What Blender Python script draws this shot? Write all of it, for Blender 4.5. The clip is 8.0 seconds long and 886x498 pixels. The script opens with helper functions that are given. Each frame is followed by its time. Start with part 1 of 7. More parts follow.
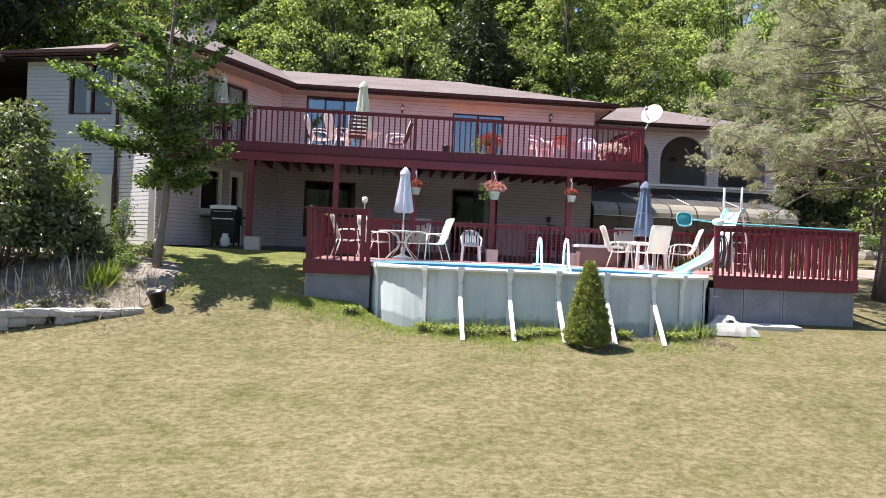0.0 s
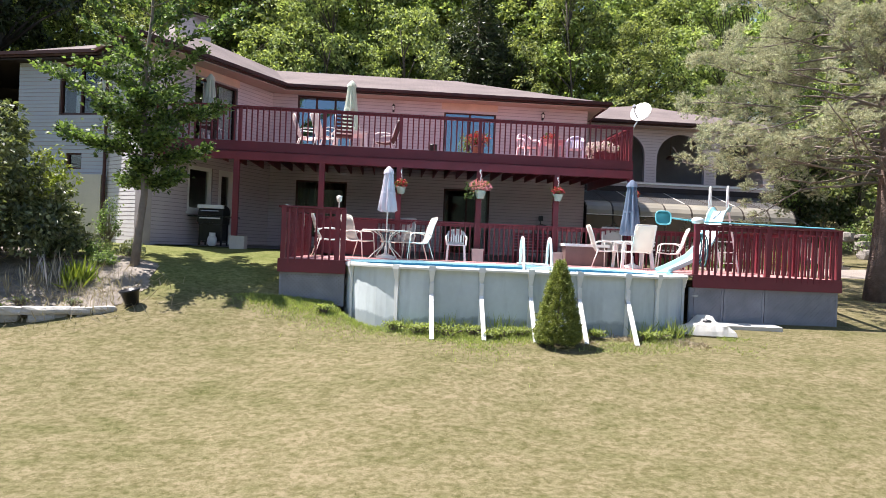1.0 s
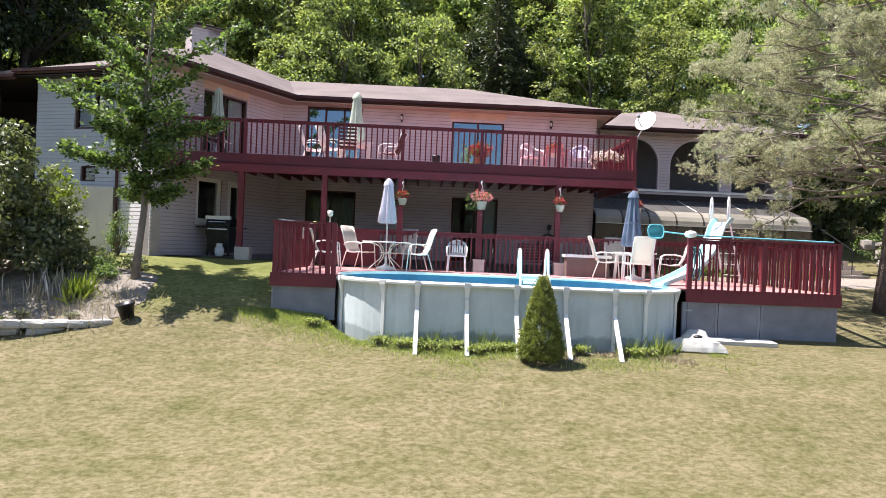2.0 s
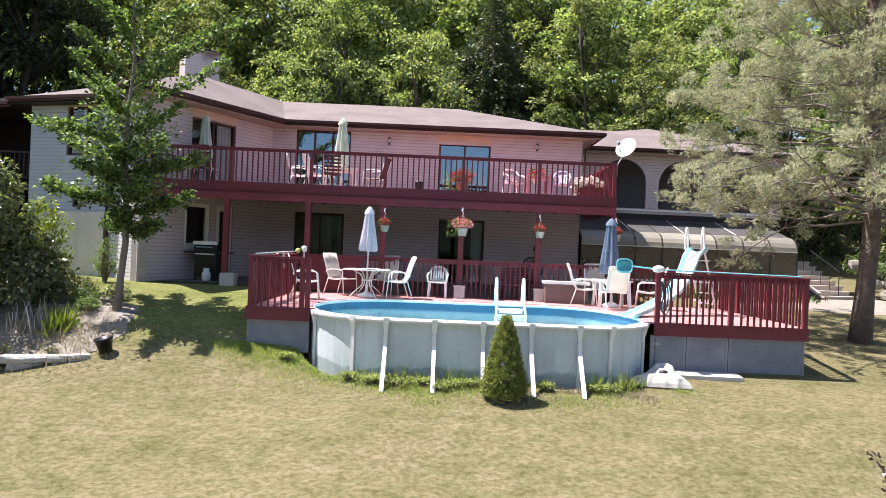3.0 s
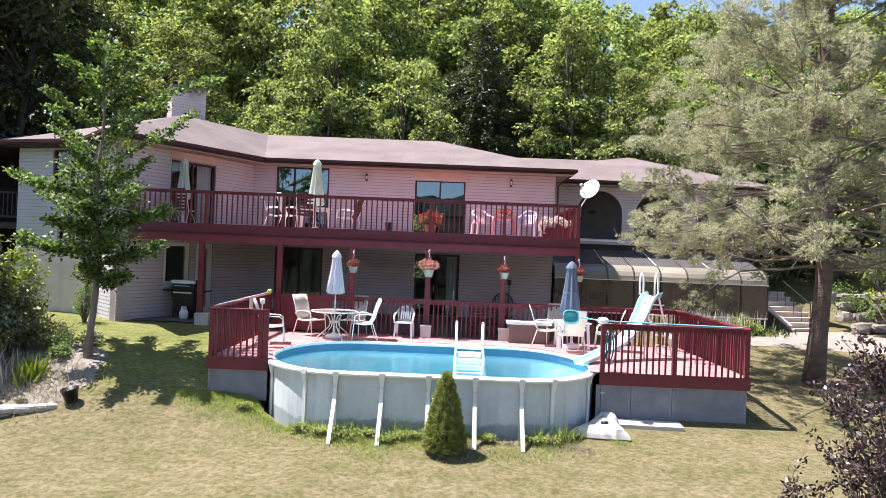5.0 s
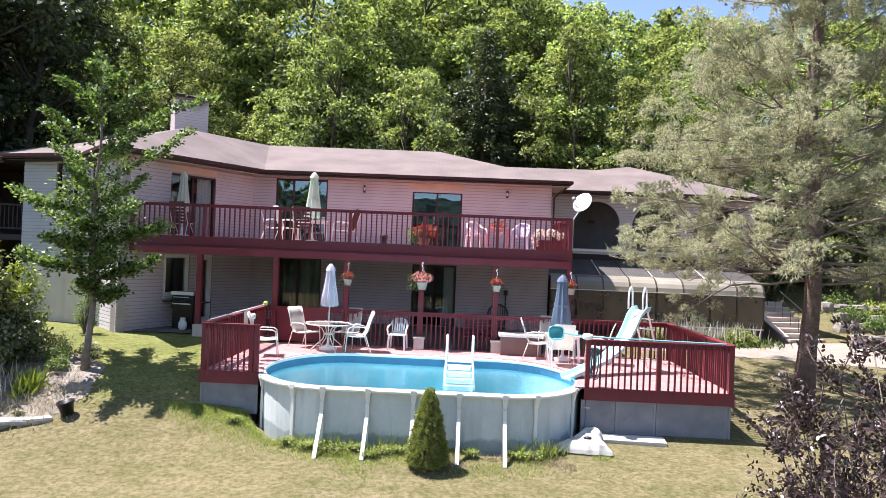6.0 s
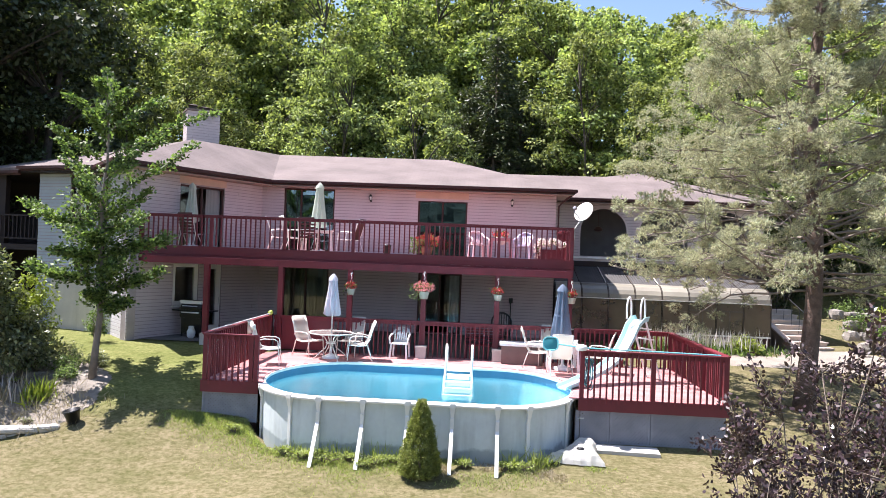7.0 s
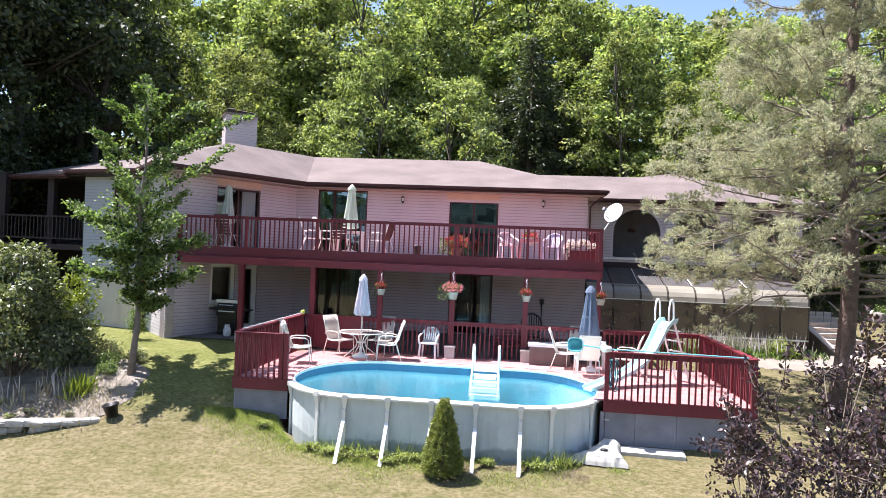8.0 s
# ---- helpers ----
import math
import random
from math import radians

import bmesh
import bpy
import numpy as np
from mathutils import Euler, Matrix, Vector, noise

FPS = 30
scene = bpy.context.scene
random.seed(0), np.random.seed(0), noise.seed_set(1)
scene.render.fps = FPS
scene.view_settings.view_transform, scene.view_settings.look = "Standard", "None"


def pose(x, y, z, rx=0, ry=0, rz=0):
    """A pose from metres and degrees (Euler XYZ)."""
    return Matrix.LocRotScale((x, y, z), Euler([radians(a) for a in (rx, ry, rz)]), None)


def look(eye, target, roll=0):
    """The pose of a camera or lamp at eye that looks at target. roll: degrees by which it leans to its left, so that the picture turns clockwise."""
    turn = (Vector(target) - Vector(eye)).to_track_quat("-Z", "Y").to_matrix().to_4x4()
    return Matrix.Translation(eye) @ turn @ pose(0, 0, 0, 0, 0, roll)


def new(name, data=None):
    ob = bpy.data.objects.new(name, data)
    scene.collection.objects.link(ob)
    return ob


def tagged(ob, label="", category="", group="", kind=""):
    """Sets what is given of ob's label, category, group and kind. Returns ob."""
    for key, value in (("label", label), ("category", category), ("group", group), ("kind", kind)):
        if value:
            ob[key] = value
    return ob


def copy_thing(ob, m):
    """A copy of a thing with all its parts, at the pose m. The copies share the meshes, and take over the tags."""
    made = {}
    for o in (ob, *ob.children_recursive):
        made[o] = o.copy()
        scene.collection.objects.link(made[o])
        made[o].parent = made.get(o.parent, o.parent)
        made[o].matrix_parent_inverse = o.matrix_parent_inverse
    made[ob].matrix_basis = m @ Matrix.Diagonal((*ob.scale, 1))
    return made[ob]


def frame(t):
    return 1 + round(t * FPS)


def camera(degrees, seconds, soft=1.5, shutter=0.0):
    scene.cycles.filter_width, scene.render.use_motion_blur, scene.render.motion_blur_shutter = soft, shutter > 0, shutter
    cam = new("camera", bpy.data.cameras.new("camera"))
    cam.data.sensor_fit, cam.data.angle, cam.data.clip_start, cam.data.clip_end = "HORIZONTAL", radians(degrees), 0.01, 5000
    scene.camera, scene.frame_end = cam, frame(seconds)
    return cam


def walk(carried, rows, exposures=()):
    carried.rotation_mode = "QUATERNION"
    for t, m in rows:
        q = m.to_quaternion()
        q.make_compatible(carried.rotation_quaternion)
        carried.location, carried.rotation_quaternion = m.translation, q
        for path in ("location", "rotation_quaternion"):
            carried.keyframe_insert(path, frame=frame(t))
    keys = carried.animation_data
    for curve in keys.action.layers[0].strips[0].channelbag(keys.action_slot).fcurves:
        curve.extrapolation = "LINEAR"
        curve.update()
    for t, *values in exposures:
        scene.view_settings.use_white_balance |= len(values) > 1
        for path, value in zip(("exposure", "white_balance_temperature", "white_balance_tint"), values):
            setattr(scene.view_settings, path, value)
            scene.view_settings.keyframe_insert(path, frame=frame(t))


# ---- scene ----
# camera and its walk
cam = camera(64.0, 8.0, soft=0.2)
PATH = [
    (0, (0.79, -0.268, 1.867), (0.983, 1.723, 1.863), 2.4),
    (0.5, (1.189, -0.272, 1.87), (1.387, 1.718, 1.866), 2.4),
    (1, (1.628, -0.279, 1.872), (1.777, 1.716, 1.867), 2.4),
    (2.5, (2.968, -0.557, 2.521), (2.996, 1.443, 2.515), 2.4),
    (3, (3.342, -0.723, 2.917), (3.361, 1.277, 2.913), 2.4),
    (3.5, (3.694, -0.878, 3.215), (3.702, 1.122, 3.216), 2.3),
    (4, (4.025, -1.031, 3.487), (4.017, 0.969, 3.492), 2.3),
    (4.5, (4.35, -1.173, 3.751), (4.328, 0.826, 3.758), 2.3),
    (5, (4.644, -1.318, 4.028), (4.624, 0.682, 4.034), 2.3),
    (6.5, (5.504, -1.671, 4.514), (5.418, 0.327, 4.525), 2.3),
    (7, (5.816, -1.765, 4.625), (5.697, 0.232, 4.638), 2.2),
    (7.5, (6.106, -1.866, 4.663), (5.928, 0.126, 4.674), 2.3),
    (8, (6.189, -1.916, 4.649), (5.955, 0.071, 4.659), 2.3),
]
EXPOSURES = [(0, 1.34, 6400, 12.5), (2.5, 1.40, 6400, 13.5), (5.0, 1.48, 6340, 15), (8.0, 1.56, 6220, 15.5)]
walk(cam, [(t, look(eye, target, roll)) for t, eye, target, roll in PATH], EXPOSURES)

# world, sun
SUN_AZ, SUN_EL = radians(167), radians(64.5)
sun_dir = Vector((math.cos(SUN_AZ) * math.cos(SUN_EL), math.sin(SUN_AZ) * math.cos(SUN_EL), math.sin(SUN_EL)))
world = bpy.data.worlds.new("world")
scene.world = world
world.use_nodes = True
wn = world.node_tree
sky = wn.nodes.new("ShaderNodeTexSky")
sky.sky_type = "NISHITA"
sky.sun_disc = False
sky.sun_elevation = SUN_EL
sky.sun_rotation = math.pi / 2 - SUN_AZ
sky.air_density, sky.dust_density, sky.ozone_density = 1.0, 0.8, 1.0
wn.links.new(sky.outputs[0], wn.nodes["Background"].inputs[0])
wn.nodes["Background"].inputs[1].default_value = 0.080
sun = new("sun", bpy.data.lights.new("sun", "SUN"))
sun.data.energy, sun.data.angle, sun.data.color = 5.0, radians(0.53), (1.0, 0.932, 0.882)
sun.matrix_world = look(sun_dir * 80, (0, 0, 0))


# materials
def mat(name, color, rough=0.6, metal=0.0, var=0.15, scale=3.0, fine=40.0, bump=0.15, dist=0.005, spec=0.5, piece=0.0, tint=None, stain=0.0, sheen=0.0):
    """Painted or mineral surface: two scales of colour variation, a fine bump, optional variation from piece to piece."""
    m = bpy.data.materials.new(name)
    m.use_nodes = True
    nt = m.node_tree
    N, L = nt.nodes, nt.links
    b = N["Principled BSDF"]
    b.inputs["Roughness"].default_value = rough
    b.inputs["Metallic"].default_value = metal
    b.inputs["Specular IOR Level"].default_value = spec
    tc = N.new("ShaderNodeTexCoord")
    n1 = N.new("ShaderNodeTexNoise"); n1.inputs["Scale"].default_value = scale; n1.inputs["Detail"].default_value = 5
    n2 = N.new("ShaderNodeTexNoise"); n2.inputs["Scale"].default_value = fine; n2.inputs["Detail"].default_value = 4
    L.new(tc.outputs["Object"], n1.inputs["Vector"]); L.new(tc.outputs["Object"], n2.inputs["Vector"])
    mix = N.new("ShaderNodeMix"); mix.data_type = "RGBA"
    dark = [c * (1 - var) for c in color]
    light = [min(1, c * (1 + var)) for c in color] if tint is None else tint
    mix.inputs["A"].default_value = (*dark, 1); mix.inputs["B"].default_value = (*light, 1)
    ramp = N.new("ShaderNodeMapRange")
    ramp.inputs["From Min"].default_value, ramp.inputs["From Max"].default_value = 0.3, 0.7
    L.new(n1.outputs["Fac"], ramp.inputs["Value"])
    add = N.new("ShaderNodeMath"); add.operation = "MULTIPLY_ADD"; add.inputs[1].default_value = 0.6
    L.new(n2.outputs["Fac"], add.inputs[0])
    half = N.new("ShaderNodeMath"); half.operation = "MULTIPLY_ADD"; half.inputs[1].default_value = 0.7; half.inputs[2].default_value = -0.15
    L.new(ramp.outputs[0], half.inputs[0]); L.new(half.outputs[0], add.inputs[2])
    L.new(add.outputs[0], mix.inputs["Factor"])
    out = mix.outputs["Result"]
    if piece:
        oi = N.new("ShaderNodeObjectInfo")
        hs = N.new("ShaderNodeHueSaturation")
        mr = N.new("ShaderNodeMapRange"); mr.inputs["To Min"].default_value = 1 - piece; mr.inputs["To Max"].default_value = 1 + piece
        L.new(oi.outputs["Random"], mr.inputs["Value"]); L.new(mr.outputs[0], hs.inputs["Value"]); L.new(out, hs.inputs["Color"])
        out = hs.outputs["Color"]
    if stain:
        n3 = N.new("ShaderNodeTexNoise"); n3.inputs["Scale"].default_value = 1.3; n3.inputs["Detail"].default_value = 8
        mp = N.new("ShaderNodeMapping"); mp.inputs["Scale"].default_value = (3, 3, 0.5)
        L.new(tc.outputs["Object"], mp.inputs[0]); L.new(mp.outputs[0], n3.inputs["Vector"])
        r3 = N.new("ShaderNodeMapRange"); r3.inputs["From Min"].default_value = 0.5; r3.inputs["From Max"].default_value = 0.75; r3.inputs["To Max"].default_value = stain
        L.new(n3.outputs["Fac"], r3.inputs["Value"])
        m3 = N.new("ShaderNodeMix"); m3.data_type = "RGBA"; m3.inputs["B"].default_value = (*[c * 0.45 for c in color], 1)
        L.new(r3.outputs[0], m3.inputs["Factor"]); L.new(out, m3.inputs["A"]); out = m3.outputs["Result"]
    L.new(out, b.inputs["Base Color"])
    if bump:
        bp = N.new("ShaderNodeBump"); bp.inputs["Strength"].default_value = bump; bp.inputs["Distance"].default_value = dist
        L.new(n2.outputs["Fac"], bp.inputs["Height"]); L.new(bp.outputs[0], b.inputs["Normal"])
    return m


def leaf_mat(name, dark, light, trans=0.35, rough=0.5, spec=0.35, obj_var=0.0, gain_rgb=(1.15, 1.25, 0.5)):
    """Leaves: colour varies from leaf to leaf, some light comes through."""
    m = bpy.data.materials.new(name)
    m.use_nodes = True
    nt = m.node_tree
    N, L = nt.nodes, nt.links
    b = N["Principled BSDF"]
    b.inputs["Roughness"].default_value = rough
    b.inputs["Specular IOR Level"].default_value = spec
    geo = N.new("ShaderNodeNewGeometry")
    mix = N.new("ShaderNodeMix"); mix.data_type = "RGBA"
    mix.inputs["A"].default_value = (*dark, 1); mix.inputs["B"].default_value = (*light, 1)
    L.new(geo.outputs["Random Per Island"], mix.inputs["Factor"])
    out = mix.outputs["Result"]
    if obj_var:
        oi = N.new("ShaderNodeObjectInfo")
        hs = N.new("ShaderNodeHueSaturation")
        mr = N.new("ShaderNodeMapRange"); mr.inputs["To Min"].default_value = 1 - obj_var; mr.inputs["To Max"].default_value = 1 + obj_var
        mh = N.new("ShaderNodeMapRange"); mh.inputs["To Min"].default_value = 0.498; mh.inputs["To Max"].default_value = 0.522
        L.new(oi.outputs["Random"], mr.inputs["Value"]); L.new(mr.outputs[0], hs.inputs["Value"])
        L.new(oi.outputs["Random"], mh.inputs["Value"]); L.new(mh.outputs[0], hs.inputs["Hue"]); L.new(out, hs.inputs["Color"])
        out = hs.outputs["Color"]
    L.new(out, b.inputs["Base Color"])
    tr = N.new("ShaderNodeBsdfTranslucent")
    gain = N.new("ShaderNodeMix"); gain.data_type = "RGBA"; gain.blend_type = "MULTIPLY"; gain.inputs["Factor"].default_value = 1
    gain.inputs["B"].default_value = (*gain_rgb, 1)
    L.new(out, gain.inputs["A"]); L.new(gain.outputs["Result"], tr.inputs["Color"])
    ms = N.new("ShaderNodeMixShader"); ms.inputs[0].default_value = trans
    L.new(b.outputs[0], ms.inputs[1]); L.new(tr.outputs[0], ms.inputs[2])
    L.new(ms.outputs[0], N["Material Output"].inputs["Surface"])
    return m


def glass_mat(name, tint=(0.85, 0.9, 0.9), rough=0.0, gloss=1.5, coat=(1, 1, 1)):
    """Thin window glass: see-through, with gloss that grows towards the edges."""
    m = bpy.data.materials.new(name)
    m.use_nodes = True
    N, L = m.node_tree.nodes, m.node_tree.links
    N.remove(N["Principled BSDF"])
    tr = N.new("ShaderNodeBsdfTransparent"); tr.inputs[0].default_value = (*tint, 1)
    gl = N.new("ShaderNodeBsdfGlossy"); gl.inputs["Color"].default_value = (*coat, 1)
    gl.inputs["Roughness"].default_value = rough
    lw = N.new("ShaderNodeLayerWeight"); lw.inputs["Blend"].default_value = 0.5
    edge = N.new("ShaderNodeMath"); edge.operation = "POWER"; edge.inputs[1].default_value = 5.0
    L.new(lw.outputs["Facing"], edge.inputs[0])
    f0 = ((gloss - 1) / (gloss + 1)) ** 2
    fr = N.new("ShaderNodeMath"); fr.operation = "MULTIPLY_ADD"; fr.inputs[1].default_value, fr.inputs[2].default_value = 1 - f0, f0
    L.new(edge.outputs[0], fr.inputs[0])
    ms = N.new("ShaderNodeMixShader")
    L.new(fr.outputs[0], ms.inputs[0]); L.new(tr.outputs[0], ms.inputs[1]); L.new(gl.outputs[0], ms.inputs[2])
    L.new(ms.outputs[0], N["Material Output"].inputs["Surface"])
    return m


def water_mat():
    m = glass_mat("pool_water", (0.72, 0.96, 0.98), 0.18, 1.33)
    N, L = m.node_tree.nodes, m.node_tree.links
    tc = N.new("ShaderNodeTexCoord")
    n = N.new("ShaderNodeTexNoise"); n.inputs["Scale"].default_value = 3.5; n.inputs["Detail"].default_value = 3
    L.new(tc.outputs["Object"], n.inputs["Vector"])
    bp = N.new("ShaderNodeBump"); bp.inputs["Strength"].default_value = 0.35; bp.inputs["Distance"].default_value = 0.03
    L.new(n.outputs["Fac"], bp.inputs["Height"])
    for node in N:
        if node.type in ("BSDF_GLOSSY", "LAYER_WEIGHT"):
            L.new(bp.outputs[0], node.inputs["Normal"])
    return m


def lawn_mat():
    """Dry summer lawn: straw and green in patches, faint mowing bands."""
    m = mat("lawn", (0.30, 0.27, 0.10), rough=0.95, var=0.3, scale=0.35, fine=9.0, bump=0.6, dist=0.03, spec=0.1)
    N, L = m.node_tree.nodes, m.node_tree.links
    b = N["Principled BSDF"]
    tc = N.new("ShaderNodeTexCoord")
    cols = []
    for sc, det, a, z, wide in ((0.55, 6, 0.34, 0.66, (0.6, 1.5, 1)), (3.2, 10, 0.36, 0.64, (0.7, 1.3, 1)), (11.0, 10, 0.42, 0.62, (0.85, 1.2, 1)), (55.0, 6, 0.35, 0.65, (1, 1, 1))):
        n = N.new("ShaderNodeTexNoise"); n.inputs["Scale"].default_value = sc; n.inputs["Detail"].default_value = det; n.inputs["Roughness"].default_value = 0.65
        mp = N.new("ShaderNodeMapping"); mp.inputs["Scale"].default_value = wide
        L.new(tc.outputs["Object"], mp.inputs[0]); L.new(mp.outputs[0], n.inputs["Vector"])
        r = N.new("ShaderNodeMapRange"); r.inputs["From Min"].default_value = a; r.inputs["From Max"].default_value = z
        L.new(n.outputs["Fac"], r.inputs["Value"]); cols.append(r)
    both = N.new("ShaderNodeMix"); both.data_type = "FLOAT"; both.inputs["Factor"].default_value = 0.5
    L.new(cols[0].outputs[0], both.inputs["A"]); L.new(cols[1].outputs[0], both.inputs["B"])
    c1 = N.new("ShaderNodeMix"); c1.data_type = "RGBA"
    c1.inputs["A"].default_value = (*LAWN_GREEN, 1); c1.inputs["B"].default_value = (*LAWN_STRAW, 1)
    L.new(both.outputs["Result"], c1.inputs["Factor"])
    c2 = c1
    for k, shade in ((2, (0.58, 0.60, 0.47)), (3, (0.64, 0.66, 0.57))):
        c = N.new("ShaderNodeMix"); c.data_type = "RGBA"; c.blend_type = "MULTIPLY"; c.inputs["B"].default_value = (*shade, 1)
        L.new(cols[k].outputs[0], c.inputs["Factor"]); L.new(c2.outputs["Result"], c.inputs["A"]); c2 = c
    # the greener strip beside the house
    xyz = N.new("ShaderNodeSeparateXYZ"); L.new(tc.outputs["Object"], xyz.inputs[0])
    fac = None
    for axis, a, z in ((0, 0.3, -0.9), (1, 13.7, 14.9)):
        r = N.new("ShaderNodeMapRange"); r.inputs["From Min"].default_value, r.inputs["From Max"].default_value = a, z
        L.new(xyz.outputs[axis], r.inputs["Value"])
        if fac is None:
            fac = r.outputs[0]
        else:
            mu = N.new("ShaderNodeMath"); mu.operation = "MULTIPLY"
            L.new(fac, mu.inputs[0]); L.new(r.outputs[0], mu.inputs[1]); fac = mu.outputs[0]
    c3 = N.new("ShaderNodeMix"); c3.data_type = "RGBA"; c3.blend_type = "MULTIPLY"; c3.inputs["B"].default_value = (1.02, 1.24, 0.80, 1)
    L.new(fac, c3.inputs["Factor"]); L.new(c2.outputs["Result"], c3.inputs["A"])
    L.new(c3.outputs["Result"], b.inputs["Base Color"])
    return m


LAWN_GREEN, LAWN_STRAW = (0.128, 0.124, 0.054), (0.258, 0.211, 0.138)
RED = mat("red_stain", (0.15, 0.017, 0.027), 0.55, var=0.22, scale=2.0, fine=30, piece=0.12, stain=0.25)
RED_PLAIN = mat("red_paint", (0.14, 0.017, 0.027), 0.5, var=0.18, scale=1.5, fine=30, stain=0.2)
DECK = mat("deck_board_stain", (0.42, 0.20, 0.195), 0.75, var=0.2, scale=1.2, fine=25, piece=0.12)
# whitish siding; the blue-grey is sky-lit shade put into the colour
SIDING = mat("shade_blue_siding", (0.40, 0.425, 0.475), 0.75, var=0.08, scale=0.9, fine=18, bump=0.3, dist=0.008)
PALEBRICK = mat("pale_painted_brick", (0.56, 0.535, 0.545), 0.8, var=0.10, scale=0.9, fine=18, bump=0.4, dist=0.01)
BRICK = mat("painted_brick", (0.55, 0.475, 0.495), 0.8, var=0.10, scale=0.9, fine=18, bump=0.4, dist=0.01)
MORTAR = mat("brick_joint", (0.36, 0.315, 0.32), 0.9, var=0.15, scale=2, fine=25)
SOOT = mat("sooty_clay", (0.055, 0.042, 0.038), 0.9, var=0.3)
TERRACE = mat("dark_paving", (0.15, 0.14, 0.135), 0.9, var=0.25, scale=2, fine=25, bump=0.4)
CREAM = mat("cream_parging", (0.54, 0.49, 0.42), 0.85, var=0.12, scale=1.5, fine=18, stain=0.25)
ROOF = mat("roof_shingle", (0.158, 0.127, 0.120), 0.9, var=0.28, scale=0.8, fine=22, bump=0.6, dist=0.01)


def shingle_rows(m):
    """Staggered shingle tabs: darker butts and tabs of uneven tone, with relief."""
    N, L = m.node_tree.nodes, m.node_tree.links
    b = N["Principled BSDF"]
    tc = N.new("ShaderNodeTexCoord")
    br = N.new("ShaderNodeTexBrick")
    br.inputs["Scale"].default_value = 1.0
    br.inputs["Brick Width"].default_value, br.inputs["Row Height"].default_value, br.inputs["Mortar Size"].default_value = 0.32, 0.15, 0.012
    br.inputs["Color1"].default_value, br.inputs["Color2"].default_value, br.inputs["Mortar"].default_value = (1, 1, 1, 1), (0.92, 0.91, 0.91, 1), (0.80, 0.79, 0.79, 1)
    L.new(tc.outputs["Object"], br.inputs["Vector"])
    old = b.inputs["Base Color"].links[0].from_socket
    mul = N.new("ShaderNodeMix"); mul.data_type = "RGBA"; mul.blend_type = "MULTIPLY"; mul.inputs["Factor"].default_value = 1
    L.new(old, mul.inputs["A"]); L.new(br.outputs["Color"], mul.inputs["B"]); L.new(mul.outputs["Result"], b.inputs["Base Color"])


shingle_rows(ROOF)
TRIM = mat("dark_brown_trim", (0.058, 0.023, 0.021), 0.55, var=0.2, spec=0.3)
SOFFIT = mat("soffit", (0.36, 0.27, 0.22), 0.7, var=0.08)
ORANGE = mat("lintel_panel", (0.58, 0.42, 0.33), 0.7, var=0.12)
WHITE = mat("white_paint", (0.80, 0.79, 0.75), 0.45, var=0.06, fine=20)
PLASTIC = mat("white_plastic", (0.82, 0.82, 0.80), 0.35, var=0.05, fine=15, bump=0.05)
FRAME = mat("cream_metal", (0.80, 0.77, 0.71), 0.35, var=0.06, bump=0.03)
SLING = leaf_mat("sling_fabric", (0.72, 0.68, 0.63), (0.77, 0.73, 0.68), 0.25, rough=0.8, spec=0.2, gain_rgb=(1.1, 1.08, 1.02))
DARK = mat("black_metal", (0.02, 0.02, 0.022), 0.35, var=0.3, metal=0.3)
STEEL = mat("steel", (0.55, 0.55, 0.55), 0.3, metal=0.9, var=0.1)
PANEL = mat("pool_panel", (0.55, 0.605, 0.61), 0.45, var=0.12, scale=1.2, fine=10, bump=0.1, piece=0.05, stain=0.45)
POOLRAIL = mat("pool_rail", (0.76, 0.76, 0.73), 0.4, var=0.08, stain=0.15)
LINERTOP = mat("liner_border", (0.035, 0.16, 0.28), 0.5, var=0.15, scale=3, fine=14, bump=0.05)
LINER = mat("pool_liner", (0.27, 0.57, 0.64), 0.5, var=0.10, scale=2, fine=12, bump=0.05)
LATTICE = mat("weathered_lattice", (0.25, 0.25, 0.28), 0.85, var=0.25, scale=3, fine=25)
BLUEFAB = leaf_mat("blue_umbrella_fabric", (0.14, 0.185, 0.27), (0.18, 0.225, 0.31), 0.3, rough=0.8, spec=0.2, gain_rgb=(1, 1, 1))
LAVFAB = leaf_mat("pale_lavender_fabric", (0.66, 0.65, 0.74), (0.70, 0.69, 0.77), 0.4, rough=0.8, spec=0.2, gain_rgb=(1, 1, 1))
GREENFAB = leaf_mat("pale_green_fabric", (0.62, 0.68, 0.58), (0.66, 0.71, 0.62), 0.4, rough=0.8, spec=0.2, gain_rgb=(1, 1, 1))
TURQ = mat("turquoise_plastic", (0.16, 0.50, 0.56), 0.35, var=0.1, bump=0.05)
SLIDE = mat("slide_plastic", (0.40, 0.70, 0.75), 0.3, var=0.06, bump=0.05)
SLIDEIN = mat("slide_inner", (0.72, 0.80, 0.80), 0.3, var=0.06, bump=0.05)
STONE = mat("garden_stone", (0.46, 0.44, 0.40), 0.9, var=0.3, scale=2, fine=14, bump=0.8, dist=0.03, piece=0.15)
CONC = mat("concrete", (0.48, 0.46, 0.42), 0.9, var=0.18, scale=2, fine=25, bump=0.4, piece=0.08)
SAND = mat("gravel_path", (0.25, 0.215, 0.18), 0.95, var=0.2, scale=2, fine=60, bump=0.8, dist=0.02)
MULCH = mat("dry_mulch", (0.245, 0.215, 0.18), 0.95, var=0.5, scale=4, fine=35, bump=1.0, dist=0.05)
WOODBARK = mat("dark_bark", (0.075, 0.062, 0.05), 0.95, var=0.35, scale=4, fine=30, bump=1.0, dist=0.03)
BARK = mat("grey_bark", (0.16, 0.13, 0.10), 0.95, var=0.35, scale=4, fine=30, bump=1.0, dist=0.03)
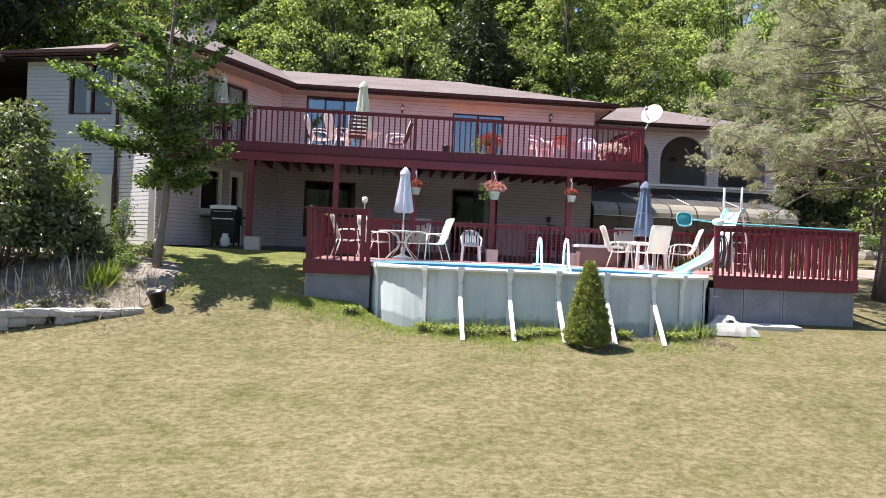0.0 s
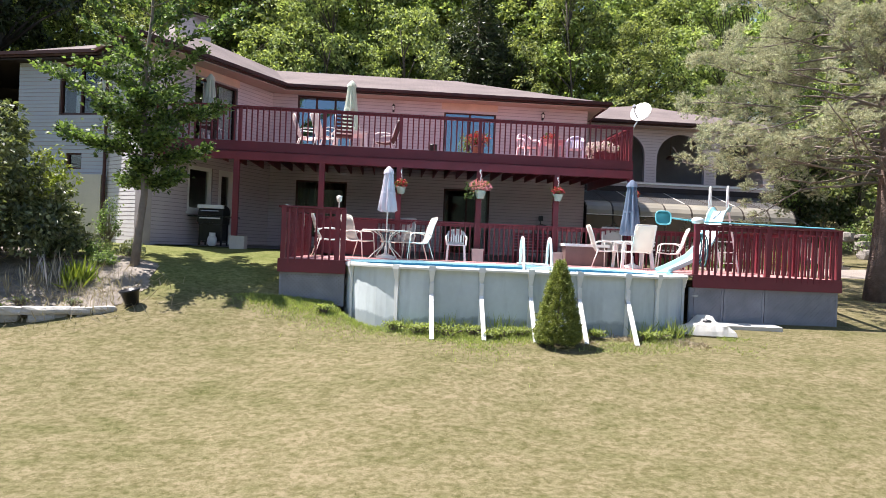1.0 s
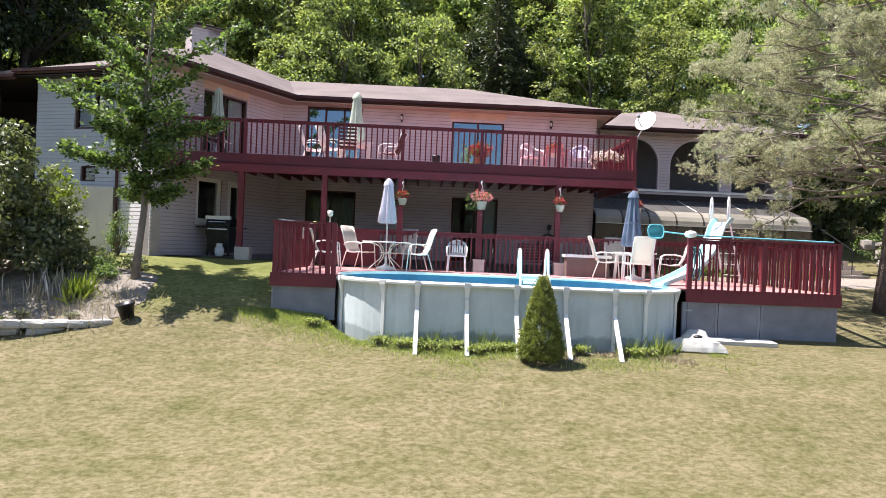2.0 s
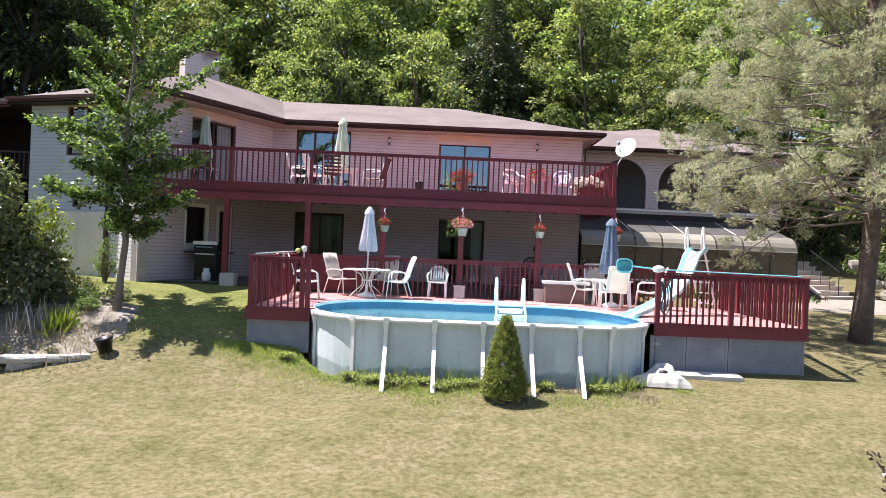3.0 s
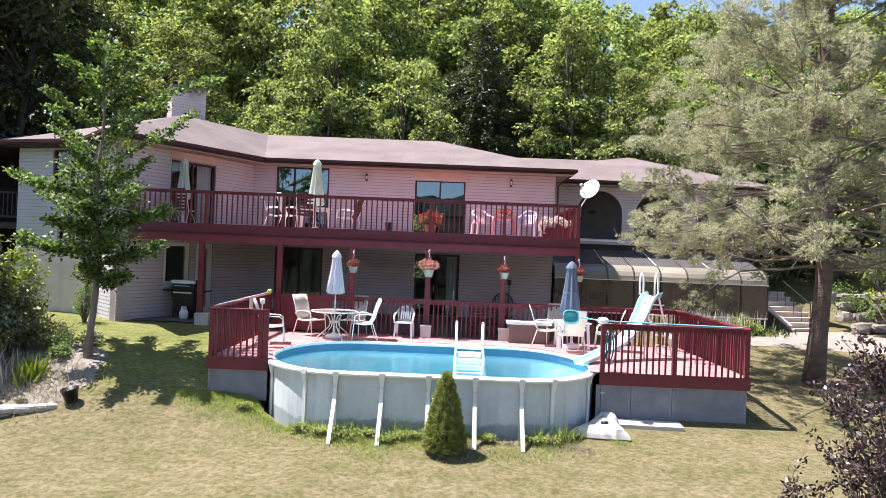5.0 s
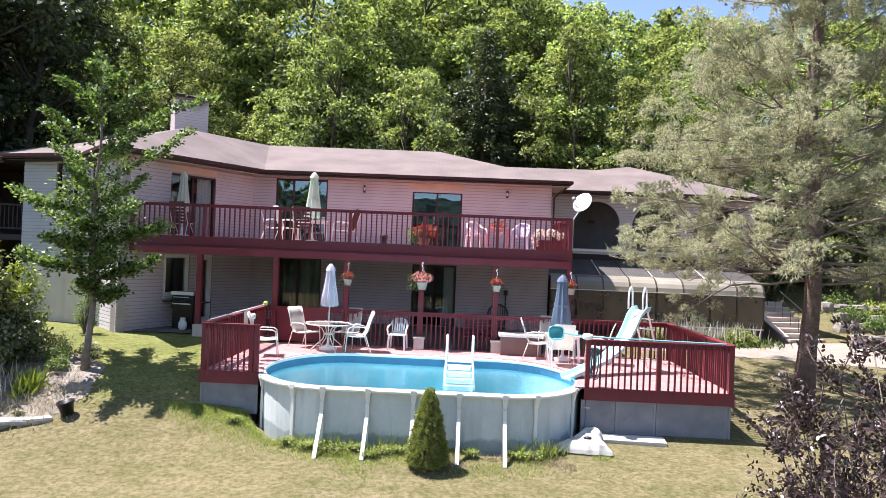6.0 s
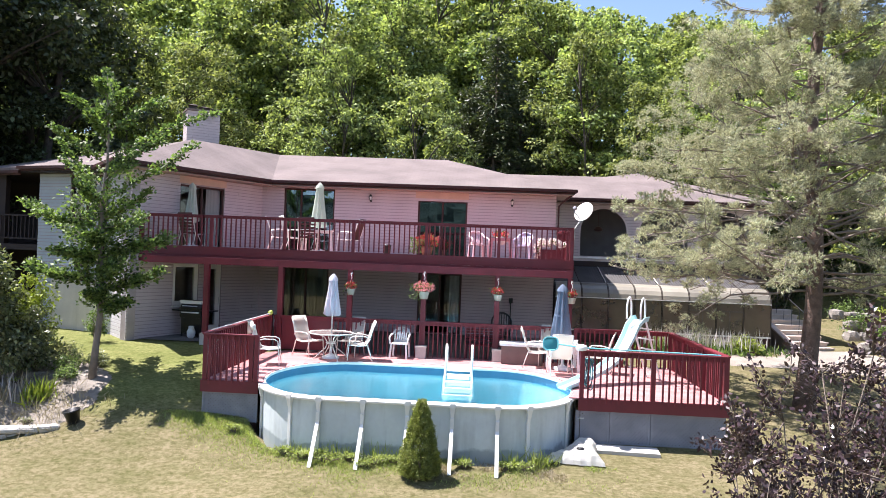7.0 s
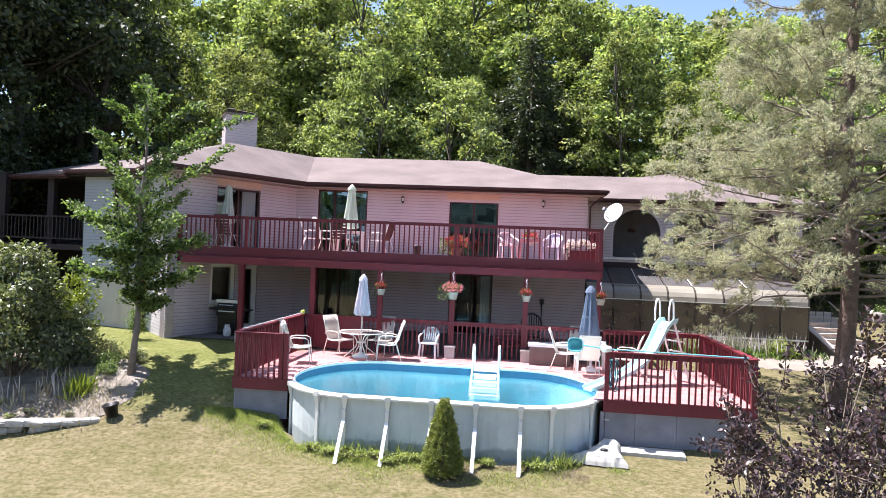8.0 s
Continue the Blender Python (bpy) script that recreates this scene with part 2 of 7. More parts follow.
TWIG = mat("grey_twig", (0.20, 0.165, 0.14), 0.9, var=0.3, scale=5, fine=30)
# plaster darkened: the shade behind the arches is put into its colour
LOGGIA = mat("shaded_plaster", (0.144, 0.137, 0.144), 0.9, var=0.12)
HOSE = mat("dark_teal_hose", (0.06, 0.16, 0.20), 0.4)
PINEBARK = mat("pine_bark", (0.15, 0.105, 0.085), 0.95, var=0.45, scale=5, fine=25, bump=1.0, dist=0.04)
PALEBARK = mat("young_bark", (0.19, 0.16, 0.135), 0.9, var=0.25, scale=6, fine=30, bump=0.6)
CURTAIN = mat("white_curtain", (0.72, 0.72, 0.70), 0.9, var=0.06)
TANCLOTH = mat("brown_curtain", (0.21, 0.165, 0.115), 0.9, var=0.3, scale=3)
ROOM = mat("room_wall", (0.28, 0.25, 0.22), 0.9, var=0.1)
TARP = mat("white_tarp", (0.80, 0.79, 0.74), 0.5, var=0.06, fine=10)
REDFLOWER = leaf_mat("red_petal", (0.28, 0.018, 0.03), (0.60, 0.085, 0.11), 0.25)
PINKFLOWER = leaf_mat("pink_petal", (0.70, 0.18, 0.28), (0.85, 0.42, 0.48), 0.25)
LEAF_FOREST = leaf_mat("forest_leaf", (0.050, 0.078, 0.033), (0.455, 0.52, 0.205), 0.32, rough=0.62, spec=0.18, obj_var=0.26, gain_rgb=(1.5, 1.5, 0.75))
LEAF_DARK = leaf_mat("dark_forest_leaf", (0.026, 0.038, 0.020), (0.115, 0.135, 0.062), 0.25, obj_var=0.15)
LEAF_YOUNG = leaf_mat("young_tree_leaf", (0.020, 0.042, 0.016), (0.215, 0.295, 0.09), 0.36, gain_rgb=(1.4, 1.55, 0.85))
LEAF_BUSH = leaf_mat("bush_leaf", (0.034, 0.048, 0.026), (0.27, 0.30, 0.16), 0.3, rough=0.4, spec=0.5)
LEAF_LIME = leaf_mat("lime_leaf", (0.16, 0.21, 0.035), (0.33, 0.38, 0.07), 0.35)
LEAF_PURPLE = leaf_mat("purple_leaf", (0.024, 0.014, 0.016), (0.085, 0.052, 0.056), 0.14, rough=0.34, spec=0.5)
NEEDLE = leaf_mat("pine_needle", (0.16, 0.172, 0.105), (0.63, 0.63, 0.44), 0.42, gain_rgb=(1.2, 1.2, 1.0))
CONENEEDLE = leaf_mat("spruce_needle", (0.08, 0.108, 0.027), (0.368, 0.4, 0.12), 0.25)
GRASS = leaf_mat("grass_blade", (0.66, 0.68, 0.58), (1.40, 1.36, 1.28), 0.45, rough=0.9, spec=0.05, gain_rgb=(1.25, 1.25, 1.1))


def patchy(m, green, straw):
    """Grass blades take the tone of the patch that they grow in."""
    N, L = m.node_tree.nodes, m.node_tree.links
    b = N["Principled BSDF"]
    old = b.inputs["Base Color"].links[0].from_socket
    tc = N.new("ShaderNodeTexCoord")
    fac = None
    for sc, wide in ((1.4, (0.75, 1.25, 1)), (8.0, (0.85, 1.2, 1))):
        mp = N.new("ShaderNodeMapping"); mp.inputs["Scale"].default_value = wide
        n = N.new("ShaderNodeTexNoise"); n.inputs["Scale"].default_value = sc; n.inputs["Detail"].default_value = 7
        L.new(tc.outputs["Object"], mp.inputs[0]); L.new(mp.outputs[0], n.inputs["Vector"])
        if fac is None:
            fac = n.outputs["Fac"]
        else:
            av = N.new("ShaderNodeMath"); av.operation = "ADD"
            L.new(fac, av.inputs[0]); L.new(n.outputs["Fac"], av.inputs[1]); fac = av.outputs[0]
    r = N.new("ShaderNodeMapRange"); r.inputs["From Min"].default_value, r.inputs["From Max"].default_value = 0.87, 1.13
    L.new(fac, r.inputs["Value"])
    c = N.new("ShaderNodeMix"); c.data_type = "RGBA"; c.inputs["A"].default_value = (*green, 1); c.inputs["B"].default_value = (*straw, 1)
    L.new(r.outputs[0], c.inputs["Factor"])
    mul = N.new("ShaderNodeMix"); mul.data_type = "RGBA"; mul.blend_type = "MULTIPLY"; mul.inputs["Factor"].default_value = 1
    L.new(old, mul.inputs["A"]); L.new(c.outputs["Result"], mul.inputs["B"])
    L.new(mul.outputs["Result"], b.inputs["Base Color"])
    for node in N:
        if node.type == "BSDF_TRANSLUCENT":
            L.new(mul.outputs["Result"], node.inputs["Color"])


patchy(GRASS, (0.122, 0.120, 0.060), (0.283, 0.240, 0.166))
LAWNBLADE = leaf_mat("green_lawn_blade", (0.13, 0.15, 0.055), (0.22, 0.23, 0.10), 0.2, rough=0.8, spec=0.1)
BLIND = mat("tan_blind", (0.34, 0.265, 0.19), 0.9, var=0.2, piece=0.45)
WEED = leaf_mat("weed_blade", (0.18, 0.22, 0.075), (0.42, 0.47, 0.19), 0.45, rough=0.7, spec=0.2)
STRAW = leaf_mat("dry_stalk", (0.22, 0.18, 0.125), (0.44, 0.38, 0.29), 0.2, rough=0.9, spec=0.1)
SPIKE = leaf_mat("flower_spike", (0.30, 0.28, 0.29), (0.62, 0.57, 0.58), 0.2)
# blue coat tint: the sky's colour is put into the panes' reflections
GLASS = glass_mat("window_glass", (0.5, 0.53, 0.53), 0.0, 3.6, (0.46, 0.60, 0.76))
CLEAR = glass_mat("clear_glass", (0.75, 0.78, 0.78), 0.0, 1.55)
TABLEGLASS = glass_mat("table_glass", (0.60, 0.62, 0.60), 0.08, 1.6)
SOLAR = glass_mat("sunroom_glass", (0.62, 0.52, 0.40), 0.08, 1.5)


def dusty(m, color, amount):
    """A dusty film over glass: part of the surface scatters light."""
    N, L = m.node_tree.nodes, m.node_tree.links
    out = N["Material Output"].inputs["Surface"]
    old = out.links[0].from_socket
    d = N.new("ShaderNodeBsdfDiffuse"); d.inputs[0].default_value = (*color, 1)
    tc = N.new("ShaderNodeTexCoord")
    n = N.new("ShaderNodeTexNoise"); n.inputs["Scale"].default_value = 1.5; n.inputs["Detail"].default_value = 6
    L.new(tc.outputs["Object"], n.inputs["Vector"])
    r = N.new("ShaderNodeMapRange"); r.inputs["To Min"].default_value = amount - 0.2; r.inputs["To Max"].default_value = amount + 0.2
    L.new(n.outputs["Fac"], r.inputs["Value"])
    ms = N.new("ShaderNodeMixShader")
    L.new(r.outputs[0], ms.inputs[0]); L.new(old, ms.inputs[1]); L.new(d.outputs[0], ms.inputs[2]); L.new(ms.outputs[0], out)


dusty(SOLAR, (0.27, 0.215, 0.16), 0.48)
dusty(TABLEGLASS, (0.26, 0.22, 0.21), 0.5)


def tide_mark(m, height, color):
    """Damp, dirty foot of the pool wall: a stain with a wavy upper edge."""
    N, L = m.node_tree.nodes, m.node_tree.links
    b = N["Principled BSDF"]
    old = b.inputs["Base Color"].links[0].from_socket
    tc = N.new("ShaderNodeTexCoord")
    xyz = N.new("ShaderNodeSeparateXYZ"); L.new(tc.outputs["Object"], xyz.inputs[0])
    n = N.new("ShaderNodeTexNoise"); n.inputs["Scale"].default_value = 2.6; n.inputs["Detail"].default_value = 3
    L.new(tc.outputs["Object"], n.inputs["Vector"])
    up = N.new("ShaderNodeMath"); up.operation = "MULTIPLY_ADD"; up.inputs[1].default_value = -0.45
    L.new(n.outputs["Fac"], up.inputs[0]); L.new(xyz.outputs[2], up.inputs[2])
    r = N.new("ShaderNodeMapRange"); r.inputs["From Min"].default_value, r.inputs["From Max"].default_value = height - 0.255, height - 0.195
    r.inputs["To Min"].default_value, r.inputs["To Max"].default_value = 0.75, 0.0
    L.new(up.outputs[0], r.inputs["Value"])
    mix = N.new("ShaderNodeMix"); mix.data_type = "RGBA"; mix.inputs["B"].default_value = (*color, 1)
    L.new(r.outputs[0], mix.inputs["Factor"]); L.new(old, mix.inputs["A"]); L.new(mix.outputs["Result"], b.inputs["Base Color"])


tide_mark(PANEL, 0.52, (0.25, 0.295, 0.31))
WATER = water_mat()
LAWN = lawn_mat()


# building blocks
def bm_new():
    return bmesh.new()


def box(bm, x0, x1, y0, y1, z0, z1, m=None):
    vs = [bm.verts.new(c) for c in ((x0, y0, z0), (x1, y0, z0), (x1, y1, z0), (x0, y1, z0), (x0, y0, z1), (x1, y0, z1), (x1, y1, z1), (x0, y1, z1))]
    for f in ((3, 2, 1, 0), (4, 5, 6, 7), (0, 1, 5, 4), (1, 2, 6, 5), (2, 3, 7, 6), (3, 0, 4, 7)):
        bm.faces.new([vs[i] for i in f])
    if m is not None:
        for v in vs:
            v.co = m @ v.co
    return vs


def beam(bm, p, q, w, h, up=(0, 0, 1)):
    """A bar of section w x h from p to q."""
    p, q = Vector(p), Vector(q)
    d = (q - p).normalized()
    s = d.cross(Vector(up))
    s = s.normalized() if s.length > 1e-4 else Vector((1, 0, 0))
    u = s.cross(d).normalized()
    vs = []
    for c in (p, q):
        for a, b in ((-1, -1), (1, -1), (1, 1), (-1, 1)):
            vs.append(bm.verts.new(c + s * a * w / 2 + u * b * h / 2))
    for f in ((0, 1, 2, 3), (7, 6, 5, 4), (0, 4, 5, 1), (1, 5, 6, 2), (2, 6, 7, 3), (3, 7, 4, 0)):
        bm.faces.new([vs[i] for i in f])


def tube(bm, pts, r, n=8, r2=None, cap=True):
    """A round bar along points, tapering from r to r2; r may be a list."""
    pts = [Vector(p) for p in pts]
    k = len(pts)
    rs = r if isinstance(r, (list, tuple)) else [r + ((r if r2 is None else r2) - r) * i / max(1, k - 1) for i in range(k)]
    rings, side = [], None
    for i, p in enumerate(pts):
        d = (pts[min(i + 1, k - 1)] - pts[max(i - 1, 0)]).normalized()
        if side is None:
            side = d.orthogonal().normalized()
        side = (side - d * side.dot(d)).normalized()
        up = d.cross(side)
        rings.append([bm.verts.new(p + (side * math.cos(a) + up * math.sin(a)) * rs[i]) for a in (2 * math.pi * j / n for j in range(n))])
    for a, b in zip(rings, rings[1:]):
        for j in range(n):
            bm.faces.new((a[j], a[(j + 1) % n], b[(j + 1) % n], b[j]))
    if cap:
        bm.faces.new(rings[0][::-1])
        bm.faces.new(rings[-1])


def lathe(bm, profile, n=24, m=None, lobes=0, depth=0.0, cap=False):
    """Turns (radius, z) pairs round z; lobes fold the wall in and out."""
    rings = []
    for r, z in profile:
        ring = []
        for j in range(n):
            a = 2 * math.pi * j / n
            rr = r * (1 + depth * math.cos(lobes * a)) if lobes else r
            v = Vector((rr * math.cos(a), rr * math.sin(a), z))
            ring.append(bm.verts.new(m @ v if m is not None else v))
        rings.append(ring)
    for a, b in zip(rings, rings[1:]):
        for j in range(n):
            bm.faces.new((a[j], a[(j + 1) % n], b[(j + 1) % n], b[j]))
    if cap:
        bm.faces.new(rings[0][::-1])
        bm.faces.new(rings[-1])


def poly(bm, pts, thick=0.0):
    """A flat face, or a slab below it when thick is given."""
    top = [bm.verts.new(p) for p in pts]
    bm.faces.new(top)
    if thick:
        low = [bm.verts.new(Vector(p) - Vector((0, 0, thick))) for p in pts]
        bm.faces.new(low[::-1])
        for i in range(len(pts)):
            j = (i + 1) % len(pts)
            bm.faces.new((top[j], top[i], low[i], low[j]))


def bevel(bm, w=0.008, seg=1):
    bmesh.ops.bevel(bm, geom=[e for e in bm.edges if e.is_manifold and e.calc_face_angle(0) > 0.6], offset=w, segments=seg, affect="EDGES", clamp_overlap=True)


def mesh_of(name, bm, material, smooth=False):
    me = bpy.data.meshes.new(name)
    bm.normal_update()
    bm.to_mesh(me)
    bm.free()
    for m in (material if isinstance(material, (list, tuple)) else [material]):
        me.materials.append(m)
    if smooth:
        me.polygons.foreach_set("use_smooth", [True] * len(me.polygons))
    return me


def part(name, bm, material, parent, label="", smooth=False, at=None):
    """One mesh object under a thing or a part; bm may be a finished mesh."""
    me = bm if isinstance(bm, bpy.types.Mesh) else mesh_of(name, bm, material, smooth)
    ob = new(name, me)
    ob.parent = parent
    if at is not None:
        ob.matrix_basis = at
    if label:
        tagged(ob, label)
    return ob


def thing(name, label, category, at=None, group="", kind=""):
    ob = new(name)
    ob.empty_display_size = 0.2
    if at is not None:
        ob.matrix_basis = at
    return tagged(ob, label, category, group, kind)


def single(name, bm, material, label, category, at=None, group="", kind="", smooth=False):
    me = bm if isinstance(bm, bpy.types.Mesh) else mesh_of(name, bm, material, smooth)
    ob = new(name, me)
    if at is not None:
        ob.matrix_basis = at
    return tagged(ob, label, category, group, kind)


def cards(name, V, material, smooth=False):
    """A mesh of loose faces from an array (faces, corners, 3)."""
    V = np.asarray(V, dtype=np.float32)
    f, c, _ = V.shape
    me = bpy.data.meshes.new(name)
    me.vertices.add(f * c); me.vertices.foreach_set("co", V.reshape(-1))
    me.loops.add(f * c); me.loops.foreach_set("vertex_index", np.arange(f * c, dtype=np.int32))
    me.polygons.add(f); me.polygons.foreach_set("loop_start", np.arange(0, f * c, c, dtype=np.int32))
    me.update(calc_edges=True)
    me.materials.append(material)
    return me


def unit(a):
    return a / np.maximum(np.linalg.norm(a, axis=-1, keepdims=True), 1e-6)


def leaves(rng, P, D, length, width, fold=0.25, spread=0.5, up=None):
    """Leaf blades at P pointing along D, each a four-cornered blade with a bent tip."""
    n = len(P)
    D = unit(D + rng.normal(0, spread, (n, 3)))
    R = rng.normal(0, 1, (n, 3))
    if up is not None:
        R = R * 0.6 + up
    S = unit(np.cross(D, R))
    Nn = np.cross(S, D)
    l = (length * rng.uniform(0.7, 1.25, (n, 1)))
    w = (width * rng.uniform(0.7, 1.2, (n, 1)))
    mid = P + D * l * 0.45
    return np.stack([P, mid + S * w / 2 + Nn * l * fold * 0.3, P + D * l - Nn * l * fold, mid - S * w / 2 + Nn * l * fold * 0.3], 1)


def broad_leaves(rng, P, D, length, width, spread=0.3):
    """Oval leaves with six corners."""
    n = len(P)
    D = unit(D + rng.normal(0, spread, (n, 3)))
    S = unit(np.cross(D, rng.normal(0, 1, (n, 3))))
    N_ = np.cross(S, D)
    l, w = length * rng.uniform(0.7, 1.25, (n, 1)), width * rng.uniform(0.7, 1.2, (n, 1))
    a, c = P + D * l * 0.3, P + D * l * 0.72
    return np.stack([P, a + S * w / 2 + N_ * l * 0.05, c + S * w * 0.42, P + D * l - N_ * l * 0.12, c - S * w * 0.42, a - S * w / 2 + N_ * l * 0.05], 1)


# ground
LEFT_Y = ((-60, -9.0), (-20, -6.0), (0, -2.7), (8, -0.98), (9.7, -0.68), (11.4, -0.22), (12.5, 0.08), (13.7, 0.55), (15.4, 1.25), (17, 1.45), (19.3, 1.6), (24, 1.65), (34, 1.9), (60, 11.0), (120, 24.0), (400, 30))
MID_Y = ((-60, -9.0), (-20, -6.0), (0, -2.6), (8, -0.84), (9.6, -0.47), (10.8, -0.10), (12, 0.16), (13, 0.32), (14.2, 0.5), (17, 0.9), (20, 1.35), (24, 1.65), (34, 1.9), (60, 11.0), (120, 24.0), (400, 30))


def ground_z(x, y):
    x, y = np.asarray(x, float), np.asarray(y, float)
    a = np.interp(y, *np.array(LEFT_Y).T)
    b = np.interp(y, *np.array(MID_Y).T)
    k = np.clip((x + 1.5) / 4.5, 0, 1)
    k = k * k * (3 - 2 * k)
    z = a * (1 - k) + b * k
    far = np.clip((np.abs(x - 4) - 14) / 30, 0, 1)
    z = z + far * np.clip((y - 10) / 20, 0, 1) * 2.0
    dx = np.maximum(0, np.abs(x - 4.32) - 1.885)
    pit = np.clip((1.15 - np.sqrt((dx / 1.88) ** 2 + ((y - 15.5) / 2.44) ** 2)) / 0.15, 0, 1) * (y > 13.1)
    z = z * (1 - pit) + np.minimum(z, 0.15) * pit
    return z + 0.03 * np.sin(x * 0.9 + 1.0) * np.sin(y * 0.8) * np.clip((13 - y) / 3, 0, 1)


def gz(x, y):
    return float(ground_z(x, y))


def grid_sheet(name, xs, ys, material, lift=0.0, inside=None):
    X, Y = np.meshgrid(xs, ys)
    Z = ground_z(X, Y) + lift
    V = np.stack([X, Y, Z], -1).reshape(-1, 3)
    nx = len(xs)
    F = []
    for j in range(len(ys) - 1):
        for i in range(nx - 1):
            if inside is None or inside((xs[i] + xs[i + 1]) / 2, (ys[j] + ys[j + 1]) / 2):
                F.append((j * nx + i, j * nx + i + 1, (j + 1) * nx + i + 1, (j + 1) * nx + i))
    me = bpy.data.meshes.new(name)
    me.from_pydata(V.tolist(), [], F)
    me.materials.append(material)
    me.polygons.foreach_set("use_smooth", [True] * len(F))
    return me


xs = np.concatenate([np.linspace(-900, -60, 12), np.linspace(-45, -14, 20), np.linspace(-13, 22, 90), np.linspace(24, 60, 20), np.linspace(80, 900, 12)])
ys = np.concatenate([np.linspace(-900, -60, 12), np.linspace(-50, 2, 25), np.linspace(2.5, 28, 80), np.linspace(29, 70, 30), np.linspace(80, 900, 12)])
tagged(new("ground", grid_sheet("ground", xs, ys, LAWN)), "dry mown lawn sloping up to the house", "lawn", kind="structure")

BED = ((-12.0, 12.2), (-5.2, 12.85), (-4.3, 13.25), (-3.4, 13.6), (-3.15, 14.4), (-3.3, 15.4), (-4.3, 16.3), (-7.5, 17.2), (-12.0, 18.0))


def in_poly(x, y, P):
    c = False
    for (x0, y0), (x1, y1) in zip(P, P[1:] + P[:1]):
        if (y0 > y) != (y1 > y) and x < (x1 - x0) * (y - y0) / (y1 - y0) + x0:
            c = not c
    return c


tagged(new("garden_bed", grid_sheet("garden_bed", np.linspace(-12, -2.3, 190), np.linspace(12, 18.2, 130), MULCH, 0.014, lambda x, y: in_poly(x + 0.16 * noise.noise((x * 1.7, y * 1.7, 3.0)) + 0.08 * noise.noise((x * 6, y * 6, 9.0)), y + 0.16 * noise.noise((x * 1.7, y * 1.7, 8.0)), BED))), "garden bed of dry mulch and dead stalks", "garden bed", kind="structure")
PATHP = ((11.9, 21.6), (13.8, 21.2), (16.0, 21.0), (19.5, 20.2), (24.0, 19.5), (24.0, 22.2), (19.5, 23.2), (18.8, 24.3), (16.6, 24.3), (15.8, 22.9), (11.9, 23.0))
tagged(new("path", grid_sheet("path", np.linspace(11.8, 24.2, 60), np.linspace(19.4, 24.4, 30), SAND, 0.008, lambda x, y: in_poly(x, y, PATHP))), "pale gravel path to the garden steps", "path", kind="structure")
tagged(new("terrace", grid_sheet("terrace", np.linspace(-4.8, 8.4, 50), np.linspace(19.6, 24.3, 20), TERRACE, 0.03)), "shaded concrete terrace under the deck", "terrace", kind="structure")

# house
house = thing("house", "two-storey house of painted brick with a brown shingle roof", "house")
COURSE = 0.112


def wall_frame(P, Q):
    P, Q = Vector(P[:2]), Vector(Q[:2])
    d = (Q - P).normalized()
    return Matrix(((d.x, -d.y, 0, P[0]), (d.y, d.x, 0, P[1]), (0, 0, 1, 0), (0, 0, 0, 1))), (Q - P).length


def span(o, z):
    """The part of the wall that an opening takes away at height z."""
    s0, s1, za, zb = o[:4]
    if len(o) == 5:
        r = (s1 - s0) / 2
        if z < za or z > zb + r:
            return None
        if z <= zb:
            return s0, s1
        h = math.sqrt(max(0, r * r - (z - zb) ** 2))
        return (s0 + r - h, s0 + r + h) if h > 0.01 else None
    return (s0, s1) if za <= z <= zb else None


def rows_minus(length, z, openings):
    cuts = sorted(c for c in (span(o, z) for o in openings) if c)
    out, at = [], 0.0
    for a, b in cuts:
        if a > at:
            out.append((at, a))
        at = max(at, b)
    if at < length:
        out.append((at, length))
    return out


def brick_wall(name, P, Q, z0, z1, openings=(), thick=0.26, step=None, brick=0.42, material=None):
    M, length = wall_frame(P, Q)
    backing, bricks = bm_new(), bm_new()
    edges = {z0, z1}
    for o in openings:
        edges |= {o[2], o[3]} if len(o) == 4 else {o[2], *np.arange(o[3], o[3] + (o[1] - o[0]) / 2 + 0.03, 0.03)}
    edges = sorted(e for e in edges if z0 <= e <= z1)
    for a, b in zip(edges, edges[1:]):
        for s0, s1 in rows_minus(length, (a + b) / 2, openings):
            box(backing, s0, s1, 0, thick, a, b)
    rng = random.Random(name)
    z, k = z0, 0
    while z < z1 - 0.02:
        top = min(z + COURSE - 0.019, z1)
        for s0, s1 in rows_minus(length, (z + top) / 2, openings):
            s = s0 - (brick / 2 if k % 2 else 0)
            while s < s1:
                a, b = max(s, s0), min(s + brick - 0.0025, s1)
                if b - a > 0.02:
                    e = rng.uniform(-0.003, 0.003)
                    box(bricks, a, b, -0.012 + e, 0.002, z + 0.002, top)
                s += brick
        z += COURSE
        k += 1
    part("wall", backing, MORTAR, house, at=M)
    ob = part("brickwork", bricks, material or BRICK, house, "rows of long pale painted bricks", at=M)
    tagged(ob, kind="stuff")
    return M


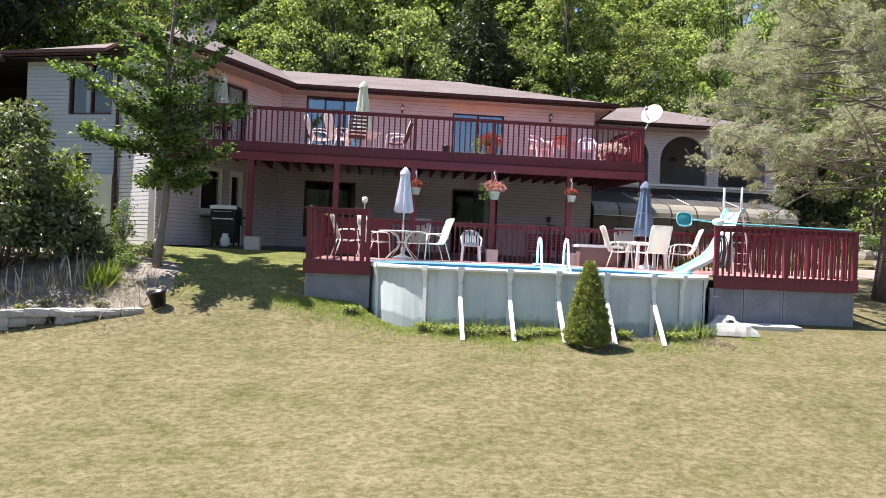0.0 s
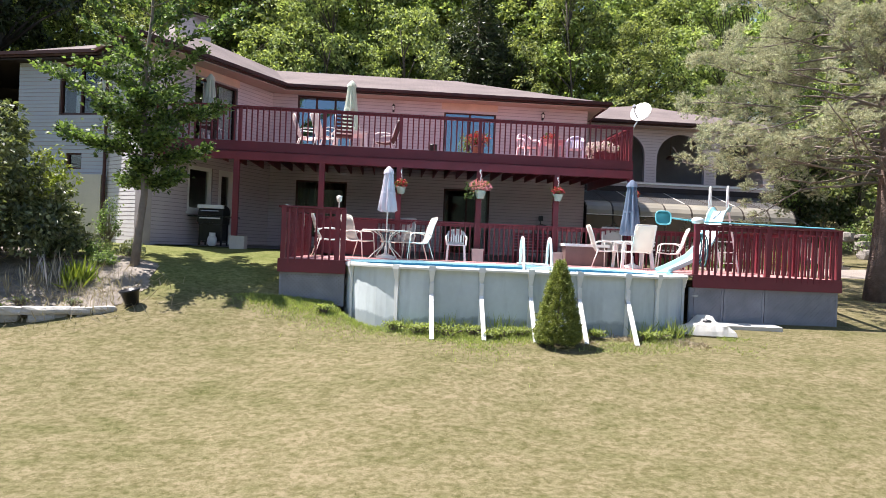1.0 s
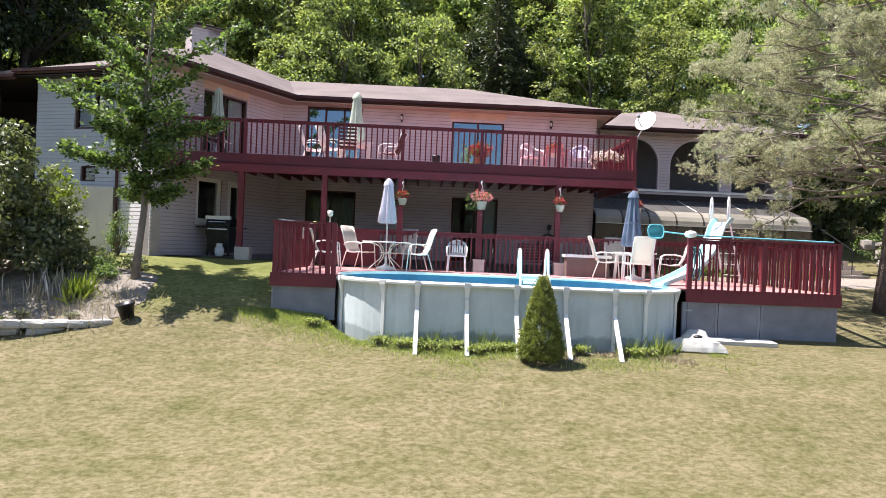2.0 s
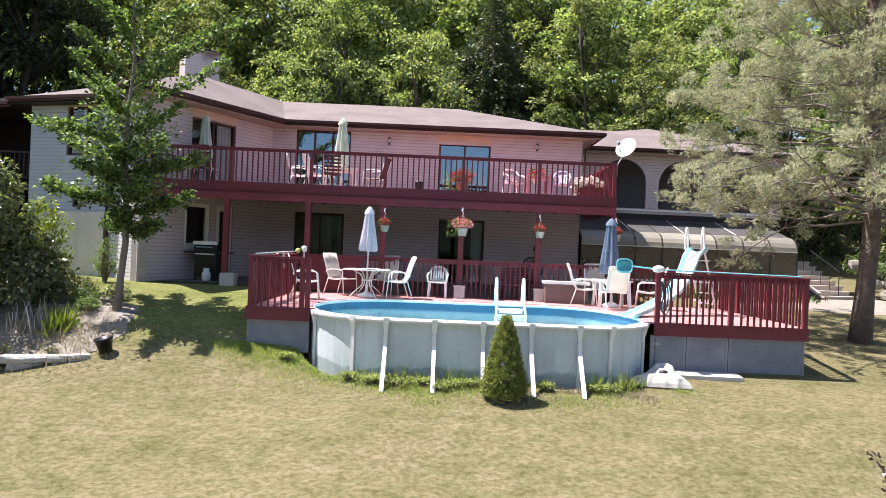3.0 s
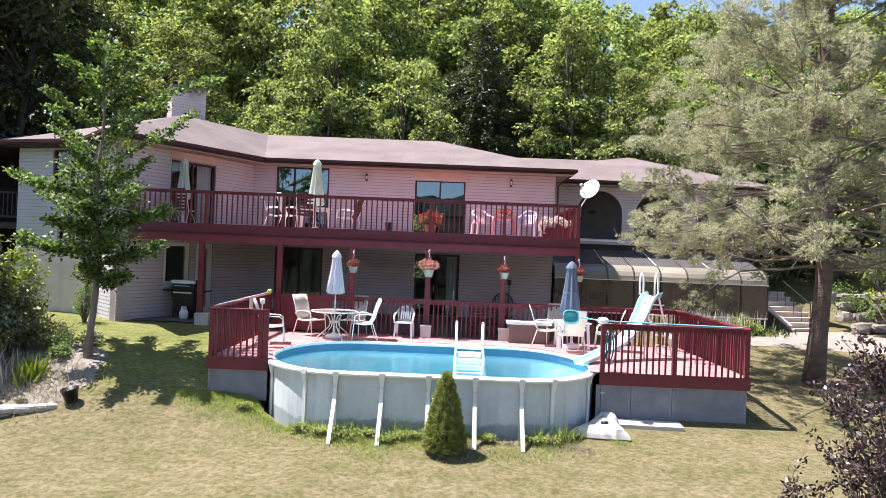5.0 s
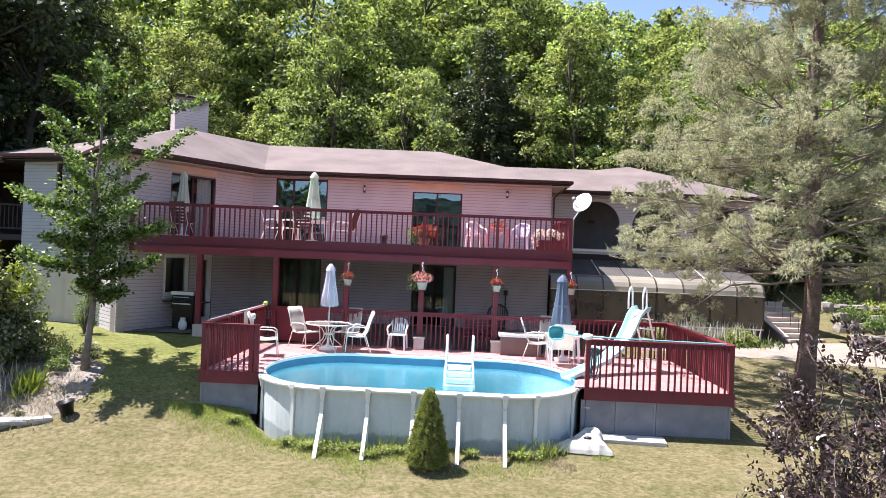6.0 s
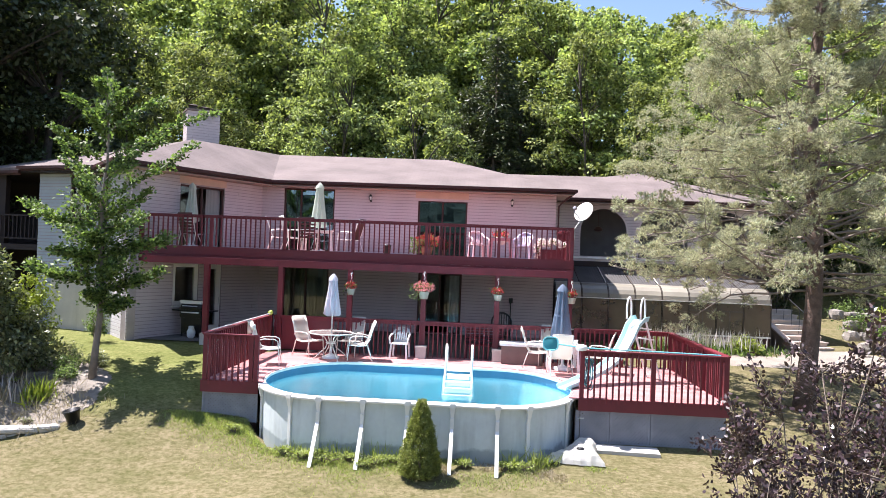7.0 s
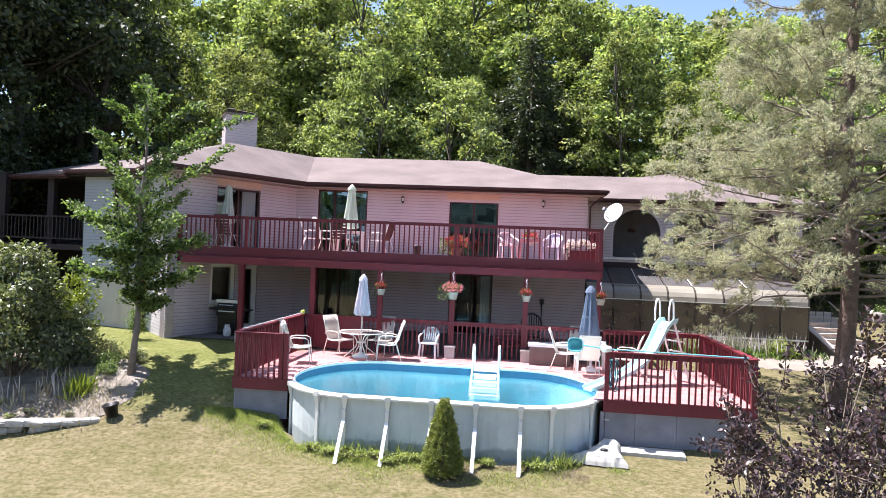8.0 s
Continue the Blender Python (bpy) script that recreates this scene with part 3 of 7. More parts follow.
def window(M, s0, s1, z0, z1, panes=2, frame=TRIM, w=0.06, curtain=(), sill=False, name="window", label="", depth=0.05, handle=False, glass=None, cloth=None):
    """A glazed opening: a frame, its panes and, behind them, curtains."""
    win = new(name)
    win.parent = house
    win.matrix_basis = M @ Matrix.Translation((0, depth, 0))
    if label:
        tagged(win, label)
    fr = bm_new()
    box(fr, s0, s1, 0, 0.10, z0, z0 + w); box(fr, s0, s1, 0, 0.10, z1 - w, z1)
    pw = (s1 - s0) / panes
    for i in range(panes + 1):
        c = min(max(s0 + i * pw, s0 + w / 2), s1 - w / 2)
        box(fr, c - w / 2, c + w / 2, -0.005, 0.105, z0 + w + 0.001, z1 - w - 0.001)
    bevel(fr, 0.006)
    part("frame", fr, frame, win)
    for i in range(panes):
        g = bm_new()
        box(g, s0 + i * pw + w * 0.4, s0 + (i + 1) * pw - w * 0.4, 0.04 + 0.012 * (i % 2), 0.046 + 0.012 * (i % 2), z0 + w * 0.6, z1 - w * 0.6)
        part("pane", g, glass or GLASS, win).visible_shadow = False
    if sill:
        b = bm_new(); box(b, s0 - 0.05, s1 + 0.05, -0.10, 0.03, z0 - 0.06, z0 - 0.002); bevel(b)
        part("sill", b, WHITE, win)
    if handle:
        b = bm_new(); tube(b, [(s0 + pw - 0.09, -0.04, z0 + 0.9), (s0 + pw - 0.09, -0.04, z0 + 1.15)], 0.012, 6)
        part("handle", b, STEEL, win)
    for a, b in curtain:
        cb = bm_new()
        n = max(6, int((b - a) / 0.04))
        pts = [(a + (b - a) * i / n, 0.115 + 0.02 * math.sin(i * 1.9)) for i in range(n + 1)]
        lo = [cb.verts.new((x, y, z0 + 0.05)) for x, y in pts]
        hi = [cb.verts.new((x, y, z1 - 0.03)) for x, y in pts]
        for i in range(n):
            cb.faces.new((lo[i], lo[i + 1], hi[i + 1], hi[i]))
        part("curtain", cb, cloth or CURTAIN, win, "brown hanging curtain" if cloth else "white hanging curtain", smooth=True)
    return win


FX0, FX1, FY = -2.55, 8.33, 24.15
UP0, UP1, LO0, LO1 = 4.42, 6.98, 1.6, 4.42
C0, BEND, CH1, BEND2 = (-5.05, 19.3), (FX0, FY), (-6.6, 20.9), (-9.65, 21.9)
# main front
o_up = [(0.85, 2.75, 4.55, 6.84), (5.85, 7.66, 4.5, 6.56)]
o_lo = [(0.90, 2.62, 2.05, 3.96), (5.95, 7.55, 1.68, 3.90)]
Mf = brick_wall("front", (FX0, FY), (FX1, FY), LO0, UP1, o_up + o_lo)
window(Mf, *o_up[0], 3, curtain=((0.92, 1.1), (2.45, 2.7)), label="wide window with dark frame and pale curtains")
window(Mf, *o_up[1], 2, name="sliding_door", label="dark-framed glass sliding door", handle=True)
window(Mf, *o_lo[0], 2, glass=CLEAR, curtain=((0.98, 1.35), (1.5, 1.72), (1.82, 2.2), (2.36, 2.56)), cloth=TANCLOTH, label="large dark-framed lower window with brown curtains")
window(Mf, *o_lo[1], 2, name="sliding_door", glass=CLEAR, curtain=((7.1, 7.45),), label="dark-framed glass sliding door", handle=True)
b = bm_new(); box(b, 5.75, 7.70, -0.03, -0.02, 6.62, 6.97); bevel(b, 0.003)
part("lintel_panel", b, ORANGE, house, "orange-brown wooden panel over the door", at=Mf)
# angled wing beside the upper deck
o_au, o_al = (1.80, 3.67, 4.5, 6.58), [(1.65, 2.69, 2.6, 3.98), (2.95, 3.68, 1.66, 3.97)]
Ma = brick_wall("angled", C0, BEND, LO0, UP1, [o_au] + o_al)
window(Ma, *o_au, 2, name="sliding_door", glass=CLEAR, curtain=((2.3, 2.6), (3.0, 3.75)), label="dark-framed sliding door with white curtain", handle=True)
window(Ma, *o_al[0], 1, frame=WHITE, w=0.13, glass=CLEAR, sill=True, label="white-framed window behind the grill")
window(Ma, *o_al[1], 1, frame=WHITE, glass=CLEAR, w=0.19, name="door", label="white door with a glass panel", handle=True)
b = bm_new(); box(b, 1.75, 3.72, -0.03, -0.02, 6.62, 6.97)
part("lintel_panel", b, ORANGE, house, "orange-brown wooden panel over the door", at=Ma)
brick_wall("corner", CH1, C0, LO0, UP1, material=PALEBRICK)
o_b = [(1.45, 2.90, 5.3, 6.80), (1.75, 2.3, 3.70, 4.2)]
Mb = brick_wall("end", BEND2, CH1, LO0, UP1, o_b, brick=3.7, material=SIDING)
window(Mb, *o_b[0], 2, glass=CLEAR, curtain=((1.9, 2.15),), label="dark-framed upper window")
window(Mb, *o_b[1], 1, glass=CLEAR, label="small dark basement window")
b = bm_new(); box(b, 0.9, 3.12, -0.16, -0.02, 1.4, 3.55); bevel(b, 0.02)
part("base_wall", b, CREAM, house, "cream parged lower wall", at=Mb)
b = bm_new(); tube(b, [(-6.66, 20.8, 1.65), (-6.66, 20.8, 6.8)], 0.05, 8)
part("downspout", b, TRIM, house, "dark brown rain pipe")
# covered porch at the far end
# near-black wood: the deep porch's shade is put into its colour
PORCH = mat("shade_darkened_wood", (0.022, 0.012, 0.012), 0.7, var=0.2)
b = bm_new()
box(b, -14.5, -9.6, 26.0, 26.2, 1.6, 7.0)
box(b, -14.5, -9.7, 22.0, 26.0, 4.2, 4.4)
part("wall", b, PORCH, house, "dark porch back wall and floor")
for x, y in ((-13.2, 22.3), (-11.2, 22.2)):
    b = bm_new(); box(b, x - 0.12, x + 0.12, y, y + 0.24, 1.6, 7.0); bevel(b, 0.015)
    part("porch_post", b, PORCH, house)
b = bm_new()
beam(b, (-14.5, 22.1, 5.4), (-9.7, 22.0, 5.4), 0.08, 0.06)
beam(b, (-14.5, 22.1, 4.6), (-9.7, 22.0, 4.6), 0.06, 0.06)
for i in range(32):
    beam(b, (-14.4 + i * 0.15, 22.1 - i * 0.003, 4.6), (-14.4 + i * 0.15, 22.1 - i * 0.003, 5.4), 0.035, 0.035, (0, 1, 0))
part("porch_rail", b, PORCH, house)
# closing walls, floors
b = bm_new()
for P, Q in (((FX1, FY), (FX1, 26.8)), ((16.7, 26.8), (16.7, 33.5)), ((16.7, 33.5), (-9.65, 33.5)), ((-9.65, 33.5), (-9.65, 21.9))):
    M, ln = wall_frame(P, Q)
    box(b, 0.262, ln, 0.0, 0.26, 1.2, 6.98, M)
part("wall", b, BRICK, house, "plain side and rear walls")
b = bm_new()
for z0, z1 in ((4.18, 4.40), (1.45, 1.62)):
    box(b, -9.3, 8.3, 24.45, 33.2, z0, z1); box(b, 8.304, 16.4, 27.1, 33.2, z0, z1)
part("floor", b, ROOM, house)
b = bm_new()
box(b, -9.3, 16.4, 28.6, 28.8, 1.62, 4.18); box(b, -9.3, 16.4, 28.6, 28.8, 4.40, 6.98)
part("inner_wall", b, ROOM, house)
b = bm_new(); box(b, -9.4, 8.3, 24.5, 33.3, 6.985, 7.03); box(b, 8.304, 16.5, 26.85, 33.3, 6.985, 7.03)
part("inner_ceiling", b, ROOM, house)
# right range with arches
BOWL = mat("brown_glazed_bowl", (0.10, 0.05, 0.04), 0.4, var=0.2)
AY = 26.8
o_arch = [(1.22, 3.10, 4.73, 5.74, 1), (3.52, 5.52, 4.73, 5.70, 1), (5.94, 7.94, 4.73, 5.70, 1)]
Mr = brick_wall("arcade", (FX1, AY), (16.7, AY), 4.55, UP1, o_arch)
for s0, s1, za, zb, _ in o_arch:
    r, c = (s1 - s0) / 2, (s0 + s1) / 2
    b = bm_new()
    pts = [(c - r, za)] + [(c - r * math.cos(math.pi * i / 20), zb + r * math.sin(math.pi * i / 20)) for i in range(21)] + [(c + r, za)]
    for (x0, y0), (x1, y1) in zip(pts, pts[1:]):
        beam(b, (x0, 0.0, y0), (x1, 0.0, y1), 0.06, 0.03, (0, 1, 0))
    part("arch_trim", b, BRICK, house, at=Mr)
b = bm_new(); box(b, 0.05, 8.4, -0.07, 0.30, 4.655, 4.72); bevel(b)
part("ledge", b, WHITE, house, "pale stone ledge under the arches", at=Mr)
# recess behind the arches, its shade carried by the dark plaster colour
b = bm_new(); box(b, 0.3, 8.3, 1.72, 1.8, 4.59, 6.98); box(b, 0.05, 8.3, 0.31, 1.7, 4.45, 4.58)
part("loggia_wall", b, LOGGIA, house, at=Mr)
# shaded band over the sunroom roof, painted by the wall's dark colour
b = bm_new(); box(b, 0.02, 8.37, 0.0, 0.25, 1.2, 4.59)
part("lower_wall", b, PORCH, house, "wall above the sunroom roof, coloured dark for the shade there", at=Mr)
# dark pots hung in the arches, no lamps
for s in (2.1, 4.5):
    b = bm_new()
    tube(b, [(s, 1.0, 6.85), (s, 1.0, 6.0)], 0.008, 6)
    lathe(b, ((0.02, 0.14), (0.12, 0.10), (0.20, 0.0), (0.17, -0.05), (0.05, -0.09), (0.01, -0.10)), 14, Matrix.Translation((s, 1.0, 5.86)))
    part("hanging_lamp", b, BOWL, house, "brown bowl-shaped pot hanging inside the arch", at=Mr)

# roof
EZ = 7.05


def slab(name, pts, label=""):
    bm = bm_new()
    poly(bm, pts, 0.10)
    return part(name, bm, ROOF, house, label)


RIDGE, RY = 8.62, 28.4
slab("roof", [(-2.0, 23.55, EZ), (8.9, 23.55, EZ), (4.05, RY, RIDGE), (-3.2, RY, RIDGE)], "weathered brown shingle roof")
slab("roof", [(8.9, 23.55, EZ), (8.9, 33.3, EZ), (4.05, RY, RIDGE)])
slab("roof", [(8.9, 33.3, EZ), (-9.0, 33.3, EZ), (-3.2, RY, RIDGE), (4.05, RY, RIDGE)])
E0, E1, E3 = (-2.0, 23.55, EZ), (-5.0, 18.25, EZ), (-10.2, 21.6, EZ)
AP, QQ = (-5.0, 23.6, 8.45), (-8.2, 27.0, 8.6)
slab("roof", [E0, (-3.2, RY, RIDGE), AP])
slab("roof", [E1, E0, AP])
E2 = (-6.85, 20.5, EZ)
slab("roof", [E3, E2, AP, QQ])
slab("roof", [E2, E1, AP])
slab("roof", [(-3.2, RY, RIDGE), (-9.0, 33.3, EZ), QQ, AP])
slab("roof", [(-15.2, 23.2, 6.75), E3, QQ, (-13.0, 29.0, 7.9)])
EY2 = 26.2
slab("roof", [(6.2, EY2, 7.0), (17.3, EY2, 7.0), (12.6, 31.0, 8.62), (11.0, 30.3, 8.33), (5.6, 30.0, 8.28)])
slab("roof", [(17.3, EY2, 7.0), (17.3, 34.0, 7.0), (12.6, 31.0, 8.62)])
slab("roof", [(17.3, 34.0, 7.0), (6.0, 34.0, 7.0), (5.6, 30.0, 8.28), (11.0, 30.3, 8.33), (12.6, 31.0, 8.62)])
for a, c, z in ((E0, (8.9, 23.55), EZ), (E1, E0, EZ), (E3, E2, EZ), (E2, E1, EZ), ((-15.2, 23.2), E3, EZ - 0.15), ((8.9, 23.55), (8.9, 26.3), EZ), ((8.6, EY2), (17.3, EY2), 7.0), ((17.3, EY2), (17.3, 34.0), 7.0)):
    M, ln = wall_frame(a, c)
    b = bm_new()
    box(b, -0.02, ln + 0.02, 0.0, 0.03, z - 0.14, z - 0.03, M)
    box(b, -0.05, ln + 0.05, -0.11, -0.005, z - 0.085, z + 0.01, M)
    part("fascia", b, TRIM, house, "dark brown fascia board with gutter")
for pts in ([(-2.0, 23.57), (8.88, 23.57), (8.88, 26.0), (8.35, 26.0), (8.35, 24.2), (-2.5, 24.2)], [(-4.98, 18.3), (-2.0, 23.57), (-2.5, 24.2), (-5.1, 19.35)], [(-10.15, 21.63), (-6.83, 20.53), (-5.0, 18.3), (-5.1, 19.4), (-6.5, 21.0), (-9.6, 22.0)], [(8.35, 26.22), (17.25, 26.22), (17.25, 26.85), (8.35, 26.85)], [(-15.0, 23.2), (-10.15, 21.65), (-9.6, 22.02), (-9.6, 26.0), (-14.5, 26.0)]):
    b = bm_new()
    poly(b, [(x, y, 6.885 if y < 26.1 else 6.84) for x, y in pts], 0.03)
    # the porch soffit too has shade in its colour, other soffits stay pale
    part("soffit", b, PORCH if pts[0][0] < -9 else SOFFIT, house)
b = bm_new(); tube(b, [(8.8, 23.7, 6.85), (8.55, 24.0, 6.65), (8.42, 24.08, 6.5), (8.42, 24.08, 4.5)], 0.032, 8)
part("downspout", b, TRIM, house, "dark brown rain pipe")
# chimney
def sooted(m):
    """Soot that has run down from one side of the cap."""
    N, L = m.node_tree.nodes, m.node_tree.links
    b = N["Principled BSDF"]
    old = b.inputs["Base Color"].links[0].from_socket
    tc = N.new("ShaderNodeTexCoord")
    n = N.new("ShaderNodeTexNoise"); n.inputs["Scale"].default_value = 4.0; n.inputs["Detail"].default_value = 5
    L.new(tc.outputs["Object"], n.inputs["Vector"])
    d = N.new("ShaderNodeVectorMath"); d.operation = "DISTANCE"; d.inputs[1].default_value = (0.25, -0.41, 9.45)
    L.new(tc.outputs["Object"], d.inputs[0])
    far = N.new("ShaderNodeMath"); far.operation = "MULTIPLY_ADD"; far.inputs[1].default_value = 0.5
    L.new(n.outputs["Fac"], far.inputs[0]); L.new(d.outputs["Value"], far.inputs[2])
    r = N.new("ShaderNodeMapRange"); r.inputs["From Min"].default_value, r.inputs["From Max"].default_value = 0.40, 0.75
    r.inputs["To Min"].default_value, r.inputs["To Max"].default_value = 0.8, 0.0
    L.new(far.outputs[0], r.inputs["Value"])
    mix = N.new("ShaderNodeMix"); mix.data_type = "RGBA"; mix.inputs["B"].default_value = (0.09, 0.06, 0.05, 1)
    L.new(r.outputs[0], mix.inputs["Factor"]); L.new(old, mix.inputs["A"]); L.new(mix.outputs["Result"], b.inputs["Base Color"])
    return m


Mc = Matrix.Translation((-6.28, 27.35, 0.74)) @ Matrix.Rotation(radians(33), 4, "Z") @ Matrix.Diagonal((1.06, 1.06, 1, 1))
b = bm_new(); box(b, -0.60, 0.60, -0.40, 0.45, 7.2, 9.38)
part("chimney", b, MORTAR, house, at=Mc)
b = bm_new()
z, k = 7.6, 0
while z < 9.3:
    for i in range(3 if k % 2 else 4):
        x0 = -0.60 + i * 0.40 if k % 2 else max(-0.60, -0.80 + i * 0.40)
        x1 = min(0.60, (-0.60 if k % 2 else -0.80) + (i + 1) * 0.40 - 0.006)
        box(b, x0, x1, -0.416, -0.398, z, z + COURSE - 0.014)
        y0, y1 = -0.41 + i * 0.29, min(0.45, -0.41 + (i + 1) * 0.29 - 0.006)
        if y1 > y0:
            box(b, -0.616, -0.598, y0, y1, z, z + COURSE - 0.014)
            box(b, 0.598, 0.616, y0, y1, z, z + COURSE - 0.014)
    z += COURSE; k += 1
tagged(part("brickwork", b, sooted(mat("chimney_brick", (0.56, 0.50, 0.50), 0.8, var=0.10, scale=0.9, fine=18, bump=0.4, dist=0.01)), house, "pale chimney bricks, sooty under the cap", at=Mc), kind="stuff")
b = bm_new(); box(b, -0.66, 0.66, -0.46, 0.51, 9.38, 9.44); box(b, -0.56, 0.56, -0.36, 0.41, 9.44, 9.485); bevel(b, 0.012)
cap_ = part("chimney_cap", b, mat("stained_concrete", (0.17, 0.135, 0.115), 0.9, var=0.4, scale=4), house, "weathered concrete chimney cap", at=Mc)
for x, w, z in ((-0.36, 0.15, 0.20), (0.08, 0.17, 0.15), (0.45, 0.13, 0.13)):
    b = bm_new(); box(b, x - w, x + w, -w, w, 9.482, 9.482 + z * 0.6); box(b, x - w * 0.25, x + w * 0.25, -w * 0.9, w * 0.9, 9.482 + z * 0.6, 9.482 + z * 0.85)
    for v in box(b, x - w * 1.25, x + w * 1.25, -w * 1.25, w * 1.25, 9.482 + z * 0.85, 9.482 + z * 1.15):
        if v.co.z > 9.482 + z:
            v.co.x, v.co.y = x + (v.co.x - x) * 0.5, v.co.y * 0.5
    bevel(b, 0.008)
    part("flue", b, SOOT, cap_, "sooty flue with a small hood")
# wall lamps
for x, z in ((1.55, 6.55), (6.73, 6.55)):
    b = bm_new()
    box(b, x - 0.035, x + 0.035, FY - 0.04, FY - 0.017, z - 0.12, z + 0.08)
    beam(b, (x, FY - 0.035, z + 0.05), (x, FY - 0.13, z + 0.105), 0.018, 0.018)
    at = Matrix.Translation((x, FY - 0.13, z))
    lathe(b, ((0.005, 0.15), (0.03, 0.12), (0.066, 0.075), (0.06, 0.065)), 6, at, cap=True)
    lathe(b, ((0.042, -0.06), (0.03, -0.09), (0.008, -0.12)), 6, at, cap=True)
    for a in range(6):
        c0, s0 = math.cos(a * math.pi / 3), math.sin(a * math.pi / 3)
        beam(b, at @ Vector((0.058 * c0, 0.058 * s0, 0.07)), at @ Vector((0.042 * c0, 0.042 * s0, -0.06)), 0.009, 0.009)
    lamp = part("wall_lamp", b, DARK, house, "black carriage lamp")
    b = bm_new(); lathe(b, ((0.05, 0.065), (0.036, -0.058)), 6, at, cap=True)
    part("lamp_glass", b, WHITE, lamp, "frosted lamp glass")

# sunroom
sunroom = thing("sunroom", "lean-to glass sunroom with curved translucent eaves", "greenhouse", pose(8.4, 24.0, 1.65))
SW, ZE = 7.6, 1.60
prof = [(0.0, 0.0), (0.0, ZE)] + [(0.66 * (1 - math.cos(a)), ZE + 0.52 * math.sin(a)) for a in (math.pi / 2 * i / 5 for i in range(1, 6))] + [(2.78, 2.68)]
nb = 8
RIB = mat("bronze_aluminium", (0.10, 0.082, 0.066), 0.45, var=0.2, metal=0.2)
for i in range(nb + 1):
    b = bm_new()
    x = SW * i / nb
    for (y0, z0), (y1, z1) in zip(prof, prof[1:]):
        beam(b, (x, y0, z0), (x, y1, z1), 0.022, 0.02, (1, 0, 0))
    part("rib", b, RIB, sunroom)
POLY = mat("yellowed_polycarbonate", (0.255, 0.235, 0.19), 0.28, var=0.22, scale=1.2, piece=0.22)
GREY = mat("louvre_roof", (0.085, 0.082, 0.08), 0.5, var=0.3)
for i in range(nb):
    x0, x1 = SW * i / nb + 0.03, SW * (i + 1) / nb - 0.03
    g = bm_new(); box(g, x0, x1, 0.0, 0.012, 0.45, ZE - 0.03)
    part("pane", g, SOLAR, sunroom, "brown-tinted glass pane")
    if i < 5:
        g = bm_new(); box(g, x0 + 0.02, x1 - 0.02, 0.10, 0.11, 0.5, ZE - 0.08)
        part("blind", g, BLIND, sunroom, "drawn tan blind behind the glass")
    elif i < 7:
        g = bm_new()
        box(g, x0, x1, -0.012, 0.024, 1.28, 1.33); box(g, (x0 + x1) / 2 - 0.02, (x0 + x1) / 2 + 0.02, -0.012, 0.024, 0.46, 1.278)
        part("sash", g, RIB, sunroom, "dark sash of an opening pane")
    g = bm_new(); box(g, x0, x1, -0.005, 0.03, 0.0, 0.42)
    part("base_panel", g, TRIM, sunroom)
    g = bm_new()
    for (y0, z0), (y1, z1) in zip(prof[1:7], prof[2:7]):
        beam(g, ((x0 + x1) / 2, y0, z0), ((x0 + x1) / 2, y1, z1), x1 - x0, 0.012, (0, 0.7, 1) if z1 > ZE + 0.22 else (0, 1, 0.2))
    part("curved_pane", g, POLY, sunroom, "yellowed curved plastic pane")
    g = bm_new()
    for k in range(9):
        x = x0 + (x1 - x0) * (k + 0.5) / 9
        beam(g, (x, 0.66, 2.115), (x, 2.78, 2.675), (x1 - x0) / 9 * 0.72, 0.022)
    part("roof_louvre", g, GREY, sunroom, "dark corrugated roof sheet")
    g = bm_new(); box(g, x0, x1, 0.0, 0.01, 0.0, 0.01)
    for v in g.verts:
        v.co.z += 2.095 + (0.56 if v.co.y > 0.005 else 0.0); v.co.y = 2.78 if v.co.y > 0.005 else 0.66
    part("roof_sheet", g, GREY, sunroom)
    if i in (2, 4, 6):
        g = bm_new(); beam(g, (x0 - 0.03, 0.70, 2.15), (x0 - 0.03, 2.7, 2.68), 0.03, 0.02)
        part("glazing_bar", g, FRAME, sunroom, "pale aluminium glazing bar")
b = bm_new(); beam(b, (0, -0.03, ZE), (SW, -0.03, ZE), 0.03, 0.028); beam(b, (0, -0.02, 0.43), (SW, -0.02, 0.43), 0.04, 0.05)
part("eave_bar", b, FRAME, sunroom, "pale aluminium eave bar")
g = bm_new()
poly(g, [(SW + 0.02, y, z) for y, z in prof + [(2.78, 0.0)]])
part("end_pane", g, SOLAR, sunroom)

# garden steps
TREADS = mat("tan_stone", (0.46, 0.385, 0.33), 0.85, var=0.15, scale=3, fine=25)
steps = thing("garden_steps", "concrete garden steps with low side wall", "steps", pose(17.73, 24.27, 1.6, 0, 0, 16))
for i in range(8):
    b = bm_new(); box(b, -0.72, 0.72, i * 0.32, 2.9, i * 0.17 - 0.2, (i + 1) * 0.17 - 0.045); bevel(b, 0.01)
    st = part("step", b, TREADS, steps)
    b = bm_new(); box(b, -0.74, 0.74, i * 0.32 - 0.03, i * 0.32 + 0.33, (i + 1) * 0.17 - 0.043, (i + 1) * 0.17); bevel(b, 0.008)
    part("tread", b, TREADS, st, "pale stone tread")
b = bm_new()
vs = [(-0.95, -0.1, -0.2), (-0.95, 2.9, -0.2), (-0.95, 2.9, 1.52), (-0.95, 0.15, 0.22), (-0.95, -0.1, 0.12)]
lo = [b.verts.new(v) for v in vs]; hi = [b.verts.new((v[0] + 0.2, v[1], v[2])) for v in vs]
b.faces.new(lo[::-1]); b.faces.new(hi)
for i in range(5):
    b.faces.new((lo[i], lo[(i + 1) % 5], hi[(i + 1) % 5], hi[i]))
bevel(b, 0.015)
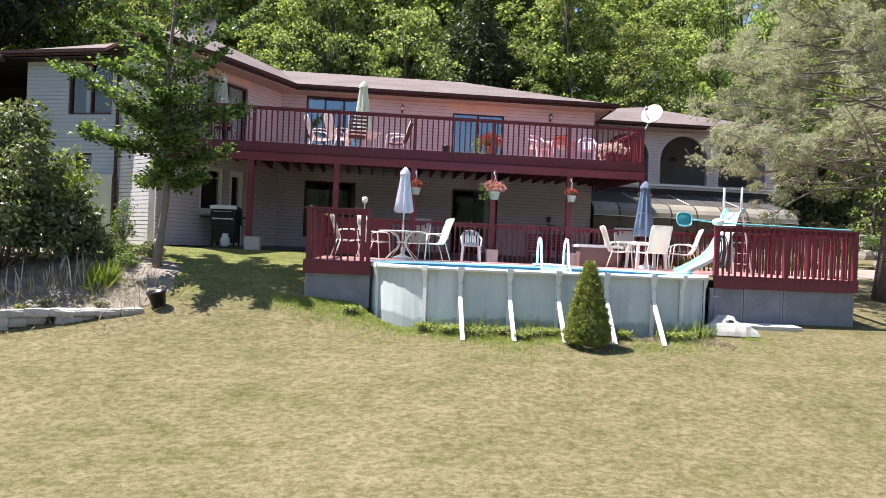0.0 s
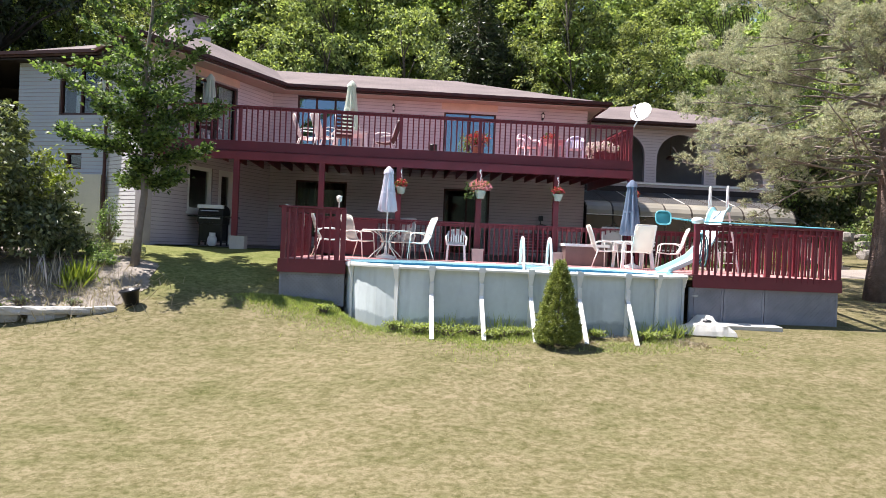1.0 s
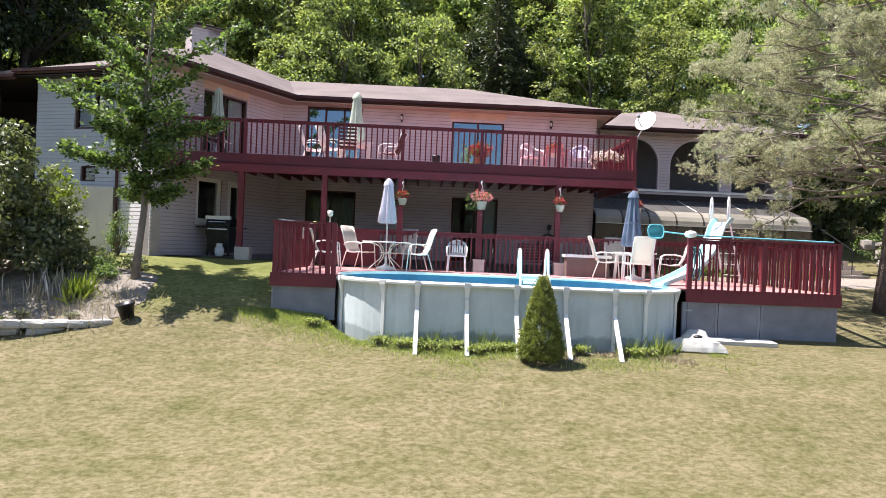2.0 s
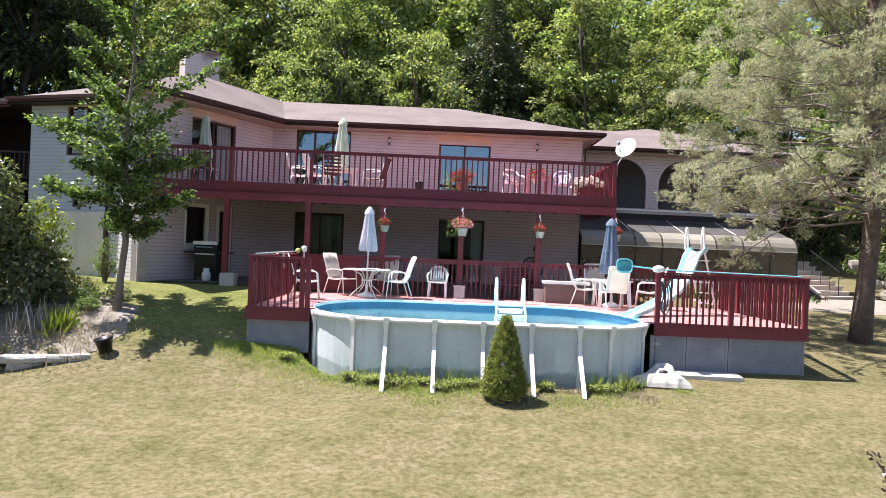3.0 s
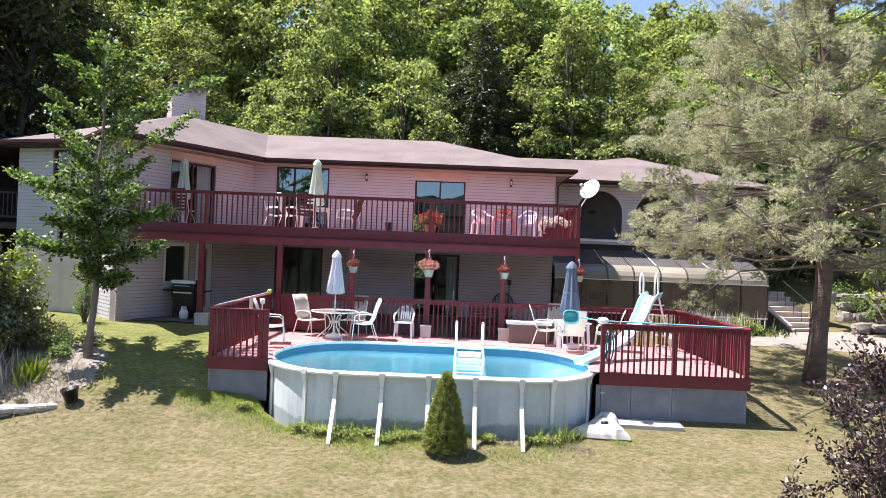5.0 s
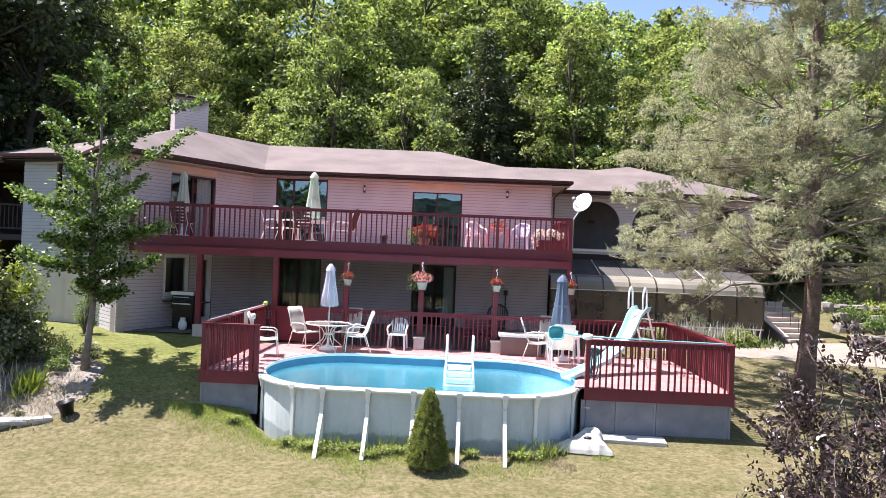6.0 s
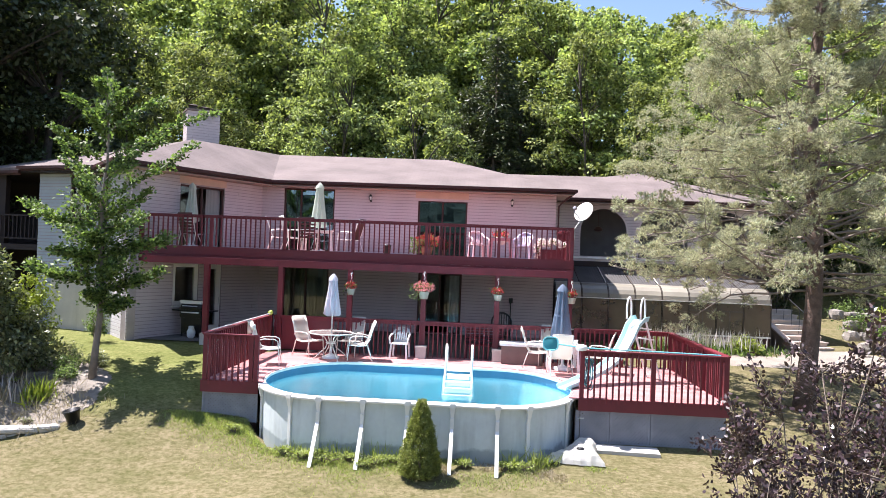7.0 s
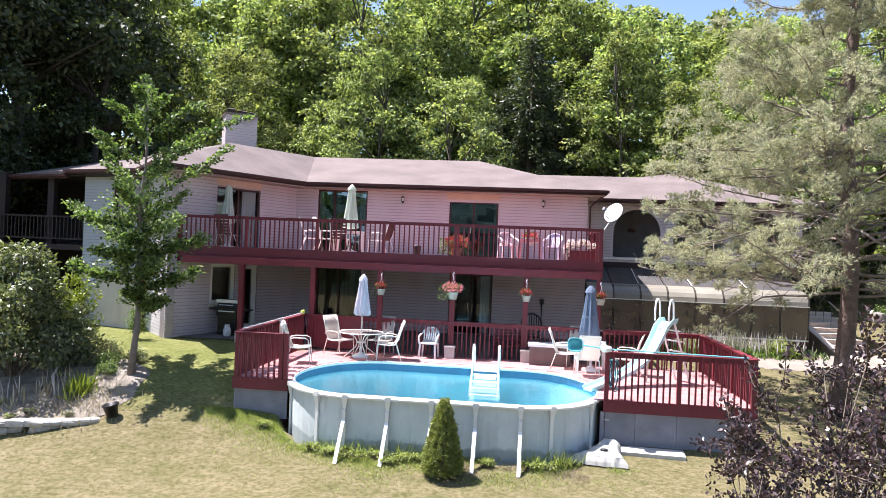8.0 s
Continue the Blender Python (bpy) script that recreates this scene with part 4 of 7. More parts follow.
part("side_wall", b, mat("brown_stone", (0.20, 0.155, 0.13), 0.9, var=0.25, scale=3, fine=20, bump=0.5), steps, "brown sloping side wall")
b = bm_new(); beam(b, (-0.85, 0.12, 0.245), (-0.85, 2.9, 1.56), 0.24, 0.05); bevel(b, 0.01)
part("coping", b, TREADS, steps, "pale sloping coping of the side wall")
b = bm_new()
tube(b, [(0.0, 0.1, 0.2), (0.0, 0.1, 1.05), (0.0, 2.6, 2.4), (0.0, 2.6, 1.5)], 0.018, 6)
for k in range(5):
    tube(b, [(0, 0.5 + k * 0.42, 0.35 + k * 0.22), (0, 0.5 + k * 0.42, 1.27 + k * 0.22)], 0.01, 5)
part("handrail", b, DARK, steps, "thin black iron handrail")


# rails
def rail(parent, P, Q, floor, height, gap, cap=(0.14, 0.035), bar=0.09, size=0.036, posts=(), post=0.095, bottom=-0.10, solid=(), end=True):
    """Cap, lower bar, posts and balusters from P to Q."""
    P, Q = Vector((*P, floor)), Vector((*Q, floor))
    d = (Q - P).normalized()
    ln = (Q - P).length
    yaw = math.degrees(math.atan2(d.y, d.x))
    b = bm_new(); beam(b, P + Vector((0, 0, height)), Q + Vector((0, 0, height)), *cap); bevel(b, 0.008)
    part("top_rail", b, RED, parent)
    b = bm_new(); beam(b, P + Vector((0, 0, height - 0.022 - bar / 2)), Q + Vector((0, 0, height - 0.022 - bar / 2)), 0.04, bar)
    part("upper_bar", b, RED, parent)
    pm = bm_new(); box(pm, -post / 2, post / 2, -post / 2, post / 2, 0.0, height - 0.005); bevel(pm, 0.006)
    pm = mesh_of("rail_post", pm, RED)
    for s in posts:
        part("rail_post", pm, RED, parent, at=pose(*(P + d * s), 0, 0, yaw))
    bb = bm_new(); box(bb, -size / 2, size / 2, -0.062, -0.021, bottom, height - 0.03); bevel(bb, 0.003)
    bb = mesh_of("baluster", bb, RED)
    n = int(ln / gap)
    for i in range(n + 1):
        s = (ln - n * gap) / 2 + i * gap
        if any(abs(s - p) < post * 0.8 for p in posts) or any(a < s < c for a, c in solid):
            continue
        part("baluster", bb, RED, parent, at=pose(*(P + d * s), 0, 0, yaw))
    for a, c in solid:
        b = bm_new(); beam(b, P + d * a + Vector((0, 0, height / 2)), P + d * c + Vector((0, 0, height / 2)), 0.025, height - 0.1)
        part("panel", b, RED_PLAIN, parent, "solid red panel")


# upper deck
UF, UY, UXL, UXR = 4.52, 19.62, -4.92, 8.43
upper = thing("upper_deck", "red-stained raised wooden deck along the upper floor", "deck", pose(0, 0, 0))
y = UY + 0.02
while y < FY - 0.1:
    xl = -5.05 + (y - 19.3) * 0.5155 + 0.08
    b = bm_new(); box(b, max(xl, UXL), UXR, y, y + 0.136, UF - 0.035, UF)
    part("deck_board", b, DECK, upper)
    y += 0.142
for z0, z1, yy in ((4.30, 4.57, UY - 0.045), (4.05, 4.30, UY - 0.03)):
    b = bm_new(); box(b, UXL, UXR + 0.03, yy, yy + 0.045, z0, z1 - 0.004); bevel(b, 0.005)
    part("fascia", b, RED_PLAIN, upper)
b = bm_new(); box(b, UXR, UXR + 0.045, UY + 0.02, FY, 4.05, 4.57); bevel(b, 0.005)
part("fascia", b, RED_PLAIN, upper)
jm = bm_new(); box(jm, -0.02, 0.02, UY + 0.03, FY - 0.03, 4.24, UF - 0.037); jm = mesh_of("joist", jm, RED)
for i in range(27):
    part("joist", jm, RED, upper, at=pose(-2.2 + i * 0.4, 0, 0))
for i in range(6):
    x = -4.7 + i * 0.4
    b = bm_new(); box(b, x - 0.02, x + 0.02, UY + 0.03, 19.3 + (x + 5.0) / 0.5155, 4.24, UF - 0.037)
    part("joist", b, RED, upper)
b = bm_new(); box(b, -4.6, UXR - 0.05, 19.32, 19.48, 4.03, 4.235); bevel(b)
part("girder", b, RED, upper)
POSTX = (-2.62, -0.32, 1.80, 4.03, 6.22, 8.36)
for x in POSTX:
    z0 = 1.95 if x < -1 else 1.53
    b = bm_new(); box(b, x - 0.075, x + 0.075, 19.33, 19.48, z0, 4.03); bevel(b, 0.008)
    part("post", b, RED, upper)
rail(upper, (UXL, UY), (UXR, UY), UF, 1.0, 0.153, bottom=0.06, bar=0.05, cap=(0.12, 0.04), posts=[0.06] + [x - UXL for x in POSTX[:-1]] + [UXR - UXL - 0.05], post=0.09)
rail(upper, (UXR - 0.03, UY + 0.05), (UXR - 0.03, FY - 0.1), UF, 1.0, 0.153, bottom=0.03, bar=0.05, cap=(0.12, 0.04), posts=(2.2,))
b = bm_new(); box(b, -0.2, 0.2, -0.2, 0.2, -0.3, 0.30); bevel(b, 0.015)
single("concrete_block", b, CONC, "pale concrete footing under a deck post", "block", pose(-2.5, 19.4, 1.65))

# pool outline
PX, PY, HX, EA, EB = 4.32, 15.5, 1.885, 1.88, 2.44


def oval(u, off=0.0):
    """A point of the pool's outline, off metres outward; u in radians."""
    c, s = math.cos(u), math.sin(u)
    return PX + math.copysign(HX, c) * (1 if abs(c) > 1e-6 else 0) + (EA + off) * c, PY + (EB + off) * s


def in_oval(x, y, off=0.0):
    dx = max(0, abs(x - PX) - HX)
    return (dx / (EA + off)) ** 2 + ((y - PY) / (EB + off)) ** 2 < 1


def oval_half(y, off=0.0):
    k = 1 - ((y - PY) / (EB + off)) ** 2
    return HX + (EA + off) * math.sqrt(k) if k > 0 else 0


# lower deck
LF, LY0, LX0, LX1, LYB, LYR = 1.52, 14.27, -0.58, 11.28, 19.42, 19.25
lower = thing("pool_deck", "red-stained wooden deck around the swimming pool", "deck", pose(0, 0, 0))
y = LY0
while y < LYB:
    y1 = y + 0.138
    hw = max(oval_half(y, -0.07), oval_half(y1, -0.07))
    x1 = LX1 if y < LYR else 8.45
    for a, c in (((LX0, PX - hw), (PX + hw, x1)) if hw else ((LX0, x1),)):
        if c - a > 0.05:
            b = bm_new(); box(b, a, c, y, y1 - 0.005, LF - 0.035, LF)
            part("deck_board", b, DECK, lower)
    y += 0.138
for p, q in (((LX0 - 0.03, LY0 - 0.03), (0.74, LY0 - 0.03)), ((8.02, LY0 - 0.03), (LX1 + 0.03, LY0 - 0.03)), ((LX1 + 0.03, LY0 - 0.01), (LX1 + 0.03, LYR)), ((LX0 - 0.03, LY0 - 0.01), (LX0 - 0.03, LYB))):
    b = bm_new(); beam(b, (*p, LF - 0.14), (*q, LF - 0.14), 0.04, 0.27); bevel(b, 0.005)
    part("fascia", b, RED_PLAIN, lower)
rail(lower, (LX0, LY0), (0.70, LY0), LF, 1.05, 0.137, posts=(0.05, 1.13, 1.25))
rail(lower, (LX0, LY0 + 0.06), (LX0, LYB), LF, 1.05, 0.137, posts=(1.7, 3.4, 5.05))
rail(lower, (8.03, LY0), (LX1, LY0), LF, 1.05, 0.137, posts=(0.05, 1.62, 3.2))
rail(lower, (LX1, LY0 + 0.06), (LX1, LYR), LF, 1.05, 0.137, posts=(1.7, 3.4, 4.9))
rail(lower, (LX0 + 0.1, 19.36), (8.4, 19.36), LF, 1.05, 0.137, posts=(), solid=((0.25, 1.75),))
rail(lower, (8.5, LYR), (LX1 - 0.06, LYR), LF, 1.05, 0.137, posts=(0.05, 1.4))


def lattice(parent, P, Q, z0, z1, gap=0.08):
    """A framed lattice panel of crossing slats."""
    M, ln = wall_frame(P, Q)
    b = bm_new()
    h = z1 - z0
    for k in range(int((ln + h) / gap) + 1):
        for sgn in (1, -1):
            s = k * gap
            pts = []
            a, c = (s - h, s) if sgn > 0 else (s, s - h)
            x0, x1 = (a, c)
            # clip the slat to the panel
            t0, t1 = 0.0, 1.0
            dx = x1 - x0
            for lim, side in ((0.0, 1), (ln, -1)):
                v0 = (x0 - lim) * side
                dv = dx * side
                if abs(dv) > 1e-6:
                    t = -v0 / dv
                    if dv > 0:
                        t0 = max(t0, t)
                    else:
                        t1 = min(t1, t)
            if t1 - t0 > 0.03:
                yo = 0.0 if sgn > 0 else 0.008
                beam(b, M @ Vector((x0 + dx * t0, yo, z0 + h * t0)), M @ Vector((x0 + dx * t1, yo, z0 + h * t1)), 0.006, 0.042, M.to_3x3() @ Vector((-sgn, 0, 1)))
    pan = part("lattice_panel", b, LATTICE, parent, "weathered grey lattice skirt")
    f = bm_new()
    for s in (0.02, ln - 0.02):
        box(f, s - 0.02, s + 0.02, -0.02, 0.02, z0, z1, M)
    box(f, 0.04, ln - 0.04, -0.02, 0.02, z0, z0 + 0.04, M); box(f, 0.04, ln - 0.04, -0.02, 0.02, z1 - 0.04, z1, M)
    part("frame", f, LATTICE, pan)


lattice(lower, (LX0, LY0 + 0.03), (0.72, LY0 + 0.03), 0.58, 1.24)
for a, c in ((8.08, 8.72), (8.74, 9.62), (9.64, 11.26)):
    lattice(lower, (a, LY0 + 0.03), (c, LY0 + 0.03), 0.45, 1.24)
lattice(lower, (LX1 - 0.02, LY0 + 0.05), (LX1 - 0.02, 16.7), 0.5, 1.24)
lattice(lower, (LX1 - 0.02, 16.72), (LX1 - 0.02, LYR), 0.6, 1.24)
lattice(lower, (LX0 + 0.02, 16.8), (LX0 + 0.02, LY0 + 0.05), 0.7, 1.24)
for q in ((LX0 + 0.06, 0.66, 14.45, 14.50), (8.16, LX1 - 0.08, 14.45, 14.50), (LX1 - 0.16, LX1 - 0.11, 14.55, 19.1)):
    b = bm_new(); box(b, *q, 0.3, 1.3)
    part("under_board", b, TRIM, lower, "dark board behind the lattice")
b = bm_new(); box(b, 7.97, 8.06, LY0 - 0.005, LY0 + 0.06, 0.3, 1.24); bevel(b, 0.006)
part("gate_post", b, LATTICE, lower)
for z in (0.62, 1.05):
    b = bm_new(); box(b, 8.02, 8.16, LY0 - 0.005, LY0 + 0.012, z, z + 0.03)
    part("hinge", b, STEEL, lower, "bright strap hinge")

# swimming pool
pool = thing("swimming_pool", "oval above-ground swimming pool with pale metal walls", "pool", pose(0, 0, 0))
stations = []
for x in (6.205, 5.2625, 4.32, 3.3775, 2.435):
    stations.append((x, PY - EB))
for a in (250, 215, 180, 145, 110):
    stations.append(oval(radians(a)))
for x in (2.435, 3.3775, 4.32, 5.2625, 6.205):
    stations.append((x, PY + EB))
for a in (70, 35, 0, -35, -70):
    stations.append(oval(radians(a)))


def run(p, q, n=5):
    """Points along the outline between two stations."""
    out = []
    for i in range(n + 1):
        x, y = p[0] + (q[0] - p[0]) * i / n, p[1] + (q[1] - p[1]) * i / n
        dx = abs(x - PX) - HX
        if dx > 1e-3:
            k = math.sqrt((dx / EA) ** 2 + ((y - PY) / EB) ** 2)
            x, y = PX + math.copysign(HX + dx / k, x - PX), PY + (y - PY) / k
        out.append((x, y))
    return out


def shift(p, off):
    dx = p[0] - PX
    dx = math.copysign(max(0, abs(dx) - HX), dx)
    n = Vector((dx / EA ** 2, (p[1] - PY) / EB ** 2)).normalized()
    return p[0] + n.x * off, p[1] + n.y * off


def strip(bm, pts, offs, zs):
    """A band that follows points, with a closed section of (offset, height) corners."""
    rings = [[bm.verts.new((*shift(p, o), z)) for o, z in zip(offs, zs)] for p in pts]
    k = len(offs)
    for a, b in zip(rings, rings[1:]):
        for j in range(k):
            bm.faces.new((a[j], b[j], b[(j + 1) % k], a[(j + 1) % k]))
    bm.faces.new(rings[0]); bm.faces.new(rings[-1][::-1])


for p, q in zip(stations, stations[1:] + stations[:1]):
    pts = run(p, q)
    b = bm_new(); strip(b, pts, (-0.01, -0.05, -0.05, -0.01), (0.10, 0.10, 1.45, 1.45))
    part("wall_panel", b, PANEL, pool, smooth=False)
    b = bm_new(); strip(b, pts, (0.085, 0.09, 0.05, -0.10, -0.11, -0.10), (1.435, 1.475, 1.50, 1.505, 1.48, 1.44)); 
    part("top_rail", b, POOLRAIL, pool)
    x, y = p
    nx, ny = Vector(shift(p, 1.0)) - Vector(p)
    yaw = math.degrees(math.atan2(ny, nx)) + 90
    u = bm_new(); box(u, -0.036, 0.036, -0.04, 0.0, 0.12, 1.395); box(u, -0.062, 0.062, -0.100, 0.02, 1.42, 1.513)
    for v in box(u, -0.058, 0.058, -0.09, 0.0, 1.24, 1.42):
        if v.co.z < 1.3:
            v.co.x, v.co.y = v.co.x * 0.62, max(v.co.y, -0.055)
    bevel(u, 0.010)
    part("upright", u, POOLRAIL, pool, at=pose(x, y, 0, 0, 0, yaw))
    if y < PY - EB + 0.05:
        zg = gz(x, 12.36)
        u = bm_new(); beam(u, (x, y - 0.06, 1.0), (x, 12.36, zg + 0.0), 0.075, 0.05, (0, 1, 1)); beam(u, (x, y - 0.075, 1.2), (x, y - 0.075, 0.94), 0.075, 0.05, (0, 1, 0)); bevel(u, 0.01)
        part("brace", u, POOLRAIL, pool, "sloping white wall brace")
ring = [p for a, c in zip(stations, stations[1:] + stations[:1]) for p in run(a, c)[:-1]]
b = bm_new()
up = [b.verts.new((*shift(p, -0.055), 1.45)) for p in ring]
lo = [b.verts.new((*shift(p, -0.055), 0.42)) for p in ring]
for i in range(len(ring)):
    j = (i + 1) % len(ring)
    b.faces.new((up[i], up[j], lo[j], lo[i]))
b.faces.new(lo)
part("liner", b, LINER, pool, "bright blue vinyl liner")
b = bm_new()
up = [b.verts.new((*shift(p, -0.062), 1.455)) for p in ring]
lo = [b.verts.new((*shift(p, -0.062), 1.24)) for p in ring]
for i in range(len(ring)):
    j = (i + 1) % len(ring)
    b.faces.new((up[i], up[j], lo[j], lo[i]))
part("liner_border", b, LINERTOP, pool, "dark blue border of the liner")
b = bm_new()
poly(b, [(*shift(p, -0.066), 1.30) for p in ring[::-1]])
w = part("water", b, WATER, pool, "clear turquoise water")
w.visible_shadow = False

# pool ladder
lad = thing("pool_ladder", "white plastic pool ladder over the deck edge", "ladder", pose(5.24, 16.93, 0))
for x in (-0.34, 0.34):
    b = bm_new()
    tube(b, [(x, 0.42, 1.53), (x, 0.40, 1.9), (x, 0.33, 2.12), (x, 0.22, 2.2), (x, 0.10, 2.18), (x, 0.02, 2.05), (x, -0.10, 1.6), (x * 1.06, -0.26, 1.34), (x * 1.14, -0.52, 0.95)], 0.033, 8)
    part("handrail", b, PLASTIC, lad, smooth=True)
for k in range(4):
    b = bm_new(); w = 0.31 + 0.022 * k; box(b, -w, w, -0.19 - k * 0.14, -0.002 - k * 0.14, 1.44 - k * 0.15, 1.475 - k * 0.15); box(b, -w + 0.02, w - 0.02, -0.19 - k * 0.14, -0.165 - k * 0.14, 1.36 - k * 0.15, 1.442 - k * 0.15); bevel(b, 0.012)
    part("tread", b, PLASTIC, lad)
b = bm_new(); box(b, -0.31, 0.31, 0.0, 1.05, 1.53, 1.565); bevel(b, 0.012)
part("platform", b, PLASTIC, lad)

# slide
slide = thing("pool_slide", "pale blue plastic pool slide with white handles", "slide", pose(0, 0, 0))
path = [(10.0, 17.12, 3.06), (9.88, 17.01, 3.05), (9.76, 16.91, 2.92), (9.63, 16.80, 2.64), (9.45, 16.64, 2.34), (9.19, 16.43, 2.06), (8.86, 16.17, 1.85), (8.45, 15.84, 1.70), (8.12, 15.57, 1.60), (7.76, 15.28, 1.50)]
side = Vector((0.6, -0.8, 0)).normalized()
for nm, pr, m_ in (("chute", ((-0.25, 0.135), (-0.225, 0.135), (-0.165, 0.03), (0.165, 0.03), (0.225, 0.135), (0.25, 0.135), (0.19, -0.01), (-0.19, -0.01)), SLIDE),):
    b = bm_new()
    rings = []
    for i, p in enumerate(path):
        p = Vector(p)
        d = (Vector(path[min(i + 1, len(path) - 1)]) - Vector(path[max(i - 1, 0)])).normalized()
        u = side.cross(d)
        u = u if u.z > 0 else -u
        slim = 1 - 0.26 * i / (len(path) - 1)
        rings.append([b.verts.new(p + side * s * slim + u * h * slim) for s, h in pr])
    for r0, r1 in zip(rings, rings[1:]):
        for j in range(8):
            f = b.faces.new((r0[j], r0[(j + 1) % 8], r1[(j + 1) % 8], r1[j]))
            f.material_index = 1 if j == 2 else 0
    b.faces.new(rings[0]); b.faces.new(rings[-1][::-1])
    bmesh.ops.recalc_face_normals(b, faces=b.faces)
    me = mesh_of(nm, b, [SLIDE, SLIDEIN])
    part(nm, me, None, slide)
for sgn in (-1, 1):
    o = side * 0.23 * sgn
    b = bm_new()
    c = Vector((9.785, 16.93, 3.36))
    d = Vector((0.09, 0.16, 0))
    arc = [c - d + Vector((0, 0, -0.25))] + [c - d * math.cos(a) + Vector((0, 0, 0.31 * math.sin(a))) for a in (math.pi * i / 10 for i in range(11))] + [c + d + Vector((0, 0, -0.2))]
    tube(b, [p + o for p in arc], 0.025, 8)
    part("handle", b, PLASTIC, slide, "white hoop handle", smooth=True)
    b = bm_new()
    tube(b, [Vector((9.875, 17.09, 3.16)) + o, Vector((10.4, 17.43, LF)) + o], 0.025, 8)
    part("ladder_leg", b, PLASTIC, slide)
    b = bm_new()
    tube(b, [Vector((9.5, 16.69, 2.4)) + o * 0.8, Vector((9.5, 16.69, LF)) + o * 0.85], 0.02, 8)
    part("support", b, STEEL, slide)
for k in range(5):
    p = Vector((10.4, 17.43, LF)).lerp(Vector((9.96, 17.08, 3.16)), (k + 0.9) / 6)
    b = bm_new(); beam(b, p - side * 0.23, p + side * 0.23, 0.09, 0.025)
    part("rung", b, PLASTIC, slide)

# net on a pole, hose
net = thing("pool_net", "turquoise leaf net on a long blue pole lying on the rail", "pool net", pose(0, 0, 0))
b = bm_new(); tube(b, [(7.53, 14.33, 2.69), (8.1, 14.26, 2.64), (11.1, 14.24, 2.61)], 0.016, 8)
part("pole", b, TURQ, net)
c0 = Vector((7.37, 14.35, 2.69))
b = bm_new(); tube(b, [c0 + Vector((0.165 * math.copysign(abs(math.cos(a)) ** 0.6, math.cos(a)), 0.03 * math.sin(a), 0.14 * math.copysign(abs(math.sin(a)) ** 0.6, math.sin(a)))) for a in (2 * math.pi * i / 24 for i in range(25))], 0.016, 6)
part("net_frame", b, TURQ, net)
NETCLOTH = leaf_mat("net_cloth", (0.10, 0.36, 0.42), (0.12, 0.40, 0.46), 0.4, rough=0.8, spec=0.2, gain_rgb=(1, 1, 1))
b = bm_new()
rows = [[b.verts.new(c0 + Vector((0.16 * u * (1 - 0.16 * abs(w_) ** 3), 0.015 + 0.045 * (1 - u * u) * (1 - w_ * w_), 0.137 * w_ * (1 - 0.16 * abs(u) ** 3)))) for u in np.linspace(-1, 1, 9)] for w_ in np.linspace(-1, 1, 7)]
for r0, r1 in zip(rows, rows[1:]):
    for j in range(8):
        b.faces.new((r0[j], r0[j + 1], r1[j + 1], r1[j]))
bmesh.ops.solidify(b, geom=b.faces[:], thickness=0.003)
part("mesh", b, NETCLOTH, net, "sagging turquoise net cloth", smooth=True)
hose = thing("garden_hose", "coiled pale blue hose hung on the rail post", "hose", pose(8.12, 14.12, 0))
for k in range(4):
    b = bm_new()
    r = 0.22 + 0.02 * k
    tube(b, [(0.02 + 0.08 * math.cos(a) * (1 + 0.1 * k) + 0.05 * k, 0.22 + 0.02 * k, 2.12 + r * math.sin(a) * 1.25 - 0.03 * k) for a in (2 * math.pi * i / 20 for i in range(21))], 0.016, 6, cap=False)
    part("coil", b, TURQ if k == 1 else HOSE, hose, smooth=True)
b = bm_new(); lathe(b, ((0.02, 0.0), (0.11, 0.02), (0.13, 0.08), (0.10, 0.13), (0.02, 0.15)), 14, Matrix.Translation((-0.08, 0.05, 2.58)))
part("hose_head", b, PLASTIC, hose, smooth=True)


